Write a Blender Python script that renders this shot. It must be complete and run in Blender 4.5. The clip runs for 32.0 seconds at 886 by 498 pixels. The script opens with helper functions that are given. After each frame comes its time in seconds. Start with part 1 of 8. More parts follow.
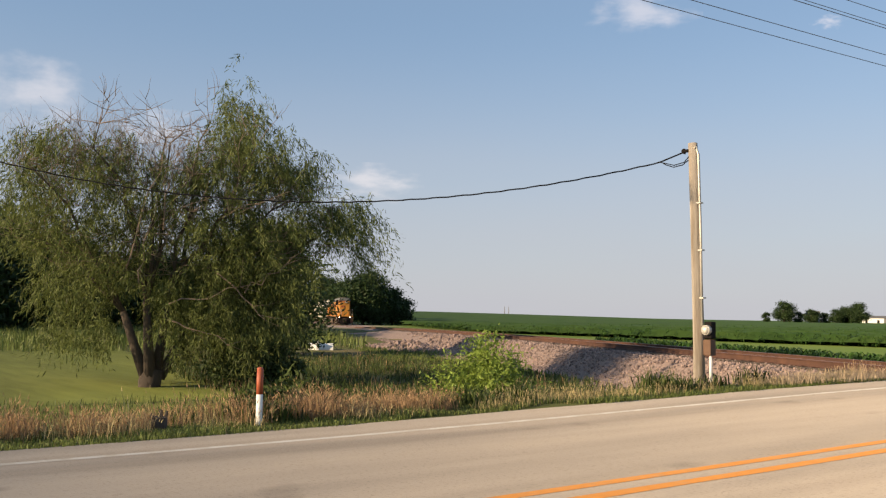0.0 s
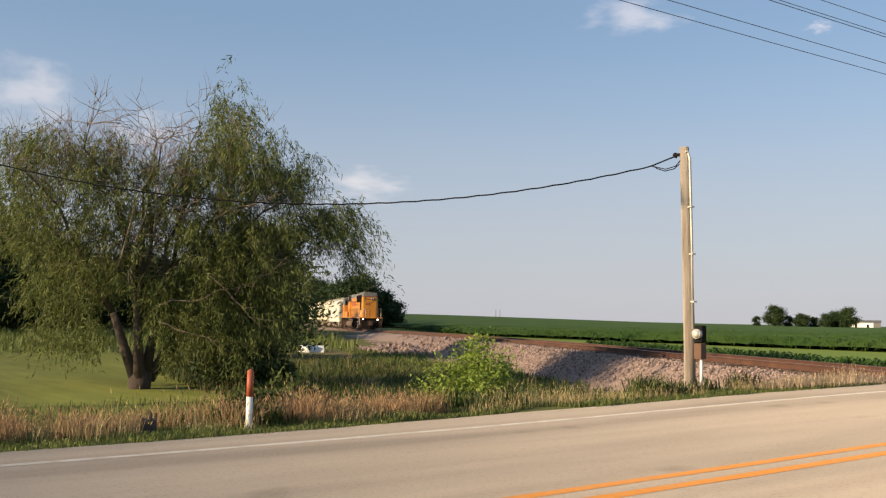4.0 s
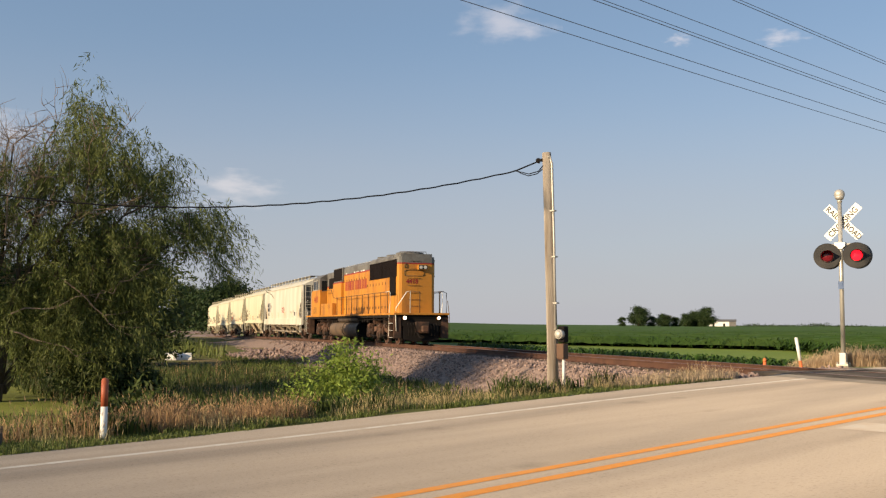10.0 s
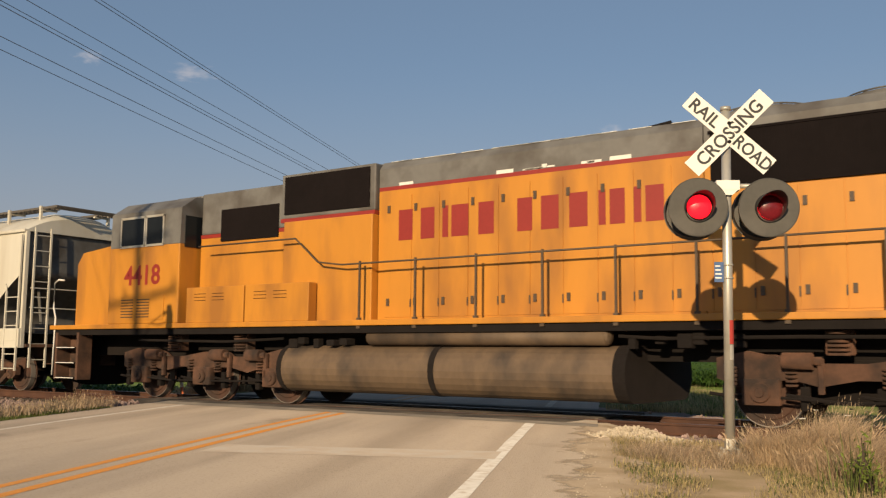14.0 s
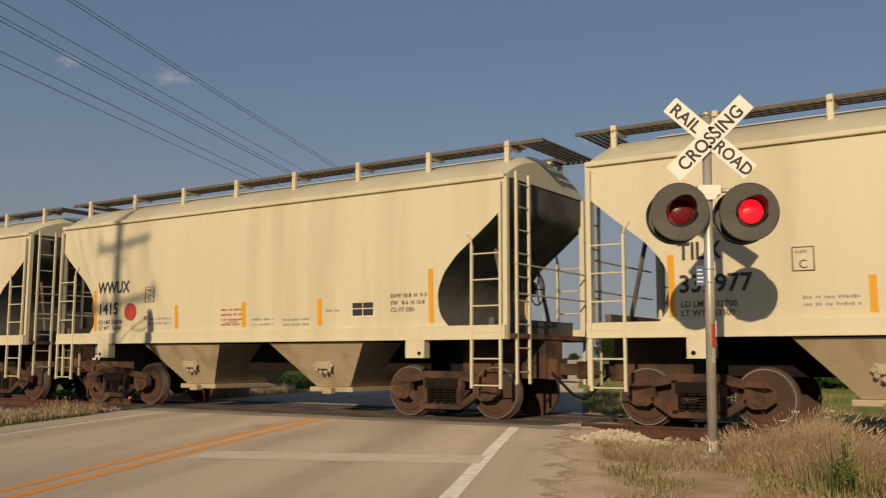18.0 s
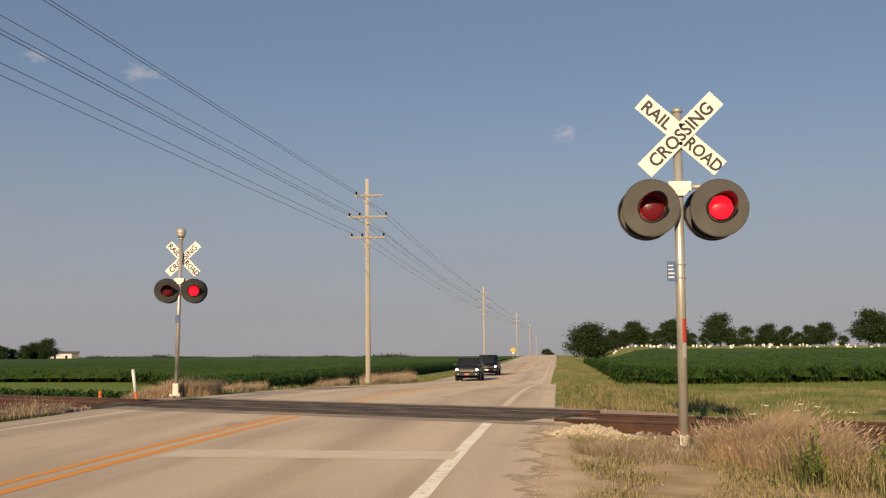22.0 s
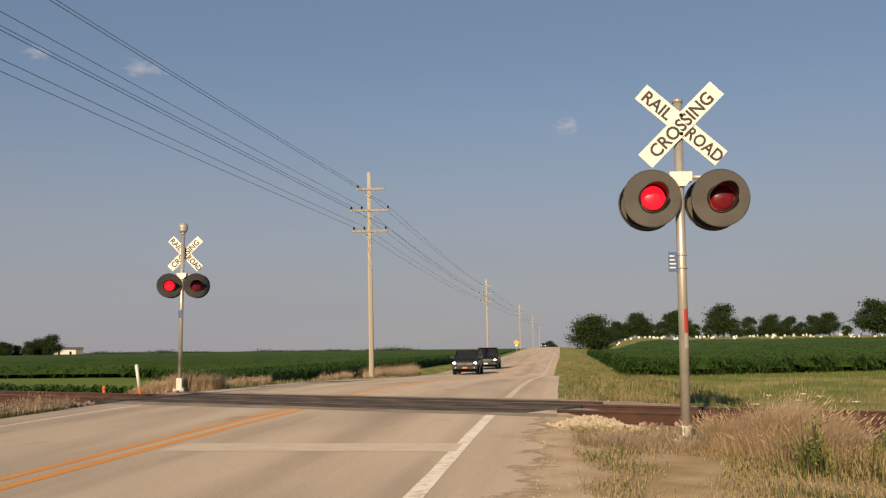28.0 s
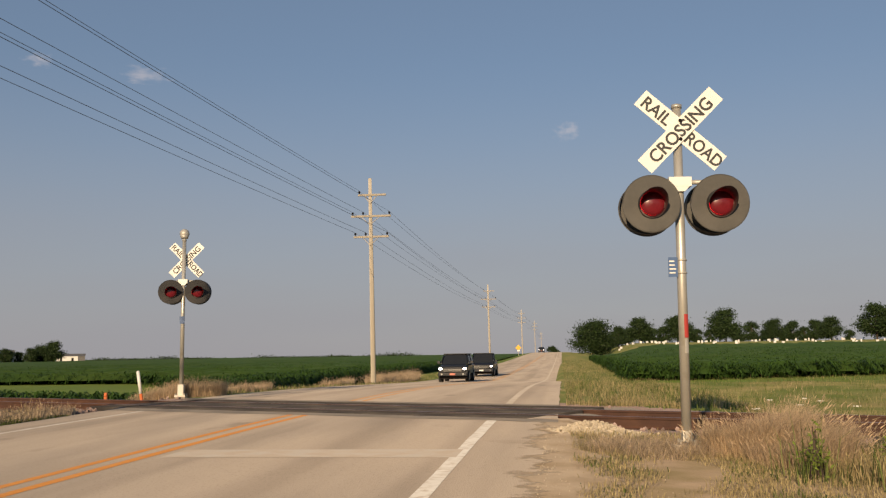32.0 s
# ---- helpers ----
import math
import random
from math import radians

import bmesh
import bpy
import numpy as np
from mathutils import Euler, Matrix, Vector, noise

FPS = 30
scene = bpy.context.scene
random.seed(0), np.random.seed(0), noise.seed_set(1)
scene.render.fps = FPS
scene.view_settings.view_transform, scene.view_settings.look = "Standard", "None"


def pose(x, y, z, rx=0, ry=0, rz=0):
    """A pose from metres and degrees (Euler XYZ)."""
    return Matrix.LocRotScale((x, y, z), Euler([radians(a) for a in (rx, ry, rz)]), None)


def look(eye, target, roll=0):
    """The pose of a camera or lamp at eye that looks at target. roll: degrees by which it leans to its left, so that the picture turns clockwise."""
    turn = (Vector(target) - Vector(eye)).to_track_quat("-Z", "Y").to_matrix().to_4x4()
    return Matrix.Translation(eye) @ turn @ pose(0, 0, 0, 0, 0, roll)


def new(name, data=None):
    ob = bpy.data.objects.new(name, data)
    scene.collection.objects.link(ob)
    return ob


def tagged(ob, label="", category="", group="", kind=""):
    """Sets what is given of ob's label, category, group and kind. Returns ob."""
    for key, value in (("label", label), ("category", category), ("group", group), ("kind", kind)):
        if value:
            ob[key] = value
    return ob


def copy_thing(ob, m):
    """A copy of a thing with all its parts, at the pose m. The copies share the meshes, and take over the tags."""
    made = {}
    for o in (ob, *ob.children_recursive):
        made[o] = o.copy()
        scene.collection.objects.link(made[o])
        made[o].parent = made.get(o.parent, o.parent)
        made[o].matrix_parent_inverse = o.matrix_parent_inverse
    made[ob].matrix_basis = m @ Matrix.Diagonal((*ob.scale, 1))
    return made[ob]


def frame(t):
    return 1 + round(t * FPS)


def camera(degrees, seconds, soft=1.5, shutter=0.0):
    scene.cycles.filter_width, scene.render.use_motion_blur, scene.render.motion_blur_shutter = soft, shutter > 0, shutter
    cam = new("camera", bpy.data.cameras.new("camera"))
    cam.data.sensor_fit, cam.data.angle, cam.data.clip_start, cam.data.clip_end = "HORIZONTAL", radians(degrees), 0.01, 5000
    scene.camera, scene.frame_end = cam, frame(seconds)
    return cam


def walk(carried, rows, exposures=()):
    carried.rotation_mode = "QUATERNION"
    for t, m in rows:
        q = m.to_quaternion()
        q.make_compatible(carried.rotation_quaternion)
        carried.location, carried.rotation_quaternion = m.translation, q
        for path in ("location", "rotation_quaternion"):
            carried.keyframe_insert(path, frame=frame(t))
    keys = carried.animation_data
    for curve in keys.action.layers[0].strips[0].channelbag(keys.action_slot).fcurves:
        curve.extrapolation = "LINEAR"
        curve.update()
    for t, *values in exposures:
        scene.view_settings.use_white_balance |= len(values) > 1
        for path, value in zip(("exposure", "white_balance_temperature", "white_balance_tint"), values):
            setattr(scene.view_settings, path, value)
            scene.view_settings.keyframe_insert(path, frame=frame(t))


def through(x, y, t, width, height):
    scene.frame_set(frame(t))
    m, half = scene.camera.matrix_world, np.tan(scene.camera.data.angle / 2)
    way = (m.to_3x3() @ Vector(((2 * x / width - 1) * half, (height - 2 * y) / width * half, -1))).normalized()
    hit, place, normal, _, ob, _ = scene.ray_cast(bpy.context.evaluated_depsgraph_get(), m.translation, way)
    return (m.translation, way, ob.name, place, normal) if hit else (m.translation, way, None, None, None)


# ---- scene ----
# The camera: held in the hand beside the road, turning from the willow to the crossing.
cam = camera(50.77, 32.0, soft=1.25, shutter=0.06)
PATH = [
    # t, x, y, z, yaw, pitch, roll
    (0.0, -0.304, 0.017, 1.057, 53.65, 4.08, -0.82),
    (0.5, -0.310, 0.017, 1.057, 53.73, 3.96, -0.88),
    (1.0, -0.322, 0.029, 1.057, 54.27, 3.80, -0.82),
    (1.5, -0.324, 0.032, 1.063, 54.12, 3.81, -0.82),
    (2.0, -0.312, 0.026, 1.059, 53.98, 4.11, -0.99),
    (2.5, -0.324, 0.027, 1.058, 53.82, 4.24, -1.33),
    (3.0, -0.324, 0.023, 1.060, 53.68, 4.29, -1.18),
    (3.5, -0.312, 0.027, 1.058, 53.31, 4.28, -1.03),
    (5.5, -0.313, 0.005, 1.060, 52.40, 4.25, -1.58),
    (6.0, -0.332, -0.001, 1.058, 52.07, 4.41, -2.02),
    (6.5, -0.331, -0.010, 1.057, 51.94, 4.61, -1.64),
    (7.0, -0.322, -0.001, 1.055, 51.57, 4.88, -1.49),
    (7.5, -0.271, 0.025, 1.058, 51.33, 5.18, -1.21),
    (8.0, -0.251, 0.051, 1.055, 50.96, 4.97, -1.26),
    (8.5, -0.242, 0.069, 1.054, 49.20, 4.85, -0.89),
    (9.0, -0.239, 0.079, 1.050, 47.79, 4.83, -0.34),
    (9.5, -0.237, 0.090, 1.046, 46.43, 4.64, -0.22),
    (10.0, -0.219, 0.094, 1.048, 45.43, 4.59, -0.23),
    (10.5, -0.199, 0.095, 1.051, 44.31, 4.67, -0.48),
    (11.0, -0.168, 0.094, 1.050, 42.92, 4.77, -0.94),
    (11.5, -0.139, 0.090, 1.042, 40.67, 4.93, -1.49),
    (12.0, -0.145, 0.082, 1.042, 34.48, 5.13, -1.62),
    (12.5, -0.086, 0.000, 1.038, 25.97, 5.56, -1.86),
    (13.0, -0.033, -0.005, 1.030, 17.55, 6.01, -1.24),
    (13.5, 0.012, 0.063, 1.043, 10.56, 6.32, -0.90),
    (15.5, -0.022, 0.005, 1.070, 8.73, 6.65, -0.14),
    (16.0, -0.012, 0.005, 1.072, 8.53, 6.61, 0.11),
    (16.5, 0.003, -0.002, 1.070, 8.78, 6.59, 0.01),
    (17.0, -0.005, 0.000, 1.070, 8.72, 6.65, -0.12),
    (17.5, -0.009, 0.010, 1.064, 8.62, 6.78, -0.20),
    (18.0, 0.000, 0.009, 1.062, 8.53, 6.75, -0.15),
    (18.5, -0.009, 0.003, 1.065, 8.28, 6.70, -0.13),
    (19.0, -0.037, 0.026, 1.068, 7.90, 6.54, -0.09),
    (19.5, -0.014, 0.016, 1.067, 7.86, 6.55, -0.08),
    (20.0, 0.003, 0.011, 1.066, 7.88, 6.53, 0.26),
    (20.5, -0.005, 0.009, 1.062, 7.51, 6.57, 0.20),
    (21.0, -0.003, -0.007, 1.065, 7.20, 6.62, 0.07),
    (21.5, -0.004, 0.003, 1.067, 6.98, 6.56, 0.05),
    (22.0, -0.002, 0.002, 1.064, 6.89, 6.52, 0.22),
    (22.5, 0.001, 0.004, 1.060, 6.90, 6.46, 0.32),
    (23.0, 0.000, 0.000, 1.060, 6.94, 6.40, 0.37),
    (23.5, -0.003, 0.001, 1.057, 6.94, 6.34, 0.23),
    (24.0, -0.004, 0.004, 1.060, 6.98, 6.23, 0.24),
    (24.5, -0.001, 0.014, 1.061, 7.03, 6.23, 0.26),
    (25.0, 0.009, 0.006, 1.059, 7.05, 6.29, 0.25),
    (25.5, 0.001, -0.003, 1.060, 7.08, 6.34, 0.28),
    (27.5, 0.014, -0.009, 1.060, 7.11, 6.15, 0.59),
    (28.0, 0.016, 0.007, 1.055, 7.10, 6.10, 0.66),
    (28.5, 0.014, -0.003, 1.057, 6.93, 6.07, 0.74),
    (29.0, 0.018, -0.000, 1.059, 6.93, 6.06, 0.65),
    (29.5, 0.013, 0.003, 1.059, 7.03, 6.09, 0.74),
    (30.0, 0.024, -0.004, 1.055, 7.11, 6.20, 0.76),
    (30.5, 0.024, -0.014, 1.062, 7.15, 6.21, 0.81),
    (31.0, 0.036, -0.020, 1.054, 7.17, 6.25, 0.75),
    (31.5, 0.045, -0.017, 1.059, 7.17, 6.32, 0.82),
    (32.0, 0.036, -0.011, 1.059, 7.22, 6.43, 0.83),
]
walk(cam, [(t, pose(x, y, z, 90 + p, r, w)) for t, x, y, z, w, p, r in PATH],
     exposures=[(0.0, 0.68, 7050, 12), (10.5, 0.48, 7050, 12), (12.0, 0.26, 7050, 12), (13.0, 0.15, 7050, 12), (13.5, 0.04, 7100, 12), (15.5, -0.44, 7150, 13), (16.0, -0.64, 7150, 13), (17.0, -0.52, 7150, 13), (18.0, -0.50, 7150, 13), (19.0, -0.52, 7150, 13), (20.0, -0.58, 7150, 13), (20.8, -0.56, 7150, 13), (22.0, -0.10, 7200, 15), (32.0, -0.10, 7200, 15)])

# ---- light: a low evening sun behind the camera, clear sky ----
SUN_AZ, SUN_EL = 10.0, 16.5      # the light travels to yaw -10, down 16.5 degrees
world = bpy.data.worlds.new("sky")
scene.world = world
world.use_nodes = True
wn, wl = world.node_tree.nodes, world.node_tree.links
sky = wn.new("ShaderNodeTexSky")
sky.sky_type, sky.sun_disc = "NISHITA", False
sky.sun_elevation, sky.sun_rotation = radians(SUN_EL), radians(180 + SUN_AZ)
sky.air_density, sky.dust_density, sky.ozone_density = 1.0, 0.3, 2.4
wn["Background"].inputs["Strength"].default_value = 0.088
tone = wn.new("ShaderNodeMix")
tone.data_type, tone.blend_type = "RGBA", "MULTIPLY"
tone.inputs["Factor"].default_value, tone.inputs["B"].default_value = 1.0, (0.99, 0.99, 1.035, 1)
wl.new(sky.outputs[0], tone.inputs["A"])
veil = wn.new("ShaderNodeMix")          # thin high haze evens out the blue
veil.data_type = "RGBA"
veil.inputs["Factor"].default_value, veil.inputs["B"].default_value = 0.42, (2.25, 3.50, 5.25, 1)
wl.new(tone.outputs["Result"], veil.inputs["A"])
wl.new(veil.outputs["Result"], wn["Background"].inputs["Color"])

sun = new("sun", bpy.data.lights.new("sun", "SUN"))
sun.data.energy, sun.data.angle, sun.data.color = 5.0, radians(0.6), (1.0, 0.815, 0.565)
_d = Vector((math.sin(radians(SUN_AZ)) * math.cos(radians(SUN_EL)), math.cos(radians(SUN_AZ)) * math.cos(radians(SUN_EL)), -math.sin(radians(SUN_EL))))
sun.matrix_world = look(Vector((0, -40, 30)), Vector((0, -40, 30)) + _d)
# ---- small helpers of this scene ----
def rnd(a, b):
    return random.uniform(a, b)


def part(name, bm, material, parent=None, label="", smooth=False):
    """Links a bmesh as one mesh object under a thing or part."""
    me = bpy.data.meshes.new(name)
    bm.normal_update()
    bm.to_mesh(me)
    bm.free()
    for m in (material if isinstance(material, (list, tuple)) else [material]):
        me.materials.append(m)
    if smooth:
        for p in me.polygons:
            p.use_smooth = True
    ob = new(name, me)
    if parent is not None:
        ob.parent = parent
    return tagged(ob, label) if label else ob


def raw(name, verts, faces, material, parent=None, label=""):
    me = bpy.data.meshes.new(name)
    me.from_pydata(verts, [], faces)
    me.update()
    me.materials.append(material)
    ob = new(name, me)
    if parent is not None:
        ob.parent = parent
    return tagged(ob, label) if label else ob


def thing(name, label, category, group="", at=None, kind=""):
    ob = new(name)
    ob.empty_display_size = 0.2
    if at is not None:
        ob.matrix_world = at
    return tagged(ob, label, category, group, kind)


def box(bm, x0, x1, y0, y1, z0, z1, bevel=0.0, mat=0):
    r = bmesh.ops.create_cube(bm, size=1.0, matrix=Matrix.Translation(((x0 + x1) / 2, (y0 + y1) / 2, (z0 + z1) / 2)) @ Matrix.Diagonal((abs(x1 - x0), abs(y1 - y0), abs(z1 - z0), 1)))
    fs = {f for v in r["verts"] for f in v.link_faces}
    if bevel:
        es = {e for v in r["verts"] for e in v.link_edges}
        q = bmesh.ops.bevel(bm, geom=list(es), offset=bevel, segments=2, affect="EDGES", profile=0.6)
        fs = set(q["faces"]) | {f for f in fs if f.is_valid}
    for f in fs:
        f.material_index = mat
    return bm


def cyl(bm, a, b, r0, r1=None, seg=12, caps=True, mat=0):
    a, b = Vector(a), Vector(b)
    d = b - a
    m = Matrix.Translation((a + b) / 2) @ d.to_track_quat("Z", "Y").to_matrix().to_4x4()
    r = bmesh.ops.create_cone(bm, cap_ends=caps, segments=seg, radius1=r0, radius2=r0 if r1 is None else r1, depth=d.length, matrix=m)
    for v in r["verts"]:
        for f in v.link_faces:
            f.material_index = mat
            f.smooth = len(f.verts) == 4 and seg > 6
    return bm


def ball(bm, c, r, sx=1, sy=1, sz=1, sub=2):
    bmesh.ops.create_icosphere(bm, subdivisions=sub, radius=r, matrix=Matrix.Translation(c) @ Matrix.Diagonal((sx, sy, sz, 1)))
    return bm


def extrude(bm, outline, axis, a, b, mat=0):
    """A prism: a closed outline of 2D points, carried along an axis from a to b."""
    def at(p, h):
        return {"x": (h, p[0], p[1]), "y": (p[0], h, p[1]), "z": (p[0], p[1], h)}[axis]
    lo = [bm.verts.new(at(p, a)) for p in outline]
    hi = [bm.verts.new(at(p, b)) for p in outline]
    fs = [bm.faces.new(lo), bm.faces.new(hi[::-1])]
    n = len(outline)
    for i in range(n):
        fs.append(bm.faces.new((lo[i], hi[i], hi[(i + 1) % n], lo[(i + 1) % n])))
    for f in fs:
        f.material_index = mat
    bmesh.ops.recalc_face_normals(bm, faces=fs)
    return bm


def tube(bm, pts, r, seg=8, r_end=None):
    """A bent round bar through points, swept as one skin."""
    pts = [Vector(p) for p in pts]
    rings = []
    for i, p in enumerate(pts):
        d = (pts[min(i + 1, len(pts) - 1)] - pts[max(i - 1, 0)]).normalized()
        q = d.to_track_quat("Z", "Y")
        rr = r if r_end is None else r + (r_end - r) * i / (len(pts) - 1)
        rings.append([bm.verts.new(p + q @ Vector((rr * math.cos(k * 2 * math.pi / seg), rr * math.sin(k * 2 * math.pi / seg), 0))) for k in range(seg)])
    for a, b in zip(rings, rings[1:]):
        for k in range(seg):
            f = bm.faces.new((a[k], a[(k + 1) % seg], b[(k + 1) % seg], b[k]))
            f.smooth = True
    bm.faces.new(rings[0][::-1])
    bm.faces.new(rings[-1])
    return bm


def B():
    return bmesh.new()


def lettering(text, size, material, parent, m, name="lettering", label="", bold=0.0, align="LEFT", squeeze=1.0, depth=0.002):
    cu = bpy.data.curves.new(name, "FONT")
    cu.body, cu.size, cu.align_x, cu.extrude, cu.offset = text, size, align, depth, bold
    cu.resolution_u = 3
    tmp = bpy.data.objects.new(name, cu)
    scene.collection.objects.link(tmp)
    me = bpy.data.meshes.new_from_object(tmp.evaluated_get(bpy.context.evaluated_depsgraph_get()))
    bpy.data.objects.remove(tmp)
    bpy.data.curves.remove(cu)
    me.transform(m @ Matrix.Diagonal((squeeze, 1, 1, 1)))
    me.materials.clear()
    me.materials.append(material)
    ob = new(name, me)
    ob.parent = parent
    return tagged(ob, label) if label else ob


# ---- materials ----
def mat(name, color, rough=0.6, metal=0.0, vary=0.15, scale=4.0, bump=0.0, bump_scale=40.0, spec=0.5, dirt=None, dirt_amount=0.0, dirt_scale=1.5, coords="Object", stretch=(1, 1, 1), per_object=0.0, per_island=0.0, emit=0.0):
    """A surface with colour variation at two scales, an optional patchy dirt or wear colour, and fine relief."""
    m = bpy.data.materials.new(name)
    m.use_nodes = True
    n, l = m.node_tree.nodes, m.node_tree.links
    p = n["Principled BSDF"]
    p.inputs["Roughness"].default_value, p.inputs["Metallic"].default_value = rough, metal
    p.inputs["Specular IOR Level"].default_value = spec
    p.inputs["Diffuse Roughness"].default_value = 1.0 if rough > 0.72 else 0.0      # dusty, coarse surfaces scatter light back
    tc = n.new("ShaderNodeTexCoord")
    mp = n.new("ShaderNodeMapping")
    mp.inputs["Scale"].default_value = stretch
    l.new(tc.outputs[coords], mp.inputs["Vector"])

    def noise_at(s, detail=4):
        t = n.new("ShaderNodeTexNoise")
        t.inputs["Scale"].default_value, t.inputs["Detail"].default_value = s, detail
        l.new(mp.outputs[0], t.inputs["Vector"])
        return t.outputs["Fac"]

    def math_node(op, a, b):
        q = n.new("ShaderNodeMath")
        q.operation = op
        for i, v in enumerate((a, b)):
            if isinstance(v, (int, float)):
                q.inputs[i].default_value = v
            else:
                l.new(v, q.inputs[i])
        return q.outputs[0]

    big, fine = noise_at(scale), noise_at(scale * 7.3)
    value = math_node("ADD", math_node("MULTIPLY", math_node("SUBTRACT", big, 0.5), vary * 2.2), math_node("MULTIPLY", math_node("SUBTRACT", fine, 0.5), vary * 1.4))
    if per_object or per_island:
        src = n.new("ShaderNodeObjectInfo").outputs["Random"] if per_object else n.new("ShaderNodeNewGeometry").outputs["Random Per Island"]
        value = math_node("ADD", value, math_node("MULTIPLY", math_node("SUBTRACT", src, 0.5), 2 * (per_object or per_island)))
    value = math_node("ADD", value, 1.0)
    hsv = n.new("ShaderNodeHueSaturation")
    hsv.inputs["Color"].default_value = (*color, 1)
    l.new(value, hsv.inputs["Value"])
    out = hsv.outputs[0]
    if dirt:
        mix = n.new("ShaderNodeMix")
        mix.data_type = "RGBA"
        ramp = n.new("ShaderNodeValToRGB")
        lo = 0.62 - dirt_amount * 0.4
        ramp.color_ramp.elements[0].position, ramp.color_ramp.elements[1].position = lo, min(1, lo + 0.22)
        l.new(noise_at(dirt_scale, 6), ramp.inputs[0])
        l.new(ramp.outputs[0], mix.inputs["Factor"])
        l.new(out, mix.inputs["A"])
        mix.inputs["B"].default_value = (*dirt, 1)
        out = mix.outputs["Result"]
    l.new(out, p.inputs["Base Color"])
    if bump:
        bn = n.new("ShaderNodeBump")
        bn.inputs["Strength"].default_value, bn.inputs["Distance"].default_value = bump, 0.02
        l.new(noise_at(bump_scale, 5), bn.inputs["Height"])
        l.new(bn.outputs[0], p.inputs["Normal"])
    if emit:
        p.inputs["Emission Color"].default_value = (*color, 1)
        p.inputs["Emission Strength"].default_value = emit
    return m


def leafy(name, color, vary=0.35, through=0.25, rough=0.6):
    """Foliage: each leaf or blade its own shade, with some light passing through."""
    m = mat(name, color, rough=rough, vary=0.15, scale=0.5, per_island=vary, spec=0.25)
    n, l = m.node_tree.nodes, m.node_tree.links
    p = n["Principled BSDF"]
    src = p.inputs["Base Color"].links[0].from_socket
    tr = n.new("ShaderNodeBsdfTranslucent")
    l.new(src, tr.inputs["Color"])
    mx = n.new("ShaderNodeMixShader")
    mx.inputs[0].default_value = through
    l.new(p.outputs[0], mx.inputs[1])
    l.new(tr.outputs[0], mx.inputs[2])
    l.new(mx.outputs[0], n["Material Output"].inputs["Surface"])
    return m


def road_surface():
    """Bleached concrete: aggregate speckle, long darker wheel paths, oil spots and hairline cracks."""
    m = mat("road_concrete", (0.365, 0.305, 0.243), 0.85, vary=0.11, scale=0.35, bump=0.5, bump_scale=70, dirt=(0.275, 0.231, 0.187), dirt_amount=0.40, dirt_scale=0.5, stretch=(1.6, 0.22, 1))
    n, l = m.node_tree.nodes, m.node_tree.links
    p = n["Principled BSDF"]
    col = p.inputs["Base Color"].links[0].from_socket
    tc = n.new("ShaderNodeTexCoord")

    def layer(col, fac, shade):
        mx = n.new("ShaderNodeMix")
        mx.data_type, mx.blend_type = "RGBA", "MULTIPLY"
        l.new(fac, mx.inputs["Factor"])
        l.new(col, mx.inputs["A"])
        mx.inputs["B"].default_value = (*shade, 1)
        return mx.outputs["Result"]

    def ramp(src, lo, hi):
        r = n.new("ShaderNodeMapRange")
        r.inputs["From Min"].default_value, r.inputs["From Max"].default_value = lo, hi
        l.new(src, r.inputs["Value"])
        return r.outputs[0]

    def mapped(scale):
        mp = n.new("ShaderNodeMapping")
        mp.inputs["Scale"].default_value = scale
        l.new(tc.outputs["Object"], mp.inputs["Vector"])
        return mp.outputs[0]

    def tex(kind, vec, scale, detail=3.0):
        t = n.new(kind)
        t.inputs["Scale"].default_value = scale
        if kind == "ShaderNodeTexNoise":
            t.inputs["Detail"].default_value = detail
        l.new(vec, t.inputs["Vector"])
        return t

    paths = tex("ShaderNodeTexNoise", mapped((1.0, 0.012, 1)), 0.95, 2.0)
    col = layer(col, ramp(paths.outputs["Fac"], 0.50, 0.66), (0.80, 0.79, 0.78))
    speck = tex("ShaderNodeTexNoise", mapped((1, 1, 1)), 38.0, 2.0)
    col = layer(col, ramp(speck.outputs["Fac"], 0.56, 0.70), (0.78, 0.77, 0.76))
    blot = tex("ShaderNodeTexNoise", mapped((0.5, 0.35, 1)), 1.7, 6.0)
    col = layer(col, ramp(blot.outputs["Fac"], 0.64, 0.72), (0.74, 0.73, 0.72))
    spots = tex("ShaderNodeTexVoronoi", mapped((1.0, 0.7, 1)), 0.55)
    col = layer(col, ramp(spots.outputs["Distance"], 0.11, 0.04), (0.45, 0.44, 0.43))
    l.new(col, p.inputs["Base Color"])
    return m


M_ROAD = road_surface()
M_WHITE = mat("worn_white_paint", (0.53, 0.51, 0.47), 0.8, vary=0.14, scale=3, dirt=(0.36, 0.30, 0.24), dirt_amount=0.36, dirt_scale=9)
M_FADED = mat("faded_white_paint", (0.48, 0.45, 0.41), 0.75, vary=0.1, scale=3, dirt=(0.38, 0.33, 0.27), dirt_amount=0.45, dirt_scale=5)
M_YELLOW = mat("yellow_line_paint", (0.47, 0.19, 0.03), 0.8, vary=0.12, scale=4, dirt=(0.40, 0.20, 0.07), dirt_amount=0.25, dirt_scale=8)
M_YELLOW_OLD = mat("faded_yellow_paint", (0.45, 0.22, 0.065), 0.8, vary=0.15, scale=4, dirt=(0.365, 0.30, 0.235), dirt_amount=0.35, dirt_scale=6)
M_SIGNYELLOW = mat("yellow_sign_sheet", (0.72, 0.40, 0.02), 0.5, vary=0.05)
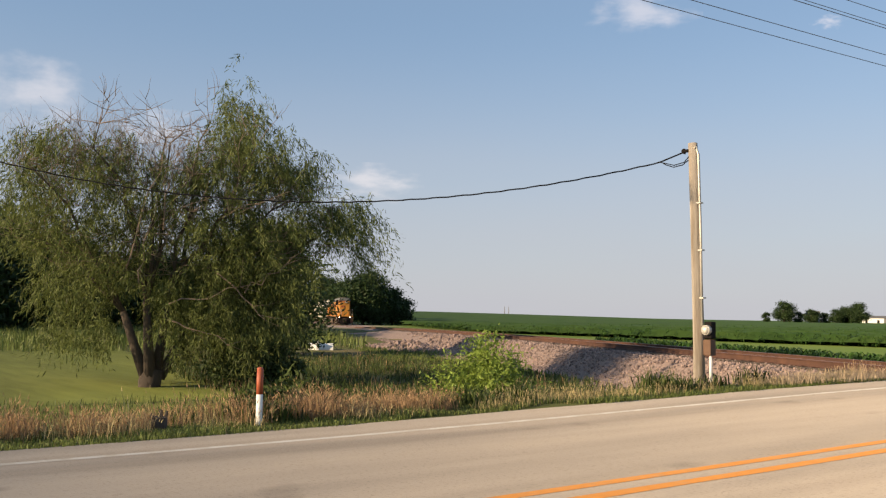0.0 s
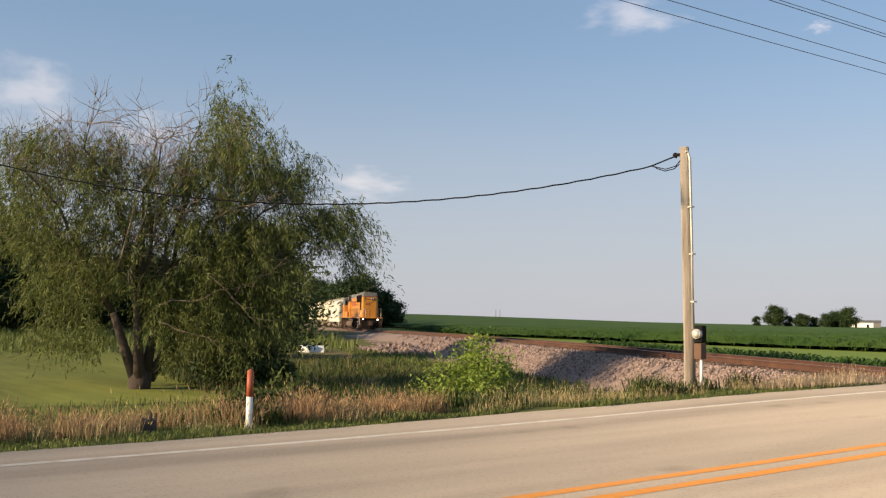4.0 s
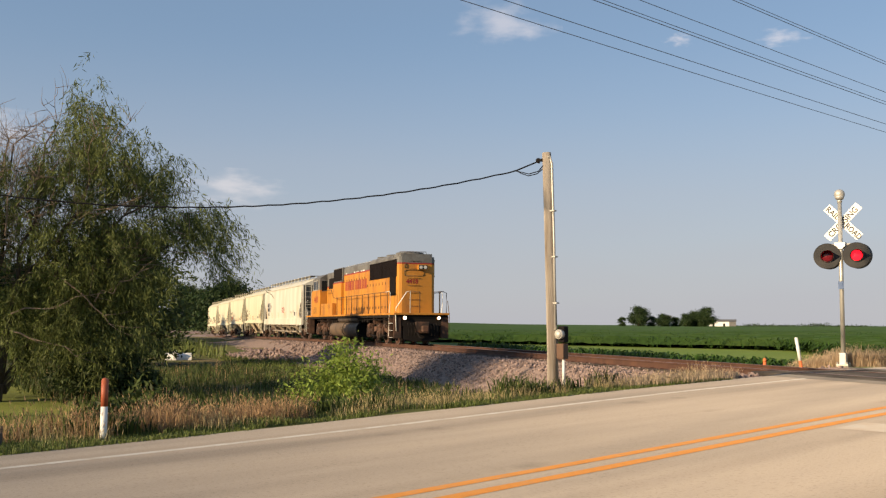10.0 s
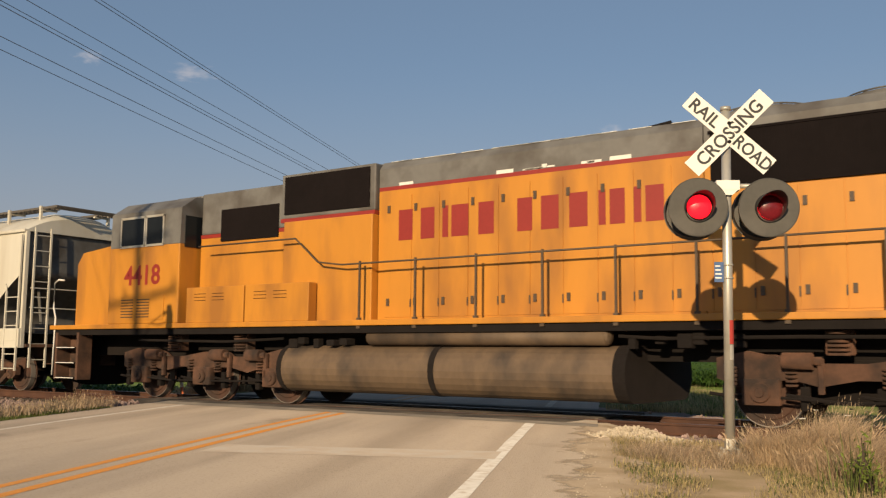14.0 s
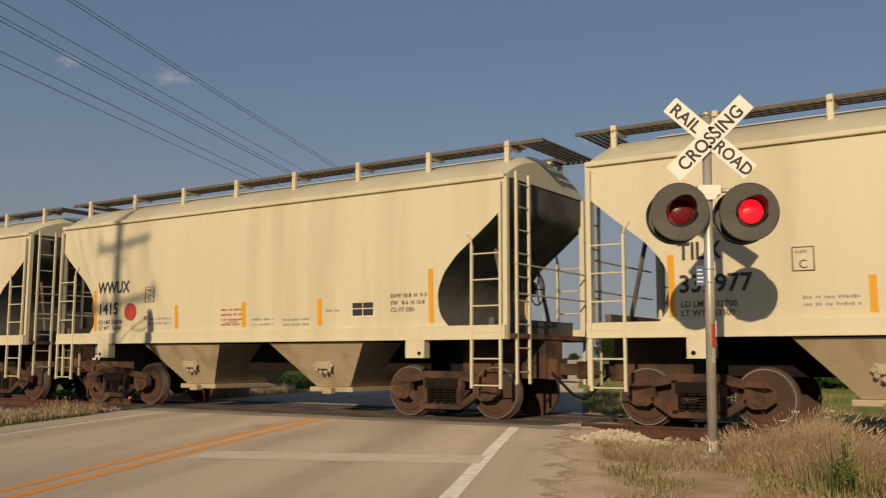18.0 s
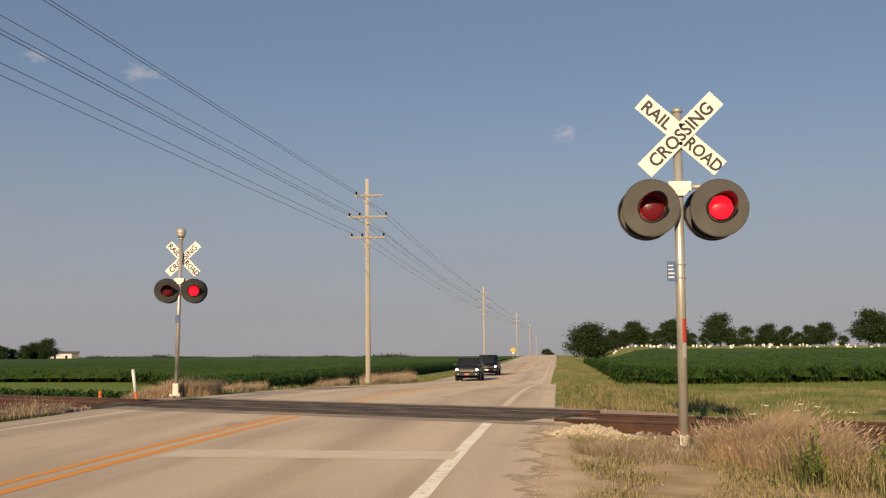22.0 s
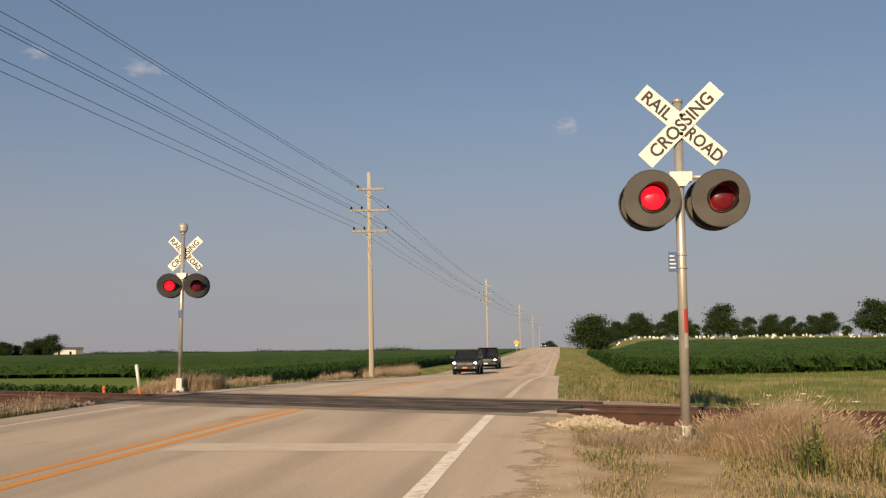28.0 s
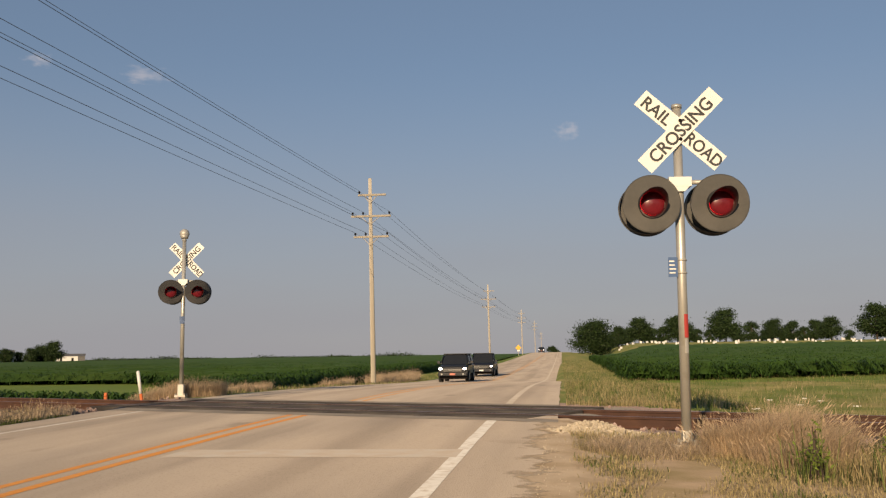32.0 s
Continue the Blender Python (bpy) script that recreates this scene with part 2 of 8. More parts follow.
M_SOIL = mat("dry_soil", (0.275, 0.21, 0.145), 0.95, vary=0.25, scale=0.8, bump=0.8, bump_scale=22, dirt=(0.185, 0.145, 0.08), dirt_amount=0.5, dirt_scale=1.3, spec=0.15)
M_BALLAST = mat("ballast_stone", (0.285, 0.205, 0.178), 0.9, vary=0.2, scale=6, per_island=0.45)
M_BALLAST_BED = mat("ballast_bed", (0.215, 0.155, 0.132), 0.95, vary=0.5, scale=9, bump=1.0, bump_scale=14)
M_LIME = mat("pale_limestone_gravel", (0.44, 0.375, 0.285), 0.95, vary=0.2, scale=6, per_island=0.25)
M_RUST = mat("rusty_rail_steel", (0.075, 0.033, 0.021), 0.8, metal=0.1, vary=0.35, scale=5, dirt=(0.115, 0.052, 0.03), dirt_amount=0.4)
M_RAILTOP = mat("polished_rail_head", (0.30, 0.27, 0.25), 0.35, metal=0.9, vary=0.1)
M_TIE = mat("creosoted_tie_wood", (0.085, 0.062, 0.048), 0.9, vary=0.3, scale=3, per_object=0.3, stretch=(1, 6, 1))
M_RUBBER_X = mat("dark_crossing_panel", (0.048, 0.042, 0.039), 0.9, vary=0.35, scale=2, bump=0.3, dirt=(0.105, 0.088, 0.072), dirt_amount=0.36, dirt_scale=1.2, spec=0.2)
M_GALV = mat("galvanised_steel", (0.50, 0.47, 0.41), 0.5, metal=0.35, vary=0.12, scale=6, dirt=(0.34, 0.28, 0.2), dirt_amount=0.2)
M_ALU = mat("aluminium_post", (0.55, 0.52, 0.45), 0.42, metal=0.5, vary=0.1, scale=5, dirt=(0.36, 0.31, 0.24), dirt_amount=0.2, dirt_scale=3)
M_BLACK = mat("weathered_black_paint", (0.030, 0.028, 0.027), 0.6, vary=0.3, scale=3, dirt=(0.06, 0.052, 0.045), dirt_amount=0.25)
M_DISC = mat("dull_olive_black_disc", (0.075, 0.070, 0.060), 0.65, vary=0.25, scale=3, dirt=(0.11, 0.10, 0.085), dirt_amount=0.3)
M_FAINT = mat("almost_worn_off_paint", (0.43, 0.38, 0.31), 0.8, vary=0.12, scale=3, dirt=(0.365, 0.305, 0.243), dirt_amount=0.6, dirt_scale=2)
M_STOP = mat("worn_stop_line_paint", (0.395, 0.355, 0.305), 0.8, vary=0.15, scale=3, dirt=(0.365, 0.305, 0.243), dirt_amount=0.62, dirt_scale=3)
M_RUSTBOX = mat("rusty_box_steel", (0.16, 0.085, 0.05), 0.8, vary=0.3, scale=6)
M_SIGNWHITE = mat("reflective_white_sheet", (0.80, 0.78, 0.71), 0.5, vary=0.03, scale=2)
M_INK = mat("black_lettering", (0.03, 0.03, 0.03), 0.6, vary=0.1)
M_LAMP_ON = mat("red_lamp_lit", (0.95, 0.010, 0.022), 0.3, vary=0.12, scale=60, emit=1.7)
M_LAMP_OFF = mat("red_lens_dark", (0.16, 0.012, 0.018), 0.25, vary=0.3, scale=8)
M_WOODPOLE = mat("weathered_pole_wood", (0.35, 0.30, 0.245), 0.9, vary=0.28, scale=3, stretch=(6, 6, 0.4), bump=0.6, bump_scale=12, dirt=(0.21, 0.16, 0.115), dirt_amount=0.4, dirt_scale=2)
M_GREYPOLE = mat("grey_pole_wood", (0.47, 0.42, 0.34), 0.9, vary=0.15, scale=2, stretch=(5, 5, 0.5))
M_WIRE = mat("dark_cable", (0.014, 0.014, 0.016), 0.8, vary=0.1, spec=0.1)
M_LINE = mat("dull_aluminium_line", (0.20, 0.205, 0.22), 0.7, vary=0.1, spec=0.2)
M_LOCO = mat("armour_yellow_paint", (0.53, 0.218, 0.026), 0.5, vary=0.10, scale=0.8, dirt=(0.33, 0.135, 0.026), dirt_amount=0.40, dirt_scale=1.3, stretch=(1, 1, 0.3))
M_LOCO_GREY = mat("loco_grey_paint", (0.155, 0.15, 0.14), 0.6, vary=0.2, scale=1.2, dirt=(0.09, 0.08, 0.07), dirt_amount=0.45)
M_LOCO_RED = mat("loco_red_paint", (0.27, 0.026, 0.018), 0.5, vary=0.12, scale=2)
M_GRILLE = mat("dark_radiator_screen", (0.011, 0.008, 0.008), 0.85, vary=0.3, scale=1.5, spec=0.1)
M_TRUCK = mat("brown_dusty_cast_steel", (0.115, 0.056, 0.034), 0.9, vary=0.4, scale=2.5, dirt=(0.036, 0.022, 0.016), dirt_amount=0.52, dirt_scale=2.2)
# grime, darkened further: the undercarriage's shade is put into the colour
M_UNDER = mat("grimy_underframe_with_shade", (0.014, 0.011, 0.010), 0.9, vary=0.35, scale=2.5, spec=0.2)
M_TANK = mat("dusty_fuel_tank", (0.135, 0.09, 0.055), 0.7, vary=0.25, scale=1.3, stretch=(1, 1, 0.6), dirt=(0.045, 0.034, 0.027), dirt_amount=0.42)
M_RAILING = mat("dark_handrail", (0.075, 0.05, 0.03), 0.6, vary=0.25)
M_RAILWHITE = mat("white_handrail", (0.74, 0.72, 0.66), 0.5, vary=0.1)
M_GLASS_DARK = mat("dark_window_glass", (0.012, 0.014, 0.016), 0.2, vary=0.05, spec=0.2)
M_HEAD_ON = mat("lit_headlight", (1.0, 0.86, 0.66), 0.3, vary=0.0, emit=8.0)
M_HEAD_OFF = mat("headlight_glass", (0.55, 0.53, 0.48), 0.1, vary=0.05)
M_HOPPER = mat("cream_hopper_paint", (0.62, 0.57, 0.41), 0.5, vary=0.06, scale=0.7, dirt=(0.53, 0.47, 0.325), dirt_amount=0.32, dirt_scale=0.9, stretch=(1.4, 1, 0.14))
M_HOPPER_GREY = mat("pale_grey_hopper_paint", (0.59, 0.56, 0.475), 0.55, vary=0.06, scale=0.7, dirt=(0.48, 0.435, 0.345), dirt_amount=0.40, dirt_scale=0.9, stretch=(1.4, 1, 0.2))
M_HOPPER_LOW = mat("dusty_hopper_chute", (0.42, 0.345, 0.235), 0.7, vary=0.12, scale=1.2, dirt=(0.27, 0.20, 0.13), dirt_amount=0.3)
# darker chute colour for the long car's bays
M_HOPPER_LOW_DARK = mat("dark_hopper_chute", (0.23, 0.185, 0.13), 0.8, vary=0.2, scale=1.2, dirt=(0.09, 0.065, 0.045), dirt_amount=0.45)
M_PIPE = mat("scuffed_pale_pipe", (0.36, 0.31, 0.24), 0.6, vary=0.2, scale=3, dirt=(0.12, 0.075, 0.05), dirt_amount=0.42, dirt_scale=2)
# grey end plating, with the shade under the slope sheets put into its colour
M_HOPPER_END = mat("shade_darkened_hopper_end", (0.12, 0.115, 0.105), 0.7, vary=0.2, scale=1, dirt=(0.065, 0.055, 0.045), dirt_amount=0.45)
M_ORANGE_TAPE = mat("yellow_reflective_tape", (0.72, 0.34, 0.02), 0.4, vary=0.06)
M_WHEEL = mat("rusty_wheel", (0.085, 0.040, 0.026), 0.8, metal=0.1, vary=0.3, scale=4, dirt=(0.045, 0.03, 0.024), dirt_amount=0.45)
M_TREAD = mat("polished_wheel_tread", (0.34, 0.30, 0.27), 0.4, metal=0.5, vary=0.1)
M_REDMARK = mat("red_stencil_paint", (0.45, 0.05, 0.04), 0.6, vary=0.1)
M_GREYMARK = mat("grey_patch_paint", (0.26, 0.26, 0.25), 0.6, vary=0.06)
M_BLUE = mat("blue_sign_sheet", (0.05, 0.11, 0.24), 0.5, vary=0.08)
M_ORANGE = mat("orange_marker_plastic", (0.62, 0.16, 0.05), 0.6, vary=0.15, scale=6)
M_REDBROWN = mat("faded_red_marker_paint", (0.36, 0.085, 0.035), 0.6, vary=0.2, scale=7)
M_POSTWHITE = mat("white_marker_paint", (0.75, 0.73, 0.68), 0.55, vary=0.08)
M_LAWN = mat("mown_lawn", (0.195, 0.205, 0.045), 0.95, vary=0.5, scale=0.25, bump=0.8, bump_scale=25, dirt=(0.135, 0.155, 0.032), dirt_amount=0.45, dirt_scale=0.14, stretch=(0.25, 1.6, 1), spec=0.15)
M_GRASS = leafy("green_grass", (0.125, 0.155, 0.04), 0.5)
M_WEED = leafy("dark_rank_weeds", (0.060, 0.082, 0.020), 0.5)
M_GRASS_DRY = leafy("dry_tall_grass", (0.42, 0.33, 0.165), 0.4)
M_GRASS_TAN = leafy("tan_seeded_grass", (0.56, 0.42, 0.275), 0.35, through=0.3)
M_GRASS_RED = leafy("reddish_seeded_grass", (0.39, 0.245, 0.13), 0.35)
M_CORN = leafy("corn_leaves", (0.038, 0.082, 0.013), 0.45, through=0.25)
M_CORN_TOP = mat("corn_canopy", (0.023, 0.050, 0.009), 0.9, vary=0.5, scale=0.5, bump=1.0, bump_scale=4, dirt=(0.034, 0.062, 0.011), dirt_amount=0.5, dirt_scale=0.12, spec=0.15)
M_SOY = mat("soybean_rows", (0.075, 0.115, 0.022), 0.9, vary=0.3, scale=0.4, bump=1.0, bump_scale=5, dirt=(0.10, 0.125, 0.03), dirt_amount=0.4, dirt_scale=0.08, spec=0.15)
M_WILLOW = leafy("willow_leaves", (0.118, 0.140, 0.040), 0.55, through=0.36)
# the shade under and behind the willow is put into this darker leaf colour
M_BUSH_SHADED = leafy("shaded_bush_leaves", (0.065, 0.09, 0.028), 0.4)
M_TREE = leafy("dark_tree_leaves", (0.026, 0.048, 0.013), 0.4, through=0.1)
M_SHRUB = leafy("bright_shrub_leaves", (0.20, 0.27, 0.05), 0.35, through=0.35)
M_BARK = mat("willow_bark", (0.085, 0.062, 0.045), 0.95, vary=0.35, scale=4, stretch=(3, 3, 0.6), bump=0.8, bump_scale=12)
M_TWIG = mat("bare_grey_twigs", (0.27, 0.195, 0.14), 0.9, vary=0.25, scale=2)
M_ASPHALT = mat("patched_asphalt", (0.19, 0.165, 0.135), 0.9, vary=0.2, scale=1.5, bump=0.5, bump_scale=40, dirt=(0.12, 0.105, 0.09), dirt_amount=0.4, dirt_scale=1.4)
M_VERGE = mat("rough_verge", (0.080, 0.088, 0.026), 0.95, vary=0.4, scale=0.6, bump=0.8, bump_scale=18, dirt=(0.15, 0.112, 0.055), dirt_amount=0.38, dirt_scale=0.35, spec=0.15)
M_MEADOW = mat("straw_green_meadow", (0.20, 0.172, 0.074), 0.95, vary=0.4, scale=0.5, bump=0.8, bump_scale=18, dirt=(0.085, 0.112, 0.028), dirt_amount=0.62, dirt_scale=0.3, spec=0.15)
M_WALK = mat("dull_walkway_steel", (0.12, 0.105, 0.09), 0.7, metal=0.2, vary=0.2, scale=3)
# ---- plan: the road runs along y, the track crosses it at a slant ----
TH = 0.4381                               # the track's turn from the road's square
TC, TS = math.cos(TH), math.sin(TH)
X0, Y0, RAIL = -9.16, 20.85, 0.036        # a point of the track's middle, and the rail's top
LINE_R, LINE_C, LINE_L = -1.08, -4.655, -8.37
EDGE_R, EDGE_L = -0.05, -9.35


def on_track(s, l=0.0):
    """Place at s metres back along the track from its mark, l metres towards the road's near end."""
    return X0 - s * TC - l * TS, Y0 + s * TS - l * TC


def track_coords(x, y):
    return -((x - X0) * TC - (y - Y0) * TS), -(x - X0) * TS - (y - Y0) * TC


def rail_z(s):
    s = min(max(s, 0), 130)
    return RAIL - 0.000055 * s * s


def smooth(a, b, x):
    t = min(max((x - a) / (b - a), 0.0), 1.0)
    return t * t * (3 - 2 * t)


def road_z(y, x=None):
    """The road's height; the far lane falls away from the crown and levels out at the crossing."""
    z = -0.075 + 0.097 * smooth(0, 15, y) - 0.822 * smooth(21, 72, y) + 2.0 * smooth(75, 330, y) - 10.0 * smooth(345, 700, y)
    if x is not None and x < LINE_C:
        z -= 0.12 * (LINE_C - max(x, EDGE_L)) / (LINE_C - EDGE_L) * (1 - smooth(4.5, 22.5, y))
    return z


def ground_z(x, y):
    s, l = track_coords(x, y)
    rz = road_z(y, x)
    # open country
    far = math.hypot(x, y)
    base = -0.95
    if l < 0:                                   # beyond the track
        base = -0.85 + 0.35 * smooth(25, 60, y) * (1 if x > -9 else 0)
        base += 4.2 * smooth(110, 300, y) * smooth(2, 14, x - 0.03 * y)            # burial-ground hill
        base += 3.6 * smooth(260, 620, far) * smooth(0.55, 0.85, -x / max(far, 1)) # swell in the field
    elif x < EDGE_L:                            # lawn and ditch
        base = -0.62 - 0.33 * smooth(-12, -17, x) - 0.26 * smooth(-18, -27, x) - 0.35 * math.exp(-((x + 16) / 3.5) ** 2)
        base += 0.25 * smooth(-35, -80, x)
    else:
        base = -0.16 - 0.5 * smooth(5, 30, x)
    z = base
    # road bed
    d = max(x - EDGE_R, EDGE_L - x, 0.0)
    z = max(z, rz - 0.012 - (0.10 if x > EDGE_R else 0.24) * max(d - (1.2 if x < 0 else 3.2), 0) - 0.035 * d)
    # track bank, both sides
    if abs(l) < 12:
        fade = 1 - smooth(0.2, 1.6, EDGE_R - x) * smooth(0.2, 1.6, x - EDGE_L)
        z = max(z, rail_z(s) - 0.25 - 0.62 * max(abs(l) - 2.2, 0)) if l > 0 else max(z, rail_z(s) - 0.25 - 0.5 * max(abs(l) - 2.2, 0))
        if abs(l) < 2.0 and not (EDGE_L < x < EDGE_R):
            z = min(z, rail_z(s) - 0.235)
    # the road's slab lies on top
    if EDGE_L < x < EDGE_R:
        z = rz - 0.025 - 0.20 * smooth(0.3, 0.9, min(x - EDGE_L, EDGE_R - x)) - 0.4 * smooth(60, 300, y)
    return z + 0.03 * noise.noise(Vector((x * 0.6, y * 0.6, 0))) * smooth(0.2, 1.5, d)


def spaced(lo, hi, fine_lo, fine_hi, step, grow=1.18):
    out = list(np.arange(fine_lo, fine_hi + step / 2, step))
    q, d = fine_hi, step
    while q < hi:
        d *= grow
        q += d
        out.append(q)
    q, d = fine_lo, step
    while q > lo:
        d *= grow
        q -= d
        out.insert(0, q)
    return [float(v) for v in out]


gx = spaced(-2500, 2500, -42.05, 8, 0.42)
gy = spaced(-300, 3000, -4, 48, 0.45)
gv = [(x, y, ground_z(x, y)) for y in gy for x in gx]
gw = len(gx)
gf = [(j * gw + i, j * gw + i + 1, (j + 1) * gw + i + 1, (j + 1) * gw + i) for j in range(len(gy) - 1) for i in range(gw - 1)]
ground = raw("ground", gv, gf, M_SOIL)
tagged(ground, "dry soil and grass verge around road and track", "ground", kind="structure")
for p in ground.data.polygons:
    p.use_smooth = True
# lawn, field and verge share the sheet
for m in (M_LAWN, M_SOY, M_BALLAST_BED, M_VERGE, M_MEADOW):
    ground.data.materials.append(m)
for p in ground.data.polygons:
    x, y, z = p.center
    s, l = track_coords(x, y)
    if abs(l) < 4.2 + 0.5 * noise.noise(Vector((x * 0.3, y * 0.3, 3))) and not (EDGE_L < x < EDGE_R) and x < 30 and (l > -3.0):
        p.material_index = 3
    elif l < -3.0 and x < -9:
        p.material_index = 2
    elif l < -3 and x > 2.6 + 0.014 * y:
        p.material_index = 5 if y < 50 else 2 if y < 215 else 5
    elif x < -17 + 1.5 * noise.noise(Vector((0, y * 0.2, 5))) and l > 6 and y < 9.5 + 0.2 * (-17 - x):
        p.material_index = 1
    elif x < EDGE_L or l < 0:
        p.material_index = 4 if l > 0 else 5

# ---- road: one slab with worn paint, rising to the crossing and dipping behind it ----
ys = spaced(-140, 800, -6, 60, 0.8, 1.12)


def ribbon(name, x0, x1, y0, y1, lift, material, label, rag=0.0, parent=None, thick=0.0):
    """A strip along the road, following its rise and fall, with slightly ragged edges; the track's panels break it."""
    yy = [y0] + [y for y in ys if y0 < y < y1] + [y1]
    bm = B()
    rows = []
    for y in yy:
        a, b = x0 + rag * noise.noise(Vector((x0, y * 2.1, 1))), x1 + rag * noise.noise(Vector((x1, y * 2.3, 2)))
        cols = [a] + ([LINE_C] if a < LINE_C < b else []) + [b]
        rows.append([bm.verts.new((q, y, road_z(y, q) + lift)) for q in cols])
        if thick:
            rows[-1] += [bm.verts.new((q, y, road_z(y, q) - thick)) for q in (b, a)]
    m = len(cols)
    for a, b in zip(rows, rows[1:]):
        for k in range(m - 1):
            bm.faces.new((a[k], a[k + 1], b[k + 1], b[k]))
        if thick:
            bm.faces.new((a[m - 1], a[m], b[m], b[m - 1]))
            bm.faces.new((a[m + 1], a[0], b[0], b[m + 1]))
    ob = part(name, bm, material, parent)
    return tagged(ob, label, name.replace("_", " "), kind="structure") if parent is None else tagged(ob, label)


def cross_y(x, l):
    """Where a line at distance l from the track's middle crosses the road at x."""
    return Y0 - (l + (x - X0) * TS) / TC


road = ribbon("road", EDGE_L, EDGE_R, -140, 800, 0.0, M_ROAD, "pale worn two-lane country road of bleached concrete", rag=0.07, thick=0.35)
P_L = 1.72           # half the width of the crossing's panels
for x, w, m, nm, lab, rag in ((LINE_R, 0.15, M_WHITE, "edge_line", "worn white edge line", 0.015), (LINE_L, 0.12, M_FADED, "edge_line", "faded white edge line", 0.01),
                             (LINE_C - 0.155, 0.125, M_YELLOW, "centre_line", "yellow double centre line", 0.008), (LINE_C + 0.155, 0.125, M_YELLOW, "centre_line", "yellow double centre line", 0.008)):
    ribbon(nm, x - w / 2, x + w / 2, -60, cross_y(x, P_L + 0.05), 0.002, m, lab, rag, road)
    ribbon(nm, x - w / 2, x + w / 2, cross_y(x, -P_L - 0.05) + (0.3 if m is M_YELLOW else 0), 480, 0.002, M_FAINT if m is not M_YELLOW else M_YELLOW_OLD, lab, rag, road)
# stop line, worn
bm = B()
for i in range(14):
    xa, xb = LINE_C + 0.35 + i * 0.23, LINE_C + 0.35 + (i + 1) * 0.23
    y = 10.15 + 0.02 * noise.noise(Vector((i * 1.0, 0, 0)))
    bm.faces.new([bm.verts.new(q) for q in ((xa, y - 0.38, road_z(y - 0.38) + 0.0025), (xb, y - 0.38, road_z(y - 0.38) + 0.0025), (xb, y + 0.38, road_z(y + 0.38) + 0.0025), (xa, y + 0.38, road_z(y + 0.38) + 0.0025))])
part("stop_line", bm, M_STOP, road, "nearly worn-off white stop line")

# dust and fine gravel spread over the road's crumbling edge
def dust_sheet():
    m = mat("dusty_shoulder", (0.33, 0.265, 0.195), 0.95, vary=0.2, scale=2.0, bump=0.6, bump_scale=45, dirt=(0.25, 0.19, 0.125), dirt_amount=0.4, dirt_scale=1.7, spec=0.15)
    n, l = m.node_tree.nodes, m.node_tree.links
    tc, sp, nz = n.new("ShaderNodeTexCoord"), n.new("ShaderNodeSeparateXYZ"), n.new("ShaderNodeTexNoise")
    nz.inputs["Scale"].default_value, nz.inputs["Detail"].default_value, nz.inputs["Roughness"].default_value = 1.9, 9, 0.7
    l.new(tc.outputs["Object"], sp.inputs[0])
    l.new(tc.outputs["Object"], nz.inputs["Vector"])

    def step(op, a, b, clamp=False):
        q = n.new("ShaderNodeMath")
        q.operation, q.use_clamp = op, clamp
        for i, v in enumerate((a, b)):
            if isinstance(v, (int, float)):
                q.inputs[i].default_value = v
            else:
                l.new(v, q.inputs[i])
        return q.outputs[0]

    away = step("ABSOLUTE", step("SUBTRACT", sp.outputs["X"], 0.12), 0)          # thickest along the edge itself
    cover = step("SUBTRACT", step("MULTIPLY", nz.outputs["Fac"], 2.6), step("MULTIPLY", away, 1.75))
    cover = step("MULTIPLY", step("SUBTRACT", cover, 0.42), 2.6, True)
    tr, mx = n.new("ShaderNodeBsdfTransparent"), n.new("ShaderNodeMixShader")
    l.new(cover, mx.inputs[0])
    l.new(tr.outputs[0], mx.inputs[1])
    l.new(n["Principled BSDF"].outputs[0], mx.inputs[2])
    l.new(mx.outputs[0], n["Material Output"].inputs["Surface"])
    xs_, ys2 = [float(v) for v in np.linspace(-0.85, 1.05, 11)], [float(v) for v in np.arange(1.5, 15.4, 0.4)]
    V = [(x, y, (road_z(y) if x < EDGE_R + 0.2 else max(ground_z(x, y), road_z(y) - 0.05) + 0.004) + 0.0015) for y in ys2 for x in xs_]
    F = [(j * 11 + i, j * 11 + i + 1, (j + 1) * 11 + i + 1, (j + 1) * 11 + i) for j in range(len(ys2) - 1) for i in range(10)]
    tagged(raw("shoulder_dust", V, F, m), "pale dust and grit over the road's crumbling edge", "shoulder", kind="structure")


dust_sheet()

# ---- track: ballast, ties, rails, crossing panels ----
track = thing("railway_track", "single rusty railway track on a stone ballast bank", "railway track", kind="structure")
RP = [(-0.075, -0.180), (0.075, -0.180), (0.075, -0.168), (0.012, -0.150), (0.009, -0.045), (0.036, -0.036), (0.036, -0.006), (0.028, 0.0), (-0.028, 0.0), (-0.036, -0.006), (-0.036, -0.036), (-0.009, -0.045), (-0.012, -0.150), (-0.075, -0.168)]
SS = [-330, -200, -120, -80] + [float(v) for v in np.arange(-60, 62, 3.0)] + [70, 85, 100, 115, 130, 160, 200, 260, 340, 430]


def rail(side):
    bm = B()
    rows = []
    for s in SS:
        row = []
        for a, b in RP:
            x, y = on_track(s, side * 0.755 + a)
            row.append(bm.verts.new((x, y, rail_z(s) + b)))
        rows.append(row)
    n = len(RP)
    for a, b in zip(rows, rows[1:]):
        for k in range(n):
            f = bm.faces.new((a[k], a[(k + 1) % n], b[(k + 1) % n], b[k]))
            f.material_index = 1 if RP[k][1] > -0.004 and RP[(k + 1) % n][1] > -0.004 else 0
    bmesh.ops.recalc_face_normals(bm, faces=bm.faces)
    return part("rail", bm, [M_RUST, M_RAILTOP], track, "rusty steel rail with a polished head")


rail(1), rail(-1)
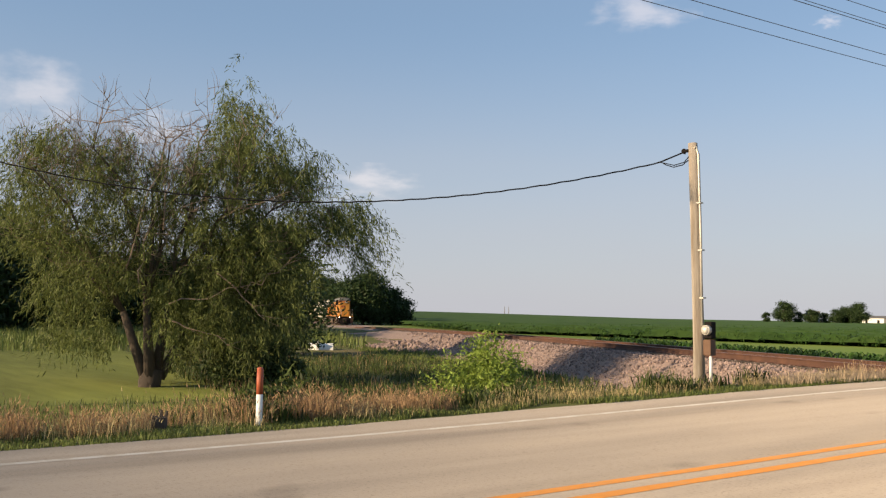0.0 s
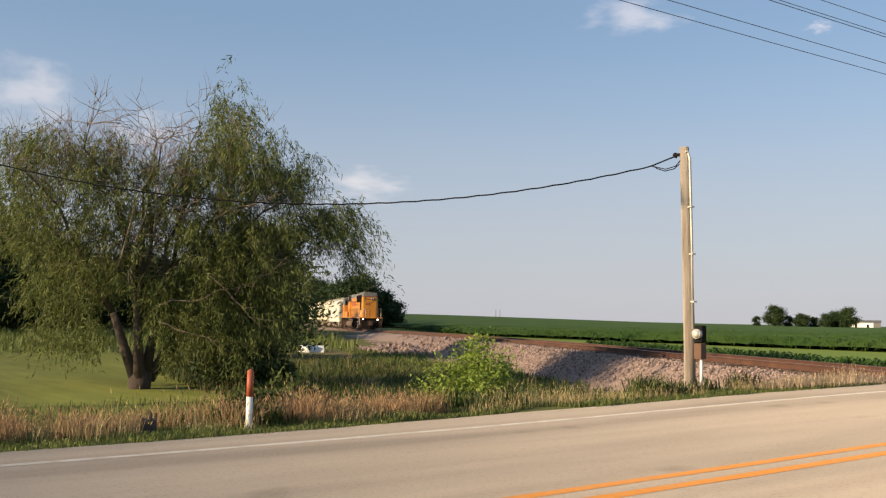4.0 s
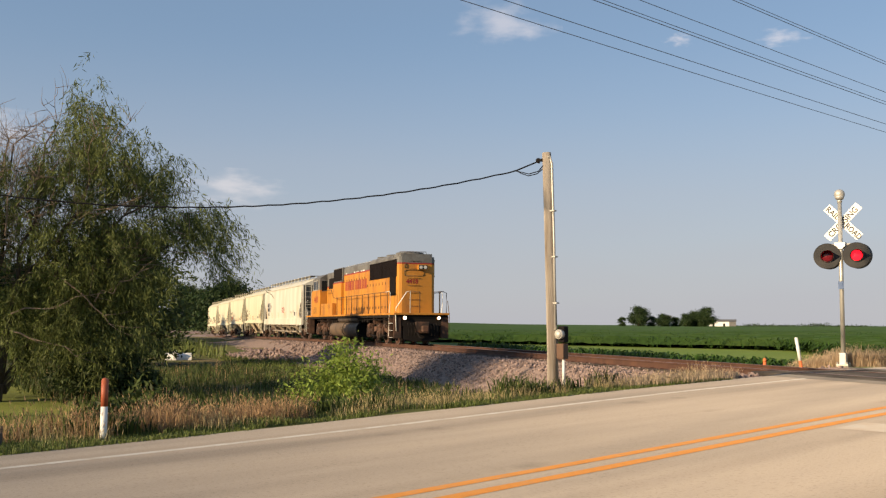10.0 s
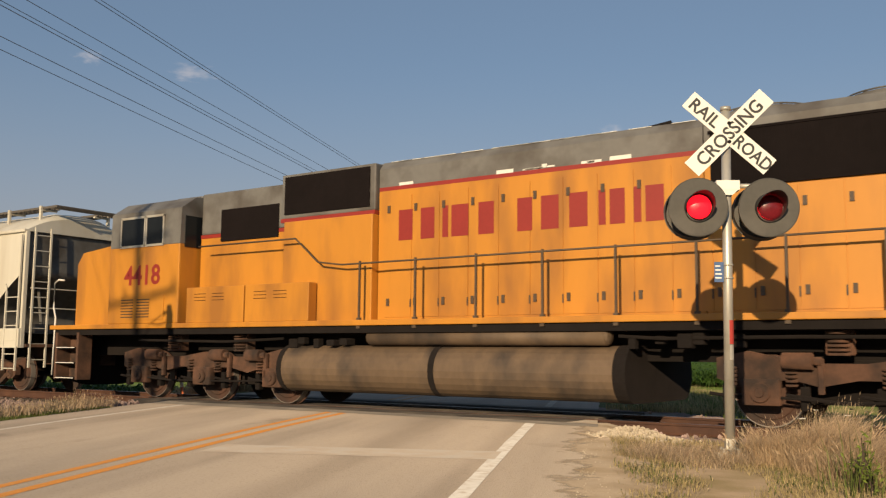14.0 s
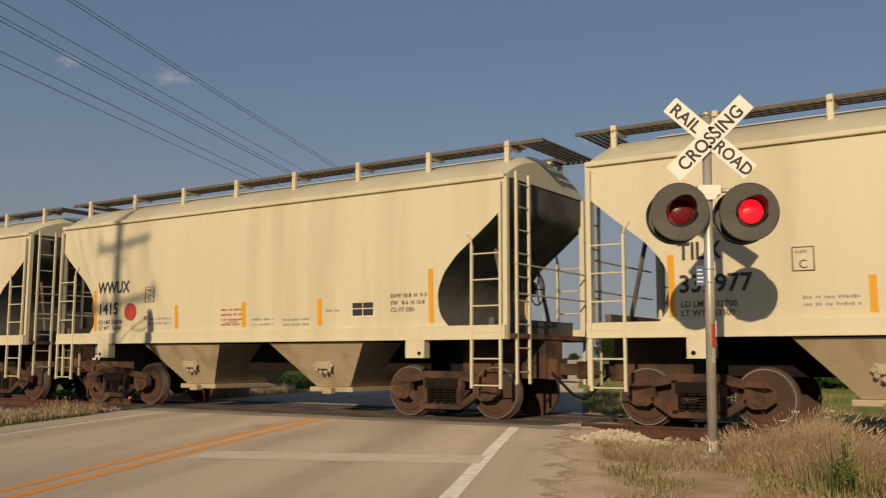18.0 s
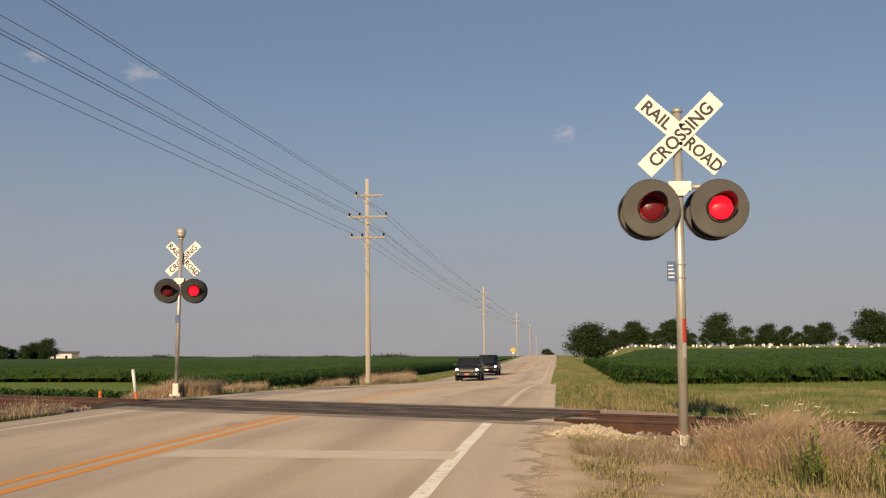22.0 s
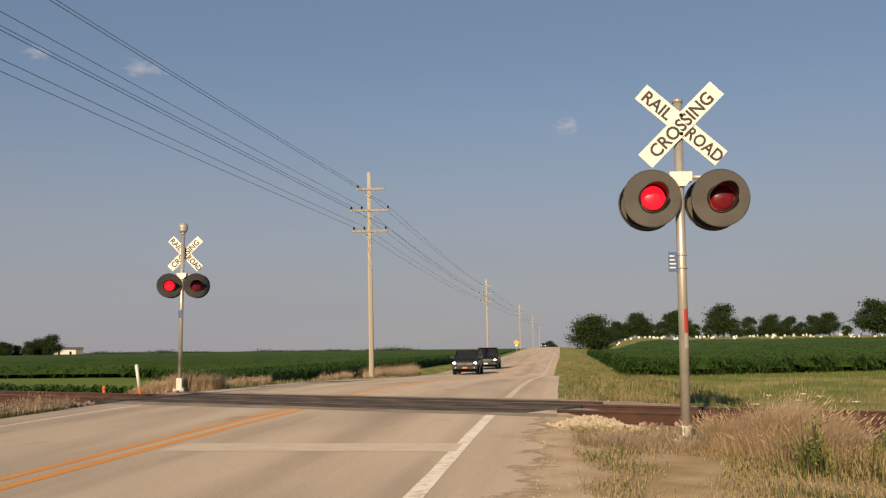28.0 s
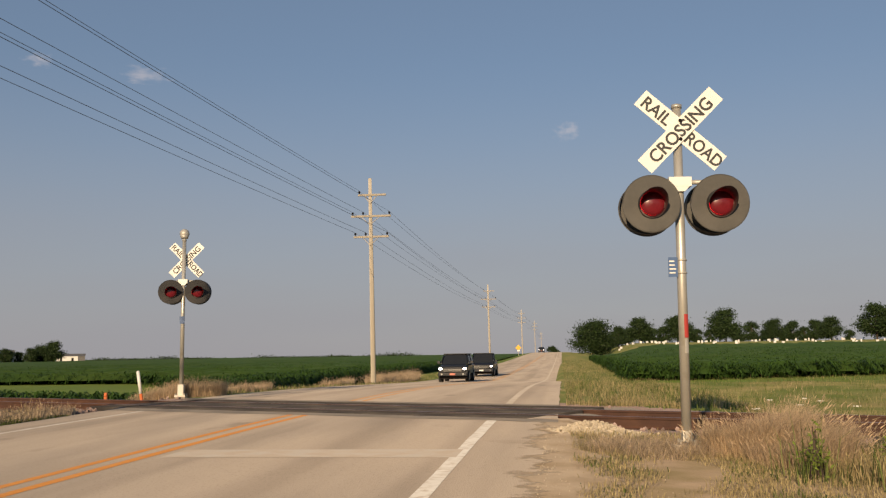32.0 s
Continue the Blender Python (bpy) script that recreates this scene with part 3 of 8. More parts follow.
# ---- the train: local x forward, the near side is -y, z from the rail's top ----
U0 = {"locomotive": 158.0, "long": 180.75, "h1": 197.41, "h2": 211.07, "h3": 224.615, "h4": 238.16}
VEL, ACC = 11.835, 0.00431


def wheelset(car, x, r):
    """Two wheels on an axle, rolling as one."""
    w = new("wheelset")
    w.parent = car
    w.empty_display_size = 0.1
    w.matrix_parent_inverse = Matrix.Translation((x, 0, r))
    spin.append((w, r))
    for y in (-0.755, 0.755):
        bm = B()
        sg = -1 if y < 0 else 1
        cyl(bm, (0, y - sg * 0.075, 0), (0, y + sg * 0.06, 0), r, r - 0.012, 28)
        cyl(bm, (0, y - sg * 0.105, 0), (0, y - sg * 0.075, 0), r + 0.025, r + 0.025, 28)
        cyl(bm, (0, y + sg * 0.055, 0), (0, y + sg * 0.075, 0), r * 0.80, r * 0.74, 28)
        cyl(bm, (0, y + sg * 0.06, 0), (0, y + sg * 0.12, 0), 0.15, 0.11, 16)
        part("wheel", bm, M_WHEEL, w, "rust-brown steel wheel")
        bm = B()
        n = 28
        for k in range(n):          # the polished running edge
            a0, a1 = k * 2 * math.pi / n, (k + 1) * 2 * math.pi / n
            q = [(rr * math.cos(a), yy, rr * math.sin(a)) for a in (a0, a1) for rr, yy in ((r - 0.022, y + sg * 0.064), (r - 0.010, y + sg * 0.064), (r + 0.002, y - sg * 0.06))]
            v = [bm.verts.new(c) for c in q]
            bm.faces.new((v[0], v[1], v[4], v[3])), bm.faces.new((v[1], v[2], v[5], v[4]))
        bmesh.ops.remove_doubles(bm, verts=bm.verts, dist=0.0005)
        bmesh.ops.recalc_face_normals(bm, faces=bm.faces)
        part("tread", bm, M_TREAD, w, "bright worn running surface")
    bm = B()
    cyl(bm, (0, -1.02, 0), (0, 1.02, 0), 0.075, seg=10)
    part("axle", bm, M_UNDER, w)


def freight_truck(car, x, wheel_r=0.455):
    """A three-piece truck with two wheelsets under a car, at x."""
    t = new("truck")
    t.parent = car
    t.location = (x, 0, 0)
    t.empty_display_size = 0.1
    for dx in (-0.91, 0.91):
        wheelset(car, x + dx, wheel_r)
    for sg in (-1, 1):
        bm = B()
        y0, y1 = sg * 0.98, sg * 1.12
        for q in ([(-1.10, 0.58), (-0.98, 0.70), (-0.66, 0.74), (-0.36, 0.82), (0.36, 0.82), (0.66, 0.74), (0.98, 0.70), (1.10, 0.58), (0.98, 0.55), (0.66, 0.62), (0.36, 0.68), (-0.36, 0.68), (-0.66, 0.62), (-0.98, 0.55)],
                  [(-1.12, 0.62), (-0.70, 0.64), (-0.68, 0.40), (-0.80, 0.32), (-1.00, 0.33), (-1.12, 0.42)], [(1.12, 0.62), (0.70, 0.64), (0.68, 0.40), (0.80, 0.32), (1.00, 0.33), (1.12, 0.42)],
                  [(-0.74, 0.46), (-0.68, 0.34), (-0.40, 0.16), (0.40, 0.16), (0.68, 0.34), (0.74, 0.46), (0.64, 0.46), (0.38, 0.27), (-0.38, 0.27), (-0.64, 0.46)],
                  [(-0.40, 0.72), (-0.30, 0.72), (-0.30, 0.22), (-0.40, 0.22)], [(0.40, 0.72), (0.30, 0.72), (0.30, 0.22), (0.40, 0.22)]):
            extrude(bm, q, "y", y0, y1)
        part("side_frame", bm, M_TRUCK, t)
        bm = B()
        for k in range(4):
            for z in np.linspace(0.27, 0.50, 6):
                cyl(bm, (-0.24 + k * 0.16, sg * 1.12, z), (-0.24 + k * 0.16, sg * 1.12, z + 0.025), 0.068, seg=8)
        box(bm, -0.34, 0.34, sg * 1.0, sg * 1.16, 0.53, 0.70, 0.02)
        tagged(part("spring_nest", bm, M_UNDER, t), "coil springs under the bolster", kind="stuff")
        for dx in (-0.91, 0.91):
            bm = B()
            cyl(bm, (dx, sg * 1.06, wheel_r), (dx, sg * 1.17, wheel_r), 0.125, 0.10, 14)
            for k in range(3):
                cyl(bm, (dx + 0.06 * math.cos(k * 2.09), sg * 1.165, wheel_r + 0.06 * math.sin(k * 2.09)), (dx + 0.06 * math.cos(k * 2.09), sg * 1.19, wheel_r + 0.06 * math.sin(k * 2.09)), 0.018, seg=6)
            part("bearing_cap", bm, M_GALV if random.random() < 0.2 else M_TRUCK, t)
    bm = B()
    box(bm, -0.22, 0.22, -0.95, 0.95, 0.48, 0.78, 0.03)
    part("bolster", bm, M_UNDER, t)
    return t


def coupler(car, x, sg):
    bm = B()
    box(bm, x, x + sg * 0.55, -0.10, 0.10, 0.76, 0.96, 0.02)
    box(bm, x + sg * 0.50, x + sg * 0.78, -0.17, 0.15, 0.70, 1.00, 0.04)
    box(bm, x - sg * 0.10, x + sg * 0.16, -0.22, 0.22, 0.68, 1.04, 0.02)
    part("coupler", bm, M_TRUCK, car)
    bm = B()
    tube(bm, [(x + sg * 0.1, -0.28, 0.80), (x + sg * 0.3, -0.30, 0.62), (x + sg * 0.5, -0.26, 0.42), (x + sg * 0.68, -0.16, 0.36)], 0.028, 6)
    part("air_hose", bm, M_UNDER, car)


def ladder(car, x, y, z0, z1, w, along="x", material=None, rungs=None, name="ladder"):
    """Two stiles and round rungs; along: the way it is wide."""
    bm = B()
    n = rungs or max(2, int((z1 - z0) / 0.42))
    ends = [((x - w / 2, y), (x + w / 2, y)), ((x, y - w / 2), (x, y + w / 2))][along == "y"]
    for (a, b) in ends:
        box(bm, a - 0.022, a + 0.022, b - 0.022, b + 0.022, z0, z1)
    for k in range(n):
        z = z0 + (k + 0.5) * (z1 - z0) / n
        cyl(bm, (*ends[0], z), (*ends[1], z), 0.014, seg=6)
    return part(name, bm, material, car)


def hopper_car(key, marks, number, half, extent, sill, paint, weights, long=False, dot=False, scrawl=False, label="", brake=-1):
    """A covered hopper. extent: (height, half length) of the side sheet from sill to eave."""
    car = thing("hopper_car", label, "hopper car", group="" if long else "cream two-bay hoppers")
    eave, W2 = 4.10, 1.58
    # body: side sheets and slope sheets
    bm = B()
    zs = [sill[1]] + [float(v) for v in np.linspace(sill[1] + 0.08, eave, 26)]
    rows = []
    for z in zs:
        xe = float(np.interp(z, [e[0] for e in extent], [e[1] for e in extent]))
        yw = W2 - 0.055 * ((z - 2.8) / 1.3) ** 2
        rows.append([bm.verts.new((a, b, z)) for a, b in ((-xe, -yw), (xe, -yw), (xe, yw), (-xe, yw))])
    for a, b in zip(rows, rows[1:]):
        for k in range(4):
            f = bm.faces.new((a[k], a[(k + 1) % 4], b[(k + 1) % 4], b[k]))
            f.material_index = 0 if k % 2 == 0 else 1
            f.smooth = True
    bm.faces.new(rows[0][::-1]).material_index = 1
    for e in bm.edges:
        if len({f.material_index for f in e.link_faces}) > 1:
            e.smooth = False
    # the end faces carry the shade-darkened grey
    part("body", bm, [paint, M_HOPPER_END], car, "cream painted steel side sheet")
    # rounded roof
    bm = B()
    rr = []
    for x in [-half, -half + 0.15] + [float(v) for v in np.linspace(-half + 0.6, half - 0.6, 9)] + [half - 0.15, half]:
        drop = 0.14 if abs(x) > half - 0.01 else 0.0
        rr.append([bm.verts.new((x, y, eave + 0.004 + (0.58 - drop) * (1 - (abs(y) / W2) ** 2.4) - 0.01)) for y in np.linspace(-W2 + 0.01, W2 - 0.01, 15)])
    for a, b in zip(rr, rr[1:]):
        for k in range(14):
            f = bm.faces.new((a[k], b[k], b[k + 1], a[k + 1]))
            f.smooth = True
    for cap in (bm.faces.new(rr[0]), bm.faces.new(rr[-1][::-1])):
        for e in cap.edges:
            e.smooth = False
    part("roof", bm, paint, car)
    # eave angle, weld seams, side sill
    for sg in (-1, 1):
        bm = B()
        box(bm, -half, half, sg * 1.515, sg * 1.60, eave - 0.03, eave + 0.05, 0.015)
        part("eave_rail", bm, paint, car)
        bm = B()
        box(bm, -half - 0.02, half + 0.02, sg * 1.50, sg * 1.615, sill[0], sill[1] + 0.02, 0.012)
        box(bm, -half, half, sg * 1.47, sg * 1.64, sill[0], sill[0] + 0.035)
        part("side_sill", bm, paint, car)
        for x in np.linspace(-half + 1.9, half - 1.9, 4 if not long else 7):
            xx = float(x)
            bm = B()
            cyl(bm, (xx, sg * (W2 - 0.055), sill[1] + 0.02), (xx, sg * (W2 + 0.002), 2.8), 0.007, seg=4)
            cyl(bm, (xx, sg * (W2 + 0.002), 2.8), (xx, sg * (W2 - 0.052), eave - 0.03), 0.007, seg=4)
            part("weld_seam", bm, paint, car)
    # end frames: corner posts, platform, ladders, hand rails, brace
    for sg in (-1, 1):
        xe = sg * (half - 0.02)
        for y in (-1.5, 1.5):
            bm = B()
            box(bm, xe - 0.05, xe + 0.05, y - 0.05, y + 0.05, sill[0], eave, 0.008)
            part("corner_post", bm, paint, car)
        bm = B()
        box(bm, sg * (half - 1.35), sg * (half + 0.12), -1.45, 1.45, sill[0] + 0.02, sill[0] + 0.10)
        box(bm, sg * (half - 1.6), sg * (half + 0.10), -0.33, 0.33, 0.70, sill[0] + 0.02)
        part("end_platform", bm, M_TRUCK, car)
        bm = B()
        box(bm, sg * (half - 0.35), sg * (half - 0.25), -1.5, 1.5, sill[1] - 0.1, sill[1] + 0.15)
        for y in (-0.75, 0.75):
            cyl(bm, (sg * (half - 0.35), y, sill[1]), (sg * (half - 0.75), y, 3.4), 0.04, seg=6)
        part("end_brace", bm, M_HOPPER_END, car)
        ladder(car, sg * (half + 0.10), -1.12, 0.62, eave + 0.1, 0.44, "y", paint, 9, "end_ladder")
        for y in (-1.61, 1.61):
            bm = B()
            zt = 2.95 if not long else 2.55
            xi, xo = sg * (half - 0.62), sg * (half - 0.06)
            for q in (xi, xo):
                box(bm, q - 0.022, q + 0.022, y - 0.022, y + 0.022, 0.55, zt if q == xi else eave - 0.1)
            tube(bm, [(xi, y, zt - 0.02), (xi - sg * 0.02, y, zt + 0.10), (xi - sg * 0.09, y * 0.985, zt + 0.20)], 0.022, 6)
            for k in range(6):
                z = 0.60 + k * (zt - 0.75) / 5
                cyl(bm, (xi, y, z), (xo, y, z), 0.014, seg=6)
            part("side_ladder", bm, paint, car)
        for z in (sill[1] + 0.55, sill[1] + 1.05):
            bm = B()
            cyl(bm, (sg * (half + 0.1), -1.4, z), (sg * (half + 0.1), 1.4, z), 0.016, seg=6)
            part("end_rail", bm, paint, car)
        # jacking pad over each truck
        for y in (-1, 1):
            bm = B()
            extrude(bm, [(sg * (half - 1.58), 1.05), (sg * (half - 1.98), 1.05), (sg * (half - 1.98), sill[0] + 0.12), (sg * (half - 1.58), sill[0] + 0.12)], "y", y * 1.46, y * 1.63)
            part("jacking_pad", bm, paint, car)
        for y in (-1.635, 1.635):
            bm = B()
            cyl(bm, (sg * (half - 1.68), y - 0.01, 1.13), (sg * (half - 1.68), y + 0.01, 1.13), 0.035, seg=10)
            part("pad_hole", bm, M_UNDER, car)
        coupler(car, sg * (half + 0.10), sg)
        freight_truck(car, sg * (half - 1.55 if not long else half - 1.95))
    # hand brake wheel and its gear on one end
    bm = B()
    bx = -half + 0.27 if brake < 0 else half + 0.06
    for k in range(24):
        a, b = k * math.pi / 12, (k + 1) * math.pi / 12
        cyl(bm, (bx, -0.55 + 0.28 * math.cos(a), 2.25 + 0.28 * math.sin(a)), (bx, -0.55 + 0.28 * math.cos(b), 2.25 + 0.28 * math.sin(b)), 0.014, seg=5)
    for k in range(5):
        a = k * 2 * math.pi / 5
        cyl(bm, (bx, -0.55, 2.25), (bx, -0.55 + 0.28 * math.cos(a), 2.25 + 0.28 * math.sin(a)), 0.012, seg=5)
    box(bm, bx - brake * 0.06, bx - brake * 0.3, -0.66, -0.44, 2.12, 2.38, 0.03)
    part("brake_wheel", bm, M_UNDER, car, "dark spoked hand brake wheel")
    # centre sill and discharge bays
    bm = B()
    box(bm, -half + 1.2, half - 1.2, -0.30, 0.30, 0.78, sill[0] + 0.1)
    part("centre_sill", bm, M_UNDER, car)
    bays = (-1.87, 1.87) if not long else (-5.46, -1.85, 1.85, 5.46)
    for bx in bays:
        bm = B()
        tw, bw = (1.18, 0.42) if not long else (1.25, 0.20)
        zt, zb = sill[0] - 0.02, 0.50
        top = [bm.verts.new(q) for q in ((bx - tw, -1.50, zt), (bx + tw, -1.50, zt), (bx + tw, 1.50, zt), (bx - tw, 1.50, zt))]
        bot = [bm.verts.new(q) for q in ((bx - bw, -0.92, zb), (bx + bw, -0.92, zb), (bx + bw, 0.92, zb), (bx - bw, 0.92, zb))]
        for k in range(4):
            bm.faces.new((top[k], top[(k + 1) % 4], bot[(k + 1) % 4], bot[k]))
        bm.faces.new(bot[::-1]), bm.faces.new(top)
        bmesh.ops.recalc_face_normals(bm, faces=bm.faces)
        part("discharge_bay", bm, M_HOPPER_LOW_DARK if long else M_HOPPER_LOW, car, "dusty sloping discharge bay")
        bm = B()
        box(bm, bx - bw - 0.12, bx + bw + 0.12, -1.0, 1.0, zb - 0.10, zb - 0.005, 0.015)
        for y in (-1.05, 1.05):
            box(bm, bx - 0.10, bx + 0.12, y - 0.09, y + 0.09, zb - 0.14, zb - 0.02, 0.02)
        part("outlet_gate", bm, M_HOPPER_LOW, car)
        if not long:
            for y in (-1.22, 1.22):
                bm = B()
                for k in range(10):
                    a = k * 2 * math.pi / 10
                    ball(bm, (bx + 0.20 * math.cos(a), y + 0.02 * (1 if y > 0 else -1), 0.90 + 0.13 * math.sin(a)), 0.05, 1, 0.5, 1, 1)
                box(bm, bx - 0.16, bx + 0.16, y - 0.05, y + 0.05, 0.84, 0.98, 0.02)
                part("vibrator_bracket", bm, M_HOPPER_LOW, car)
    if long:
        bm = B()
        for y in (-1.30, 1.30):
            tube(bm, [(-half + 3.3, y, 0.60), (-2, y, 0.58), (2, y, 0.57), (half - 3.3, y, 0.60)], 0.050, 10)
            tube(bm, [(-half + 4.6, y, 0.98), (half - 5.2, y, 0.98), (half - 4.9, y, 0.94), (half - 4.8, y, 0.70), (half - 5.0, y, 0.58)], 0.048, 8)
            for k in range(9):
                x = -half + 3.4 + k * (2 * half - 6.8) / 8
                box(bm, x - 0.05, x + 0.05, y - 0.05, y - 0.02, 0.50, 0.86)
            for x in (-3.4, -0.9, 1.5, 3.6):
                cyl(bm, (x - 0.09, y, 0.59), (x + 0.09, y, 0.59), 0.085, seg=10)
                cyl(bm, (x + 0.5, y, 0.98), (x + 0.62, y, 0.98), 0.085, seg=10)
                cyl(bm, (x + 0.56, y - 0.02, 0.98), (x + 0.56, y - 0.02, 1.12), 0.03, seg=8)
        part("air_pipe", bm, M_PIPE, car, "pipework for blowing out the load")
    # roof walk: gratings on brackets, end crossovers, hatch
    nb = 8 if not long else 13
    xs = np.linspace(-half + 0.25, half - 0.25, nb)
    for x in xs:
        for y in (-1.02, 1.02):
            bm = B()
            box(bm, float(x) - 0.045, float(x) + 0.045, y - 0.03, y + 0.03, eave + 0.30, 4.83)
            box(bm, float(x) - 0.04, float(x) + 0.04, y - 0.03, y + 0.45 * (1 if y < 0 else -1), 4.71, 4.75)
            part("walk_bracket", bm, paint, car)
    for y in (-0.80, 0.80):
        bm = B()
        for k in range(4):
            yy = y - 0.20 + k * 0.135
            box(bm, -half + 0.1, half - 0.1, yy - 0.012, yy + 0.012, 4.75, 4.805)
        for x in np.arange(-half + 0.1, half - 0.1, 0.16 if not long else 0.22):
            box(bm, float(x), float(x) + 0.035, y - 0.21, y + 0.22, 4.755, 4.80)
        part("running_board", bm, M_WALK, car, "steel grating walkway")
    for sg in (-1, 1):
        bm = B()
        for k in range(5):
            box(bm, sg * (half - 0.05 + k * 0.11), sg * (half + 0.0 + k * 0.11), -1.0, 1.0, 4.77, 4.80)
        box(bm, sg * (half - 0.1), sg * (half + 0.45), -1.02, -0.98, 4.74, 4.80)
        box(bm, sg * (half - 0.1), sg * (half + 0.45), 0.98, 1.02, 4.74, 4.80)
        part("end_crossover", bm, M_WALK, car)
    bm = B()
    box(bm, -half + 0.7, half - 0.7, -0.30, 0.30, eave + 0.50, eave + 0.64, 0.03)
    part("loading_hatch", bm, paint, car)
    # markings on both sides
    for sg in (-1, 1):
        def side(x, z, lift=0.004):
            yy = W2 + lift - 0.055 * ((z - 2.8) / 1.3) ** 2
            return Matrix.Translation((x, sg * yy, z)) @ (pose(0, 0, 0, 90, 0, 0) if sg < 0 else pose(0, 0, 0, 90, 0, 180))
        f = 1 if sg < 0 else -1
        xt = -f * (4.62 if not long else 7.17)
        if long:
            bm = B()
            box(bm, xt - f * 0.08, xt + f * 1.45, sg * (W2 - 0.02), sg * (W2 + 0.006), 2.22, 3.04)
            part("grey_patch", bm, M_GREYMARK, car, "grey painted-over patch")
        k = 1.0 if not long else 1.0
        lettering(marks, 0.36 * k, M_INK, car, side(xt, 2.50 if not long else 2.70, 0.010 if not long else 0.024), "reporting_mark", "black reporting mark %s" % marks, bold=0.008, squeeze=0.87)
        lettering(number, 0.36 if not long else 0.33, M_INK, car, side(xt, 2.02 if not long else 2.32, 0.010 if not long else 0.024), "car_number", "black car number %s" % number, bold=0.008)
        if weights:
            for i, w in enumerate(weights):
                lettering(w, 0.125, M_INK, car, side(xt + f * 0.02, 1.80 - 0.13 * i if not long else 2.02 - 0.13 * i, 0.006), "weight_stencil", bold=0.002)
        tapes = [xt - f * (0.11 if not long else 0.45)] + [f * q for q in ((-1.97, 0.03, 2.04) if not long else (-4.82, -1.6, 1.65, 4.86))]
        for i, x in enumerate(tapes):
            bm = B()
            h = 0.92 if i == 0 else 0.50
            z0 = 1.66
            y0 = W2 + 0.004 - 0.055 * ((z0 - 2.8) / 1.3) ** 2
            y1 = W2 + 0.004 - 0.055 * ((z0 + h - 2.8) / 1.3) ** 2
            q = [(x - 0.05, sg * y0, z0), (x + 0.05, sg * y0, z0), (x + 0.05, sg * y1, z0 + h), (x - 0.05, sg * y1, z0 + h)]
            o = [bm.verts.new(v) for v in q] + [bm.verts.new((v[0], v[1] + sg * 0.004, v[2])) for v in q]
            bm.faces.new(o[4:]), [bm.faces.new((o[i2], o[(i2 + 1) % 4], o[4 + (i2 + 1) % 4], o[4 + i2])) for i2 in range(4)]
            bmesh.ops.recalc_face_normals(bm, faces=bm.faces)
            part("reflective_tape", bm, M_ORANGE_TAPE, car, "yellow reflective strip")
        bm = B()
        x = f * (4.60 if not long else 7.55)
        q = [(x - 0.05, sg * 1.535, 1.66), (x + 0.05, sg * 1.535, 1.66), (x + 0.05, sg * 1.583, 2.60), (x - 0.05, sg * 1.583, 2.60)]
        o = [bm.verts.new((v[0], v[1] + sg * 0.012, v[2])) for v in q]
        bm.faces.new(o)
        bmesh.ops.recalc_face_normals(bm, faces=bm.faces)
        part("reflective_tape", bm, M_ORANGE_TAPE, car, "yellow reflective strip")
        # label panel, plate mark, unreadable stencils as bars
        bm = B()
        xp = f * (3.08 if not long else 6.07)
        box(bm, xp - 0.26, xp + 0.26, sg * 1.53, sg * 1.556 if not long else sg * 1.575, 1.80, 2.14)
        part("label_panel", bm, M_SIGNWHITE, car)
        for a, b in ((-0.24, -0.01), (0.01, 0.24)):
            for c, d in ((1.82, 1.94), (1.96, 2.12)):
                bm = B()
                box(bm, xp + a, xp + b, sg * 1.55, sg * 1.562 if not long else sg * 1.580, c, d)
                part("label_field", bm, M_INK, car, "black consolidated stencil field")
        bm = B()
        bars = [(xt + f * 1.75, 1.86, 0.72, 2), (f * 2.2, 1.90, 0.32, 1), (f * 0.25, 1.78, 0.55, 2), (f * -0.55, 1.74, 0.4, 1), (f * 1.1, 1.76, 0.7, 2)]
        if long:
            bars = [(f * 1.35, 1.50, 0.62, 3), (f * 4.5, 1.52, 0.7, 3), (f * 4.05, 2.16, 0.5, 2), (f * 5.1, 2.18, 0.62, 2), (f * 6.55, 2.04, 0.42, 3), (f * -5.4, 1.42, 0.32, 2)]
        for x, z, w, nrow in bars:
            for r in range(nrow):
                xx = x
                while abs(xx - x) < w:
                    ww = rnd(0.022, 0.045)
                    yy = W2 + 0.001 - 0.055 * ((z - r * 0.10 - 2.8) / 1.3) ** 2
                    box(bm, xx, xx + f * ww, sg * (yy - 0.004), sg * (yy + 0.004), z - r * 0.10 + rnd(0, 0.012), z - r * 0.10 + rnd(0.035, 0.055))
                    xx += f * (ww + (0.012 if rnd(0, 1) < 0.82 else 0.05))
        if not long:
            for i, w in enumerate(("EXW 10-8  H  9-3", "EW   8-6  H 15-0", "CU FT 3281")):
                lettering(w, 0.105, M_INK, car, side(f * 3.72, 2.12 - 0.125 * i, 0.006), "dimension_stencil", bold=0.001)
            if not dot and marks == "WWUX":
                lettering("INTERIOR LINED WITH", 0.10, M_INK, car, side(xt + f * 1.72, 1.98, 0.006), "lining_stencil", bold=0.001)
        else:
            for i, w in enumerate(("CAUTION DO NOT USE STEAM,", "BOILING WATER OR SHARP OBJECTS")):
                lettering(w, 0.085, M_REDMARK, car, side(f * (0.30 if i == 0 else 0.22), 2.40 - 0.10 * i, 0.006), "caution_stencil", bold=0.001)
        tagged(part("stencil_bars", bm, M_GREYMARK, car), "small stencilled lines, too small to read", kind="stuff")
        bm = B()
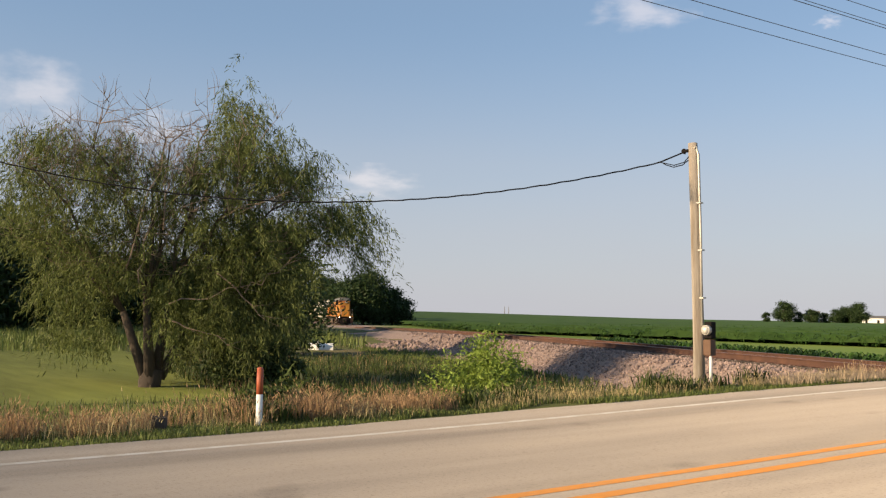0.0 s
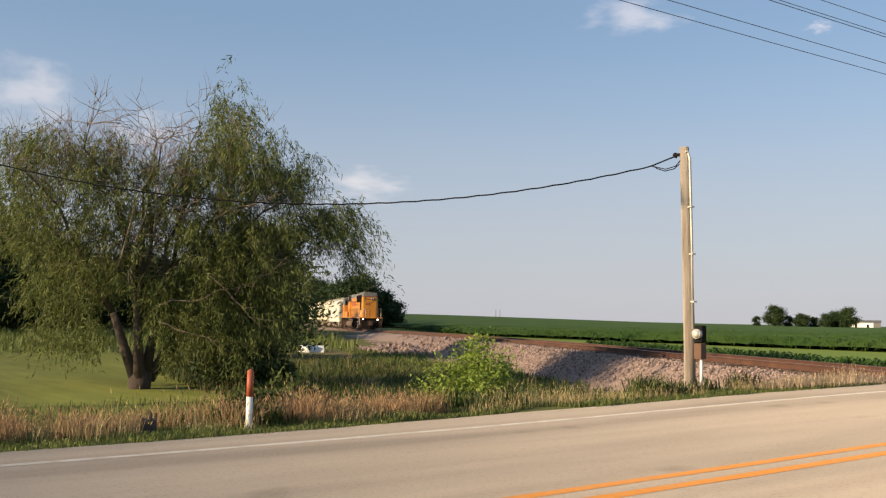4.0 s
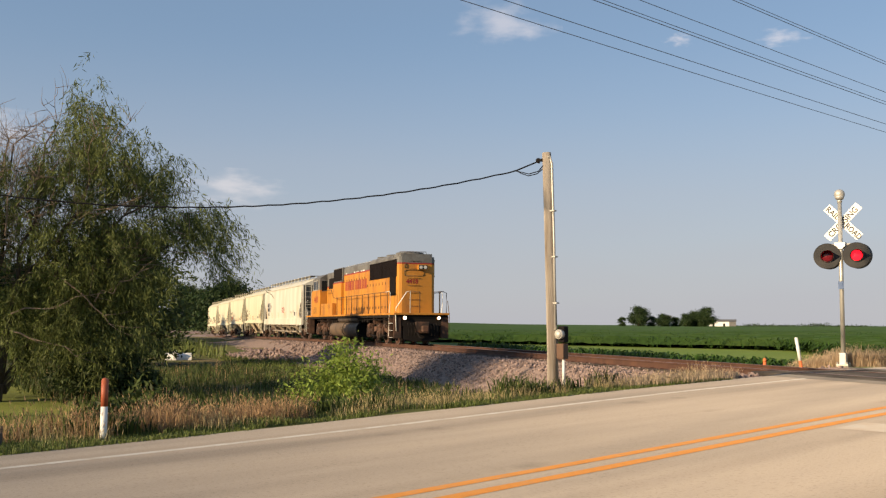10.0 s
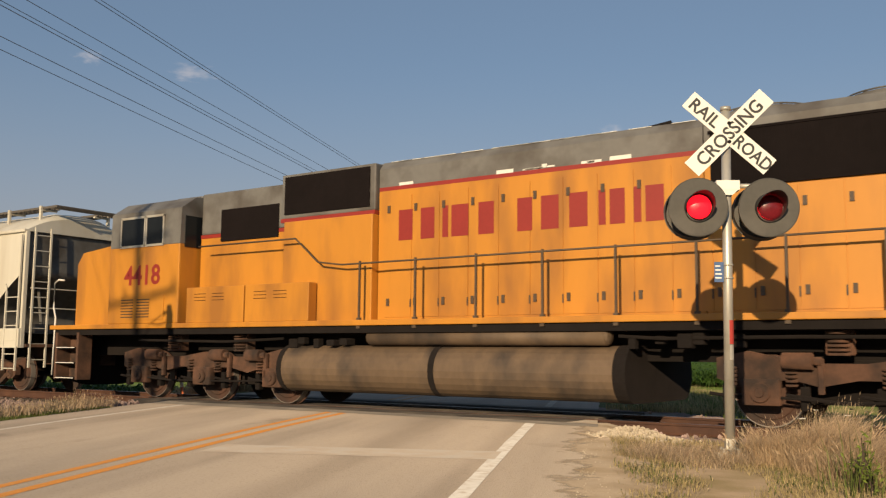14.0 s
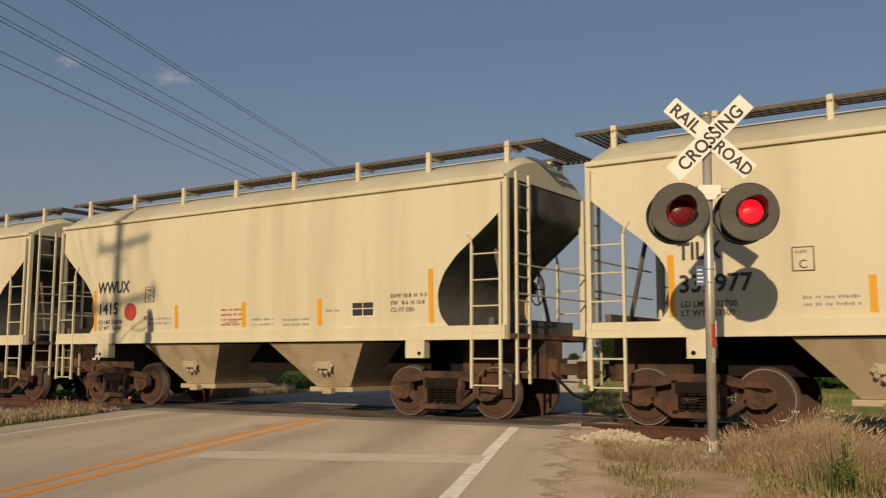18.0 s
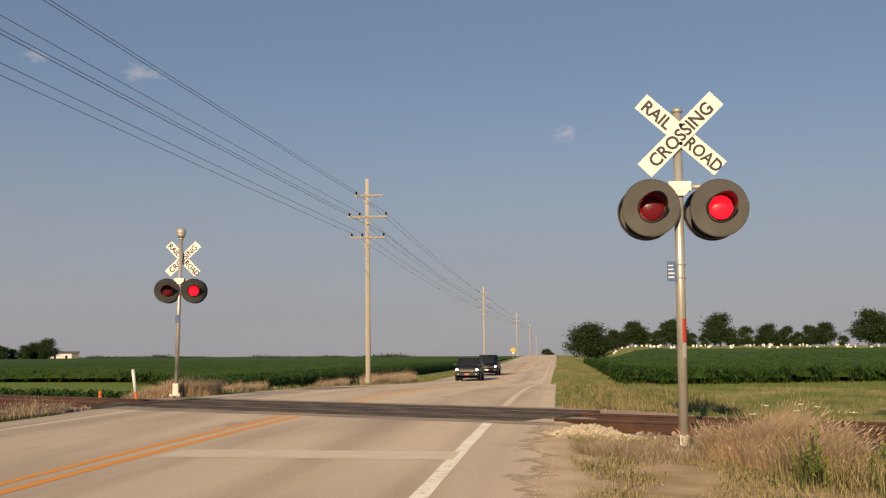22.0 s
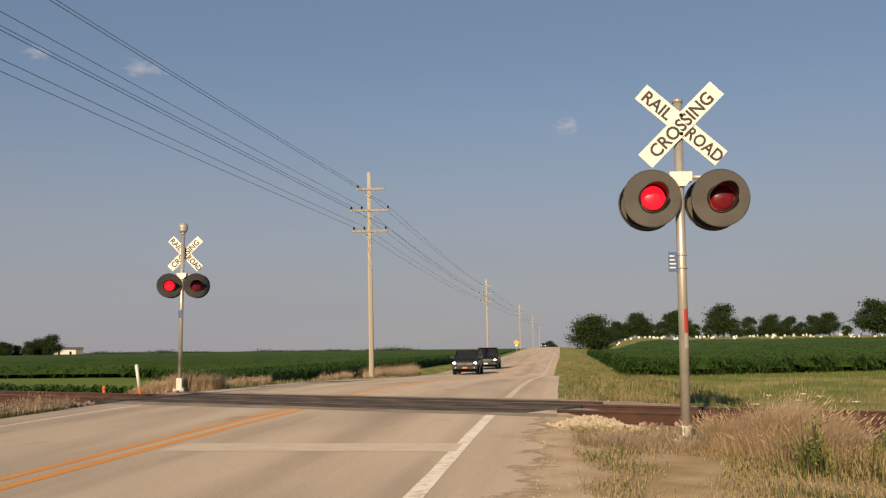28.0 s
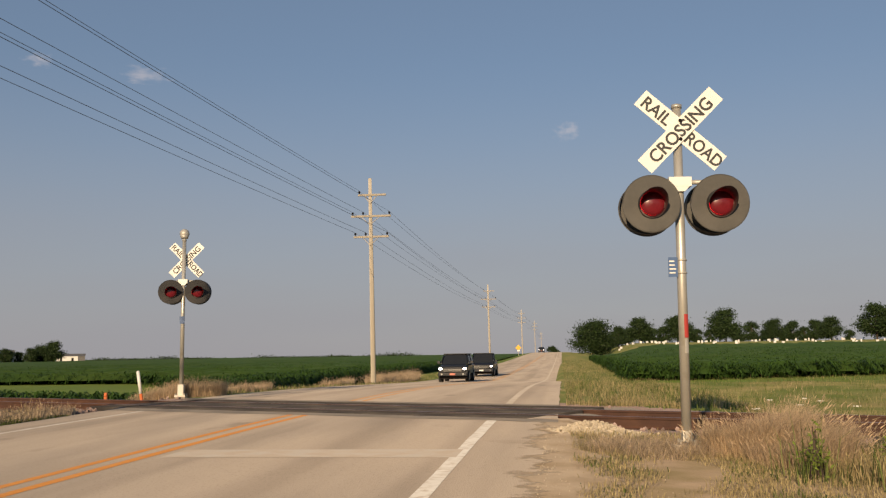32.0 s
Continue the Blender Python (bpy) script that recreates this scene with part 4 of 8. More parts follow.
        for r in range(4 if not long else 5):
            if long and r in (1, 2):
                continue
            xx = 0
            while xx < (0.62 if not long else 1.05):
                ww = rnd(0.02, 0.04)
                z = (2.0 if not long else 2.5) - r * 0.10
                x = (f * -0.62 if not long else f * 0.25) + f * xx
                yy = W2 + 0.001 - 0.055 * ((z - 2.8) / 1.3) ** 2
                box(bm, x, x + f * ww, sg * (yy - 0.004), sg * (yy + 0.004), z, z + rnd(0.03, 0.045))
                xx += ww + (0.014 if rnd(0, 1) < 0.85 else 0.05)
        tagged(part("warning_bars", bm, M_REDMARK, car), "small red warning lines, too small to read", kind="stuff")
        # outlined plate mark with its letter
        xq = xt + f * 1.78 if not long else xt + f * 1.85
        zq = 2.42 if not long else 2.66
        bm = B()
        yq = W2 + 0.002 - 0.055 * ((zq - 2.8) / 1.3) ** 2
        for a, b, c, d in ((-0.15, 0.15, -0.17, -0.155), (-0.15, 0.15, 0.155, 0.17), (-0.15, -0.135, -0.17, 0.17), (0.135, 0.15, -0.17, 0.17)):
            box(bm, xq + a, xq + b, sg * (yq - 0.006), sg * (yq + 0.004), zq + c, zq + d)
        part("plate_outline", bm, M_INK, car)
        lettering("C", 0.17, M_INK, car, side(xq - f * 0.06, zq - 0.13, 0.008), "plate_letter")
        lettering("PLATE", 0.055, M_INK, car, side(xq - f * 0.10, zq + 0.08, 0.008), "plate_word")
        if dot and sg < 0:
            bm = B()
            cyl(bm, (xt + 1.15, -1.56, 2.06), (xt + 1.15, -1.592, 2.06), 0.19, seg=24)
            part("red_dot", bm, M_REDMARK, car, "round red spot sprayed beside the number")
        if scrawl and sg < 0:
            rs = random.Random(7)
            bm = B()
            for (cx, cz, w, h, n) in ((xt + 2.75, 2.2, 1.0, 0.5, 9), (xt + 6.9, 2.2, 1.7, 0.9, 14)):
                for i in range(n):
                    a = cx - w / 2 + w * (i + 0.5) / n
                    q = [(a + rs.uniform(-0.12, 0.12) * w, cz + rs.choice((-0.5, 0.5)) * h * rs.uniform(0.6, 1.0)), (a + rs.uniform(-0.3, 0.3) * w, cz + rs.uniform(-0.5, 0.6) * h),
                         (a + rs.uniform(-0.3, 0.3) * w, cz + rs.uniform(-0.6, 0.5) * h), (a + rs.uniform(-0.16, 0.16) * w, cz + rs.uniform(-0.55, 0.55) * h)]
                    pts = []
                    for k in range(13):
                        u = k / 12
                        c = [(1 - u) ** 3, 3 * u * (1 - u) ** 2, 3 * u * u * (1 - u), u ** 3]
                        xx, zz = sum(c[m] * q[m][0] for m in range(4)), sum(c[m] * q[m][1] for m in range(4))
                        pts.append((xx, -(W2 - 0.004 - 0.055 * ((zz - 2.8) / 1.3) ** 2), zz))
                    tube(bm, pts, rs.uniform(0.022, 0.036), 5, 0.010)
            part("spray_scrawl", bm, M_INK, car, "black spray-painted scrawl")
    moving.append((car, U0[key]))
    return car


moving, spin = [], []
SIX = [(1.5, 5.05), (1.62, 4.92), (1.75, 4.81), (1.9, 4.75), (2.2, 4.74), (2.5, 4.86), (2.8, 5.12), (3.05, 5.44), (3.3, 5.75), (3.5, 5.98), (3.55, 6.05), (4.2, 6.06)]
LONG = [(1.5, 8.05), (1.62, 7.90), (1.75, 7.81), (1.95, 7.78), (2.25, 7.96), (2.5, 8.26), (2.75, 8.62), (2.95, 8.95), (3.0, 9.0), (4.2, 9.02)]
hopper_car("long", "IARX", "531067", 9.10, LONG, (1.12, 1.59), M_HOPPER_GREY, ["LD LMT 216700", "LT WT   69300"], True, label="long grey-cream pressure hopper car with blow-out pipes")
hopper_car("h1", "TILX", "332977", 6.08, SIX, (1.36, 1.58), M_HOPPER, ["LD LMT 232700", "LT WT   53300"], label="cream covered two-bay hopper car numbered 332977", brake=1)
hopper_car("h2", "WWUX", "1415", 6.08, SIX, (1.36, 1.58), M_HOPPER, ["LD LMT 232700", "LT WT   53300"], dot=True, label="cream covered two-bay hopper car with a red spot", brake=1)
hopper_car("h3", "WWUX", "1571", 6.08, SIX, (1.36, 1.58), M_HOPPER, ["LD LMT 232600", "LT WT   53400"], label="cream covered two-bay hopper car numbered 1571")
hopper_car("h4", "WWUX", "1517", 6.08, SIX, (1.36, 1.58), M_HOPPER, ["LD LMT 232700", "LT WT   53300"], scrawl=True, label="last cream two-bay hopper car with black spray scrawls")
# ---- the locomotive, long hood leading ----
loco = thing("locomotive", "yellow and grey diesel locomotive running long hood first", "locomotive")
HW = 1.02                 # half width of the hood


def lp(name, bm, material, label="", parent=None, smooth=False):
    return part(name, bm, material, parent or loco, label, smooth)


def side_box(x0, x1, z0, z1, y0, y1, bevel=0.0):
    """The same box on both sides of the hood."""
    bm = B()
    for sg in (-1, 1):
        box(bm, x0, x1, sg * y0, sg * y1, z0, z1, bevel)
    return bm


# frame and deck
bm = B()
box(bm, -12.15, 10.3, -1.50, 1.50, 1.555, 1.66, 0.015)
lp("deck", bm, M_LOCO, "yellow edge of the walkway deck")
bm = B()
box(bm, -11.75, 10.0, -0.55, 0.55, 0.95, 1.46)
box(bm, -12.05, 10.2, -1.44, 1.44, 1.42, 1.552)
lp("main_frame", bm, M_UNDER)
# long hood: lower yellow box, grey top with a sloped shoulder, red stripe
def hood_section(x0, x1, zs, w=HW, name="hood", shoulder=0.15, top=4.76):
    bm = B()
    extrude(bm, [(-w, 1.62), (w, 1.62), (w, zs), (-w, zs)], "x", x0, x1)
    lp(name, bm, M_LOCO, "yellow hood side")
    bm = B()
    extrude(bm, [(-w, zs + 0.075), (w, zs + 0.075), (w, top - shoulder), (w - shoulder * 0.8, top), (-w + shoulder * 0.8, top), (-w, top - shoulder)], "x", x0, x1)
    lp(name + "_top", bm, M_LOCO_GREY, "grey hood top")
    bm = B()
    extrude(bm, [(-w - 0.002, zs), (w + 0.002, zs), (w + 0.002, zs + 0.075), (-w - 0.002, zs + 0.075)], "x", x0, x1)
    lp(name + "_stripe", bm, M_LOCO_RED, "thin red stripe")


# leading end: rounded vertical corners
bm = B()
c = 0.20
out = [(8.3, -HW), (9.4 - c, -HW), (9.4 - c * 0.3, -HW + c * 0.3), (9.4, -HW + c), (9.42, 0), (9.4, HW - c), (9.4 - c * 0.3, HW - c * 0.3), (9.4 - c, HW), (8.3, HW)]
extrude(bm, out, "z", 1.62, 4.22)
lp("hood_end", bm, M_LOCO, "yellow rounded hood end")
bm = B()
extrude(bm, out, "z", 4.29, 4.61)
extrude(bm, [(8.3, -HW + 0.1), (9.4 - c - 0.05, -HW + 0.1), (9.36 - c * 0.3, -HW + c * 0.5 + 0.06), (9.32, -HW + c + 0.1), (9.34, 0), (9.32, HW - c - 0.1), (9.36 - c * 0.3, HW - c * 0.5 - 0.06), (9.35 - c, HW - 0.1), (8.3, HW - 0.1)], "z", 4.61, 4.77)
lp("hood_end_top", bm, M_LOCO_GREY)
bm = B()
extrude(bm, [(a + (0.002 if a > 8.5 else 0), b * 1.002) for a, b in out], "z", 4.22, 4.29)
lp("end_stripe", bm, M_LOCO_RED)
hood_section(3.80, 8.30, 4.22, HW, "radiator_hood")
hood_section(-2.45, 3.78, 4.14, HW, "engine_hood", top=4.72)
# radiator screens with fine vertical bars
for x0, x1 in ((6.50, 9.14), (3.90, 6.40)):
    for sg in (-1, 1):
        bm = B()
        box(bm, x0, x1, sg * HW, sg * (HW + 0.035), 3.61, 4.47)
        scr = lp("radiator_screen", bm, M_GRILLE, "dark radiator intake screen")
        bm = B()
        for x in np.arange(x0 + 0.04, x1, 0.055):
            box(bm, float(x), float(x) + 0.012, sg * (HW + 0.03), sg * (HW + 0.039), 3.63, 4.45)
        for z in (3.60, 4.46):
            box(bm, x0 - 0.03, x1 + 0.03, sg * (HW + 0.01), sg * (HW + 0.05), z - 0.02, z + 0.02)
        lp("screen_frame", bm, M_GRILLE, "", scr)
for sg in (-1, 1):
    bm = B()
    box(bm, 7.96, 9.0, sg * HW, sg * (HW + 0.03), 2.58, 3.58)
    lou = lp("louvre_panel", bm, M_GRILLE, "dark louvred intake panel")
    for x in np.arange(8.0, 8.98, 0.10):
        bm = B()
        box(bm, float(x), float(x) + 0.05, sg * (HW + 0.02), sg * (HW + 0.06), 2.62, 3.54)
        lp("slat", bm, M_UNDER, "", lou)
# hood doors: proud panels with latches and hinges
for sg in (-1, 1):
    xs = [8.25 - 0.62 * k for k in range(18)]
    for i, (a, b) in enumerate(zip(xs, xs[1:])):
        top = 3.54 if a > 3.9 else 4.02
        if 7.9 < (a + b) / 2 or b < -2.4:
            continue
        bm = B()
        box(bm, b + 0.012, a - 0.012, sg * HW, sg * (HW + 0.014), 1.72, top, 0.0)
        d = lp("hood_door", bm, M_LOCO, "yellow engine-room door")
        bm = B()
        for z in (2.0, top - 0.25):
            box(bm, b + 0.06, b + 0.12, sg * (HW + 0.014), sg * (HW + 0.035), z - 0.07, z + 0.07)
        box(bm, a - 0.03, a - 0.005, sg * (HW + 0.014), sg * (HW + 0.022), 1.9, 2.05)
        lp("latch", bm, M_RAILING, "", d)
# the maker's and owner's lettering stands as plain red bars
for sg in (-1, 1):
    f = 1 if sg < 0 else -1
    x = -2.02 if sg < 0 else 3.3
    for w in (0.44, 0.42, 0.17, 0.50, 0.44, None, 0.40, 0.46, 0.46, 0.17, 0.36, 0.17, 0.42):
        if w is None:
            x += f * 0.28
            continue
        bm = B()
        box(bm, x + f * 0.05, x + f * (0.05 + max(0.11, w * 0.72)), sg * (HW + 0.012), sg * (HW + 0.020), 3.16, 3.74)
        x += f * (w * 1.14)
        lp("lettering_bar", bm, M_LOCO_RED, "red painted bar of the owner's lettering")
# roof: fans, exhaust, horn, lifting lugs
for x in (8.15, 6.35, 4.5):
    bm = B()
    cyl(bm, (x, 0, 4.72), (x, 0, 4.86), 0.78, 0.74, 28)
    for k in range(6):
        a = k * math.pi / 6
        cyl(bm, (x - 0.72 * math.cos(a), -0.72 * math.sin(a), 4.88), (x + 0.72 * math.cos(a), 0.72 * math.sin(a), 4.88), 0.016, seg=5)
    for r in (0.3, 0.55, 0.74):
        for k in range(24):
            a, b = k * math.pi / 12, (k + 1) * math.pi / 12
            cyl(bm, (x + r * math.cos(a), r * math.sin(a), 4.88), (x + r * math.cos(b), r * math.sin(b), 4.88), 0.014, seg=4)
    lp("roof_fan", bm, M_LOCO_GREY, "grey round radiator fan")
bm = B()
box(bm, -2.1, -0.6, -0.55, 0.55, 4.6, 4.80, 0.03)
box(bm, -3.9, -2.5, -0.8, 0.8, 4.55, 4.74, 0.02)
lp("roof_hatch", bm, M_LOCO_GREY)
bm = B()
for dy in (-0.15, 0.05, 0.22):
    cyl(bm, (3.0, dy - 0.1, 4.85), (2.62, dy - 0.1, 4.87), 0.10, 0.035, 12)
cyl(bm, (2.8, 0, 4.6), (2.8, 0, 4.85), 0.05, seg=8)
lp("horn", bm, M_UNDER, "cluster of air horns on the roof")
bm = B()
tube(bm, [(9.28, -0.55, 4.75), (9.28, -0.55, 4.88), (9.28, 0.55, 4.88), (9.28, 0.55, 4.75)], 0.018, 6)
tube(bm, [(8.75, -0.75, 4.72), (8.75, -0.75, 4.91), (9.28, -0.55, 4.88)], 0.016, 6)
lp("roof_grab", bm, M_RAILING)
# leading end details: headlight, number boards, grab irons, number
bm = B()
extrude(bm, [(0.02, 3.92), (0.52, 3.92), (0.52, 4.18), (0.02, 4.18)], "x", 9.38, 9.60)
hl = lp("headlight_box", bm, M_LOCO, "headlight box")
bm = B()
box(bm, 9.60, 9.612, 0.04, 0.50, 3.94, 4.16)
lp("lamp_plate", bm, M_BLACK, "", hl)
for y in (0.15, 0.39):
    bm = B()
    cyl(bm, (9.60, y, 4.05), (9.64, y, 4.05), 0.085, 0.085, 18)
    lp("headlight", bm, M_HEAD_OFF, "unlit round headlamp", hl)
bm = B()
tube(bm, [(9.425, -0.62 + 0.08 * math.cos(a), 4.12 + 0.12 * math.sin(a)) for a in np.linspace(0, 2 * math.pi, 20)], 0.012, 5)
q = [(-0.62, 3.60), (0.30, 3.60), (0.38, 3.66), (0.38, 3.84), (0.30, 3.90), (-0.62, 3.90), (-0.70, 3.84), (-0.70, 3.66), (-0.62, 3.60)]
tube(bm, [(9.425, a, b) for a, b in q], 0.014, 5)
lp("plate_frame", bm, M_RAILING, "dark outlined end plates")
for i, z in enumerate((4.38, 3.96, 3.48, 3.10, 2.72, 2.36, 2.02)):
    bm = B()
    tube(bm, [(9.40, -0.50, z + 0.03), (9.455, -0.50, z), (9.455, 0.12, z), (9.40, 0.12, z + 0.03)], 0.011, 6)
    lp("grab_iron", bm, M_RAILING)
lettering("4418", 0.33, M_LOCO_RED, loco, Matrix.Translation((9.424, -0.60, 3.20)) @ pose(0, 0, 0, 90, 0, 90), "road_number", "red number 4418", bold=0.008)
# middle section behind the engine hood, then the cab
bm = B()
box(bm, -4.75, -2.47, -1.20, 1.20, 1.62, 3.70, 0.02)
lp("air_intake_housing", bm, M_LOCO, "wide yellow central air intake housing")
bm = B()
box(bm, -4.9, -2.47, -1.12, 1.12, 3.78, 4.70, 0.03)
lp("intake_top", bm, M_LOCO_GREY)
bm = B()
box(bm, -4.9, -2.47, -1.14, 1.14, 3.70, 3.78)
lp("intake_stripe", bm, M_LOCO_RED)
for sg in (-1, 1):
    bm = B()
    box(bm, -4.8, -2.6, sg * 1.11, sg * 1.15, 3.86, 4.64)
    lp("intake_screen", bm, M_GRILLE, "dark inertial filter screen")
bm = B()
box(bm, -7.45, -4.92, -0.98, 0.98, 1.62, 3.55, 0.02)
lp("equipment_hood", bm, M_LOCO)
bm = B()
box(bm, -7.45, -4.92, -0.98, 0.98, 3.63, 4.56, 0.05)
lp("equipment_hood_top", bm, M_LOCO_GREY)
bm = B()
box(bm, -7.45, -4.92, -0.985, 0.985, 3.55, 3.63)
lp("equipment_stripe", bm, M_LOCO_RED)
for sg in (-1, 1):
    bm = B()
    box(bm, -6.8, -5.1, sg * 0.97, sg * 1.01, 3.45, 4.15)
    lp("side_vent", bm, M_GRILLE, "dark square vent")
# battery boxes on the walkway
for x0, x1, m in ((-5.53, -3.80, M_LOCO), (-7.3, -5.57, M_LOCO)):
    for sg in (-1, 1):
        bm = B()
        box(bm, x0, x1, sg * 1.23, sg * 1.46, 1.66, 2.42, 0.015)
        bb = lp("battery_box", bm, m, "yellow battery box with vents")
        bm = B()
        for k in range(3):
            for c2 in range(2):
                xx = x0 + 0.25 + c2 * 0.55
                box(bm, xx, xx + 0.35, sg * 1.45, sg * 1.467, 2.14 + 0.07 * k, 2.13 + 0.07 * k)
        lp("vent_slots", bm, M_UNDER, "", bb)
# cab: full width, windows as dark glass let into the sides
bm = B()
box(bm, -9.95, -7.55, -1.48, 1.48, 1.66, 3.42, 0.03)
cab = lp("cab", bm, M_LOCO, "yellow cab side")
bm = B()
extrude(bm, [(-1.48, 3.42), (1.48, 3.42), (1.46, 4.22), (1.05, 4.50), (-1.05, 4.50), (-1.46, 4.22)], "x", -9.95, -7.55)
lp("cab_upper", bm, M_LOCO_GREY, "grey upper cab and roof", cab)
bm = B()
for sg in (-1, 1):
    for xa, xb in ((-9.55, -8.75), (-8.68, -8.10)):
        bm = B()
        box(bm, xa, xb, sg * 1.47, sg * 1.492, 3.44, 4.08, 0.01)
        lp("window_pane", bm, M_GLASS_DARK, "dark cab window", cab)
for y0, y1 in ((-1.35, -0.4), (0.4, 1.35)):
    bm = B()
    box(bm, -7.555, -7.535, y0, y1, 3.35, 4.05)
    lp("window_pane", bm, M_GLASS_DARK, "dark cab window", cab)
bm = B()
for sg in (-1, 1):
    for x0, x1 in ((-9.58, -8.72), (-8.70, -8.08)):
        for a, b, c2, d in ((x0, x1, 4.06, 4.11), (x0, x1, 3.40, 3.45), (x0, x0 + 0.04, 3.42, 4.1), (x1 - 0.04, x1, 3.42, 4.1)):
            box(bm, a, b, sg * 1.475, sg * 1.505, c2, d)
lp("window_frame", bm, M_GALV, "", cab)
for sg in (-1, 1):
    bm = B()
    box(bm, -9.5, -8.0, sg * 1.48, sg * 1.495, 1.75, 2.28)
    lp("cab_louvre", bm, M_LOCO, "", cab)
bm = B()
for sg in (-1, 1):
    for x0 in (-9.45, -8.9):
        for k in range(7):
            box(bm, x0, x0 + 0.42, sg * 1.49, sg * 1.503, 1.80 + 0.065 * k, 1.825 + 0.065 * k)
lp("louvre_slots", bm, M_RAILING, "", cab)
for sg in (-1, 1):
    lettering("4418", 0.62, M_LOCO_RED, cab, Matrix.Translation((-9.4 if sg < 0 else -8.0, sg * 1.485, 2.55)) @ pose(0, 0, 0, 90, 0, 0 if sg < 0 else 180), "road_number", "red number 4418", bold=0.012)
bm = B()
box(bm, -8.9, -8.0, -0.5, 0.5, 4.48, 4.66, 0.05)
for x in (-9.2, -8.6, -8.0):
    cyl(bm, (x, -0.6, 4.48), (x, -0.6, 4.60), 0.05, seg=8)
lp("roof_unit", bm, M_LOCO_GREY, "", cab)
# the nose
bm = B()
extrude(bm, [(-9.97, 1.66), (-11.5, 1.66), (-11.5, 3.15), (-11.3, 3.42), (-9.97, 3.56)], "y", -1.25, 1.25)
lp("nose", bm, M_LOCO, "yellow sloped nose")
# handrails along the walkway: stanchions and two rails each side
for sg in (-1, 1):
    y = sg * 1.44
    bm = B()
    tube(bm, [(8.6, y, 2.76), (-3.0, y, 2.72), (-3.6, y, 2.80), (-4.2, y, 3.3), (-7.0, y, 3.3)], 0.019, 6)
    lp("handrail", bm, M_RAILING, "long walkway handrail")
    for x in np.arange(-2.56, 9.0, 1.27):
        bm = B()
        box(bm, float(x) - 0.019, float(x) + 0.019, y - 0.016, y + 0.016, 1.55, 2.77)
        box(bm, float(x) - 0.04, float(x) + 0.04, y - 0.03, y + 0.03, 1.50, 1.70)
        lp("stanchion", bm, M_RAILING)
    for x0, x1, k in ((9.35, 8.6, 1), (-12.12, -11.75, -1)):
        bm = B()
        tube(bm, [(x1, y, 2.76), (x0 - 0.15 * k, y, 2.78), (x0, y, 2.70), (x0, y, 2.10), (x0 - 0.10 * k, y, 1.85), (x0 - 0.12 * k, y * 1.02, 0.45)], 0.022, 8)
        lp("white_handrail", bm, M_RAILWHITE, "white stair handrail")
# end rails at the leading platform
bm = B()
tube(bm, [(10.2, -1.35, 0.72), (10.2, -1.40, 1.55), (10.2, -1.38, 1.9), (10.2, -0.82, 2.72), (10.2, -0.62, 2.78), (10.2, -0.62, 1.62)], 0.022, 8)
lp("white_handrail", bm, M_RAILWHITE, "white slanting end handrail")
bm = B()
tube(bm, [(10.2, 1.35, 1.62), (10.2, 1.35, 2.70), (10.2, 1.15, 2.78), (10.2, 0.66, 2.74), (10.2, 0.66, 1.62)], 0.022, 8)
lp("end_rail", bm, M_RAILING, "dark end platform railing")
bm = B()
tube(bm, [(10.2, -0.62, 2.78), (10.2, -0.10, 2.74), (10.2, -0.10, 1.62)], 0.022, 8)
lp("end_rail", bm, M_RAILING, "dark end platform railing")
bm = B()
cyl(bm, (10.2, 1.0, 1.62), (10.2, 1.0, 2.76), 0.018, seg=6)
lp("end_post", bm, M_RAILING)
bm = B()
tube(bm, [(10.25, 1.40, 2.3), (10.3, 1.48, 1.5), (10.3, 1.46, 0.8)], 0.018, 6)
lp("end_rail", bm, M_RAILING, "dark end platform railing")
# steps at the corners
for sx in (1, -1):
    for sg in (-1, 1):
        bm = B()
        x0 = sx * (9.30 if sx > 0 else 11.05)
        box(bm, x0 - 0.04, x0 + 0.04, sg * 1.10, sg * 1.47, 0.36, 1.48)
        box(bm, x0 + sx * 0.80, x0 + sx * 0.88, sg * 1.10, sg * 1.47, 0.36, 1.48)
        box(bm, x0, x0 + sx * 0.84, sg * 1.06, sg * 1.10, 0.4, 1.48)
        w = lp("step_well", bm, M_TRUCK, "brown step well")
        for z in (0.38, 0.74, 1.10):
            bm = B()
            box(bm, x0 + sx * 0.04, x0 + sx * 0.80, sg * 1.12, sg * 1.50, z, z + 0.035)
            lp("step", bm, M_UNDER, "dark tread", w)
            bm = B()
            box(bm, x0 + sx * 0.06, x0 + sx * 0.78, sg * 1.498, sg * 1.508, z + 0.012, z + 0.028)
            lp("step_edge", bm, M_RAILWHITE, "white step edge", w)
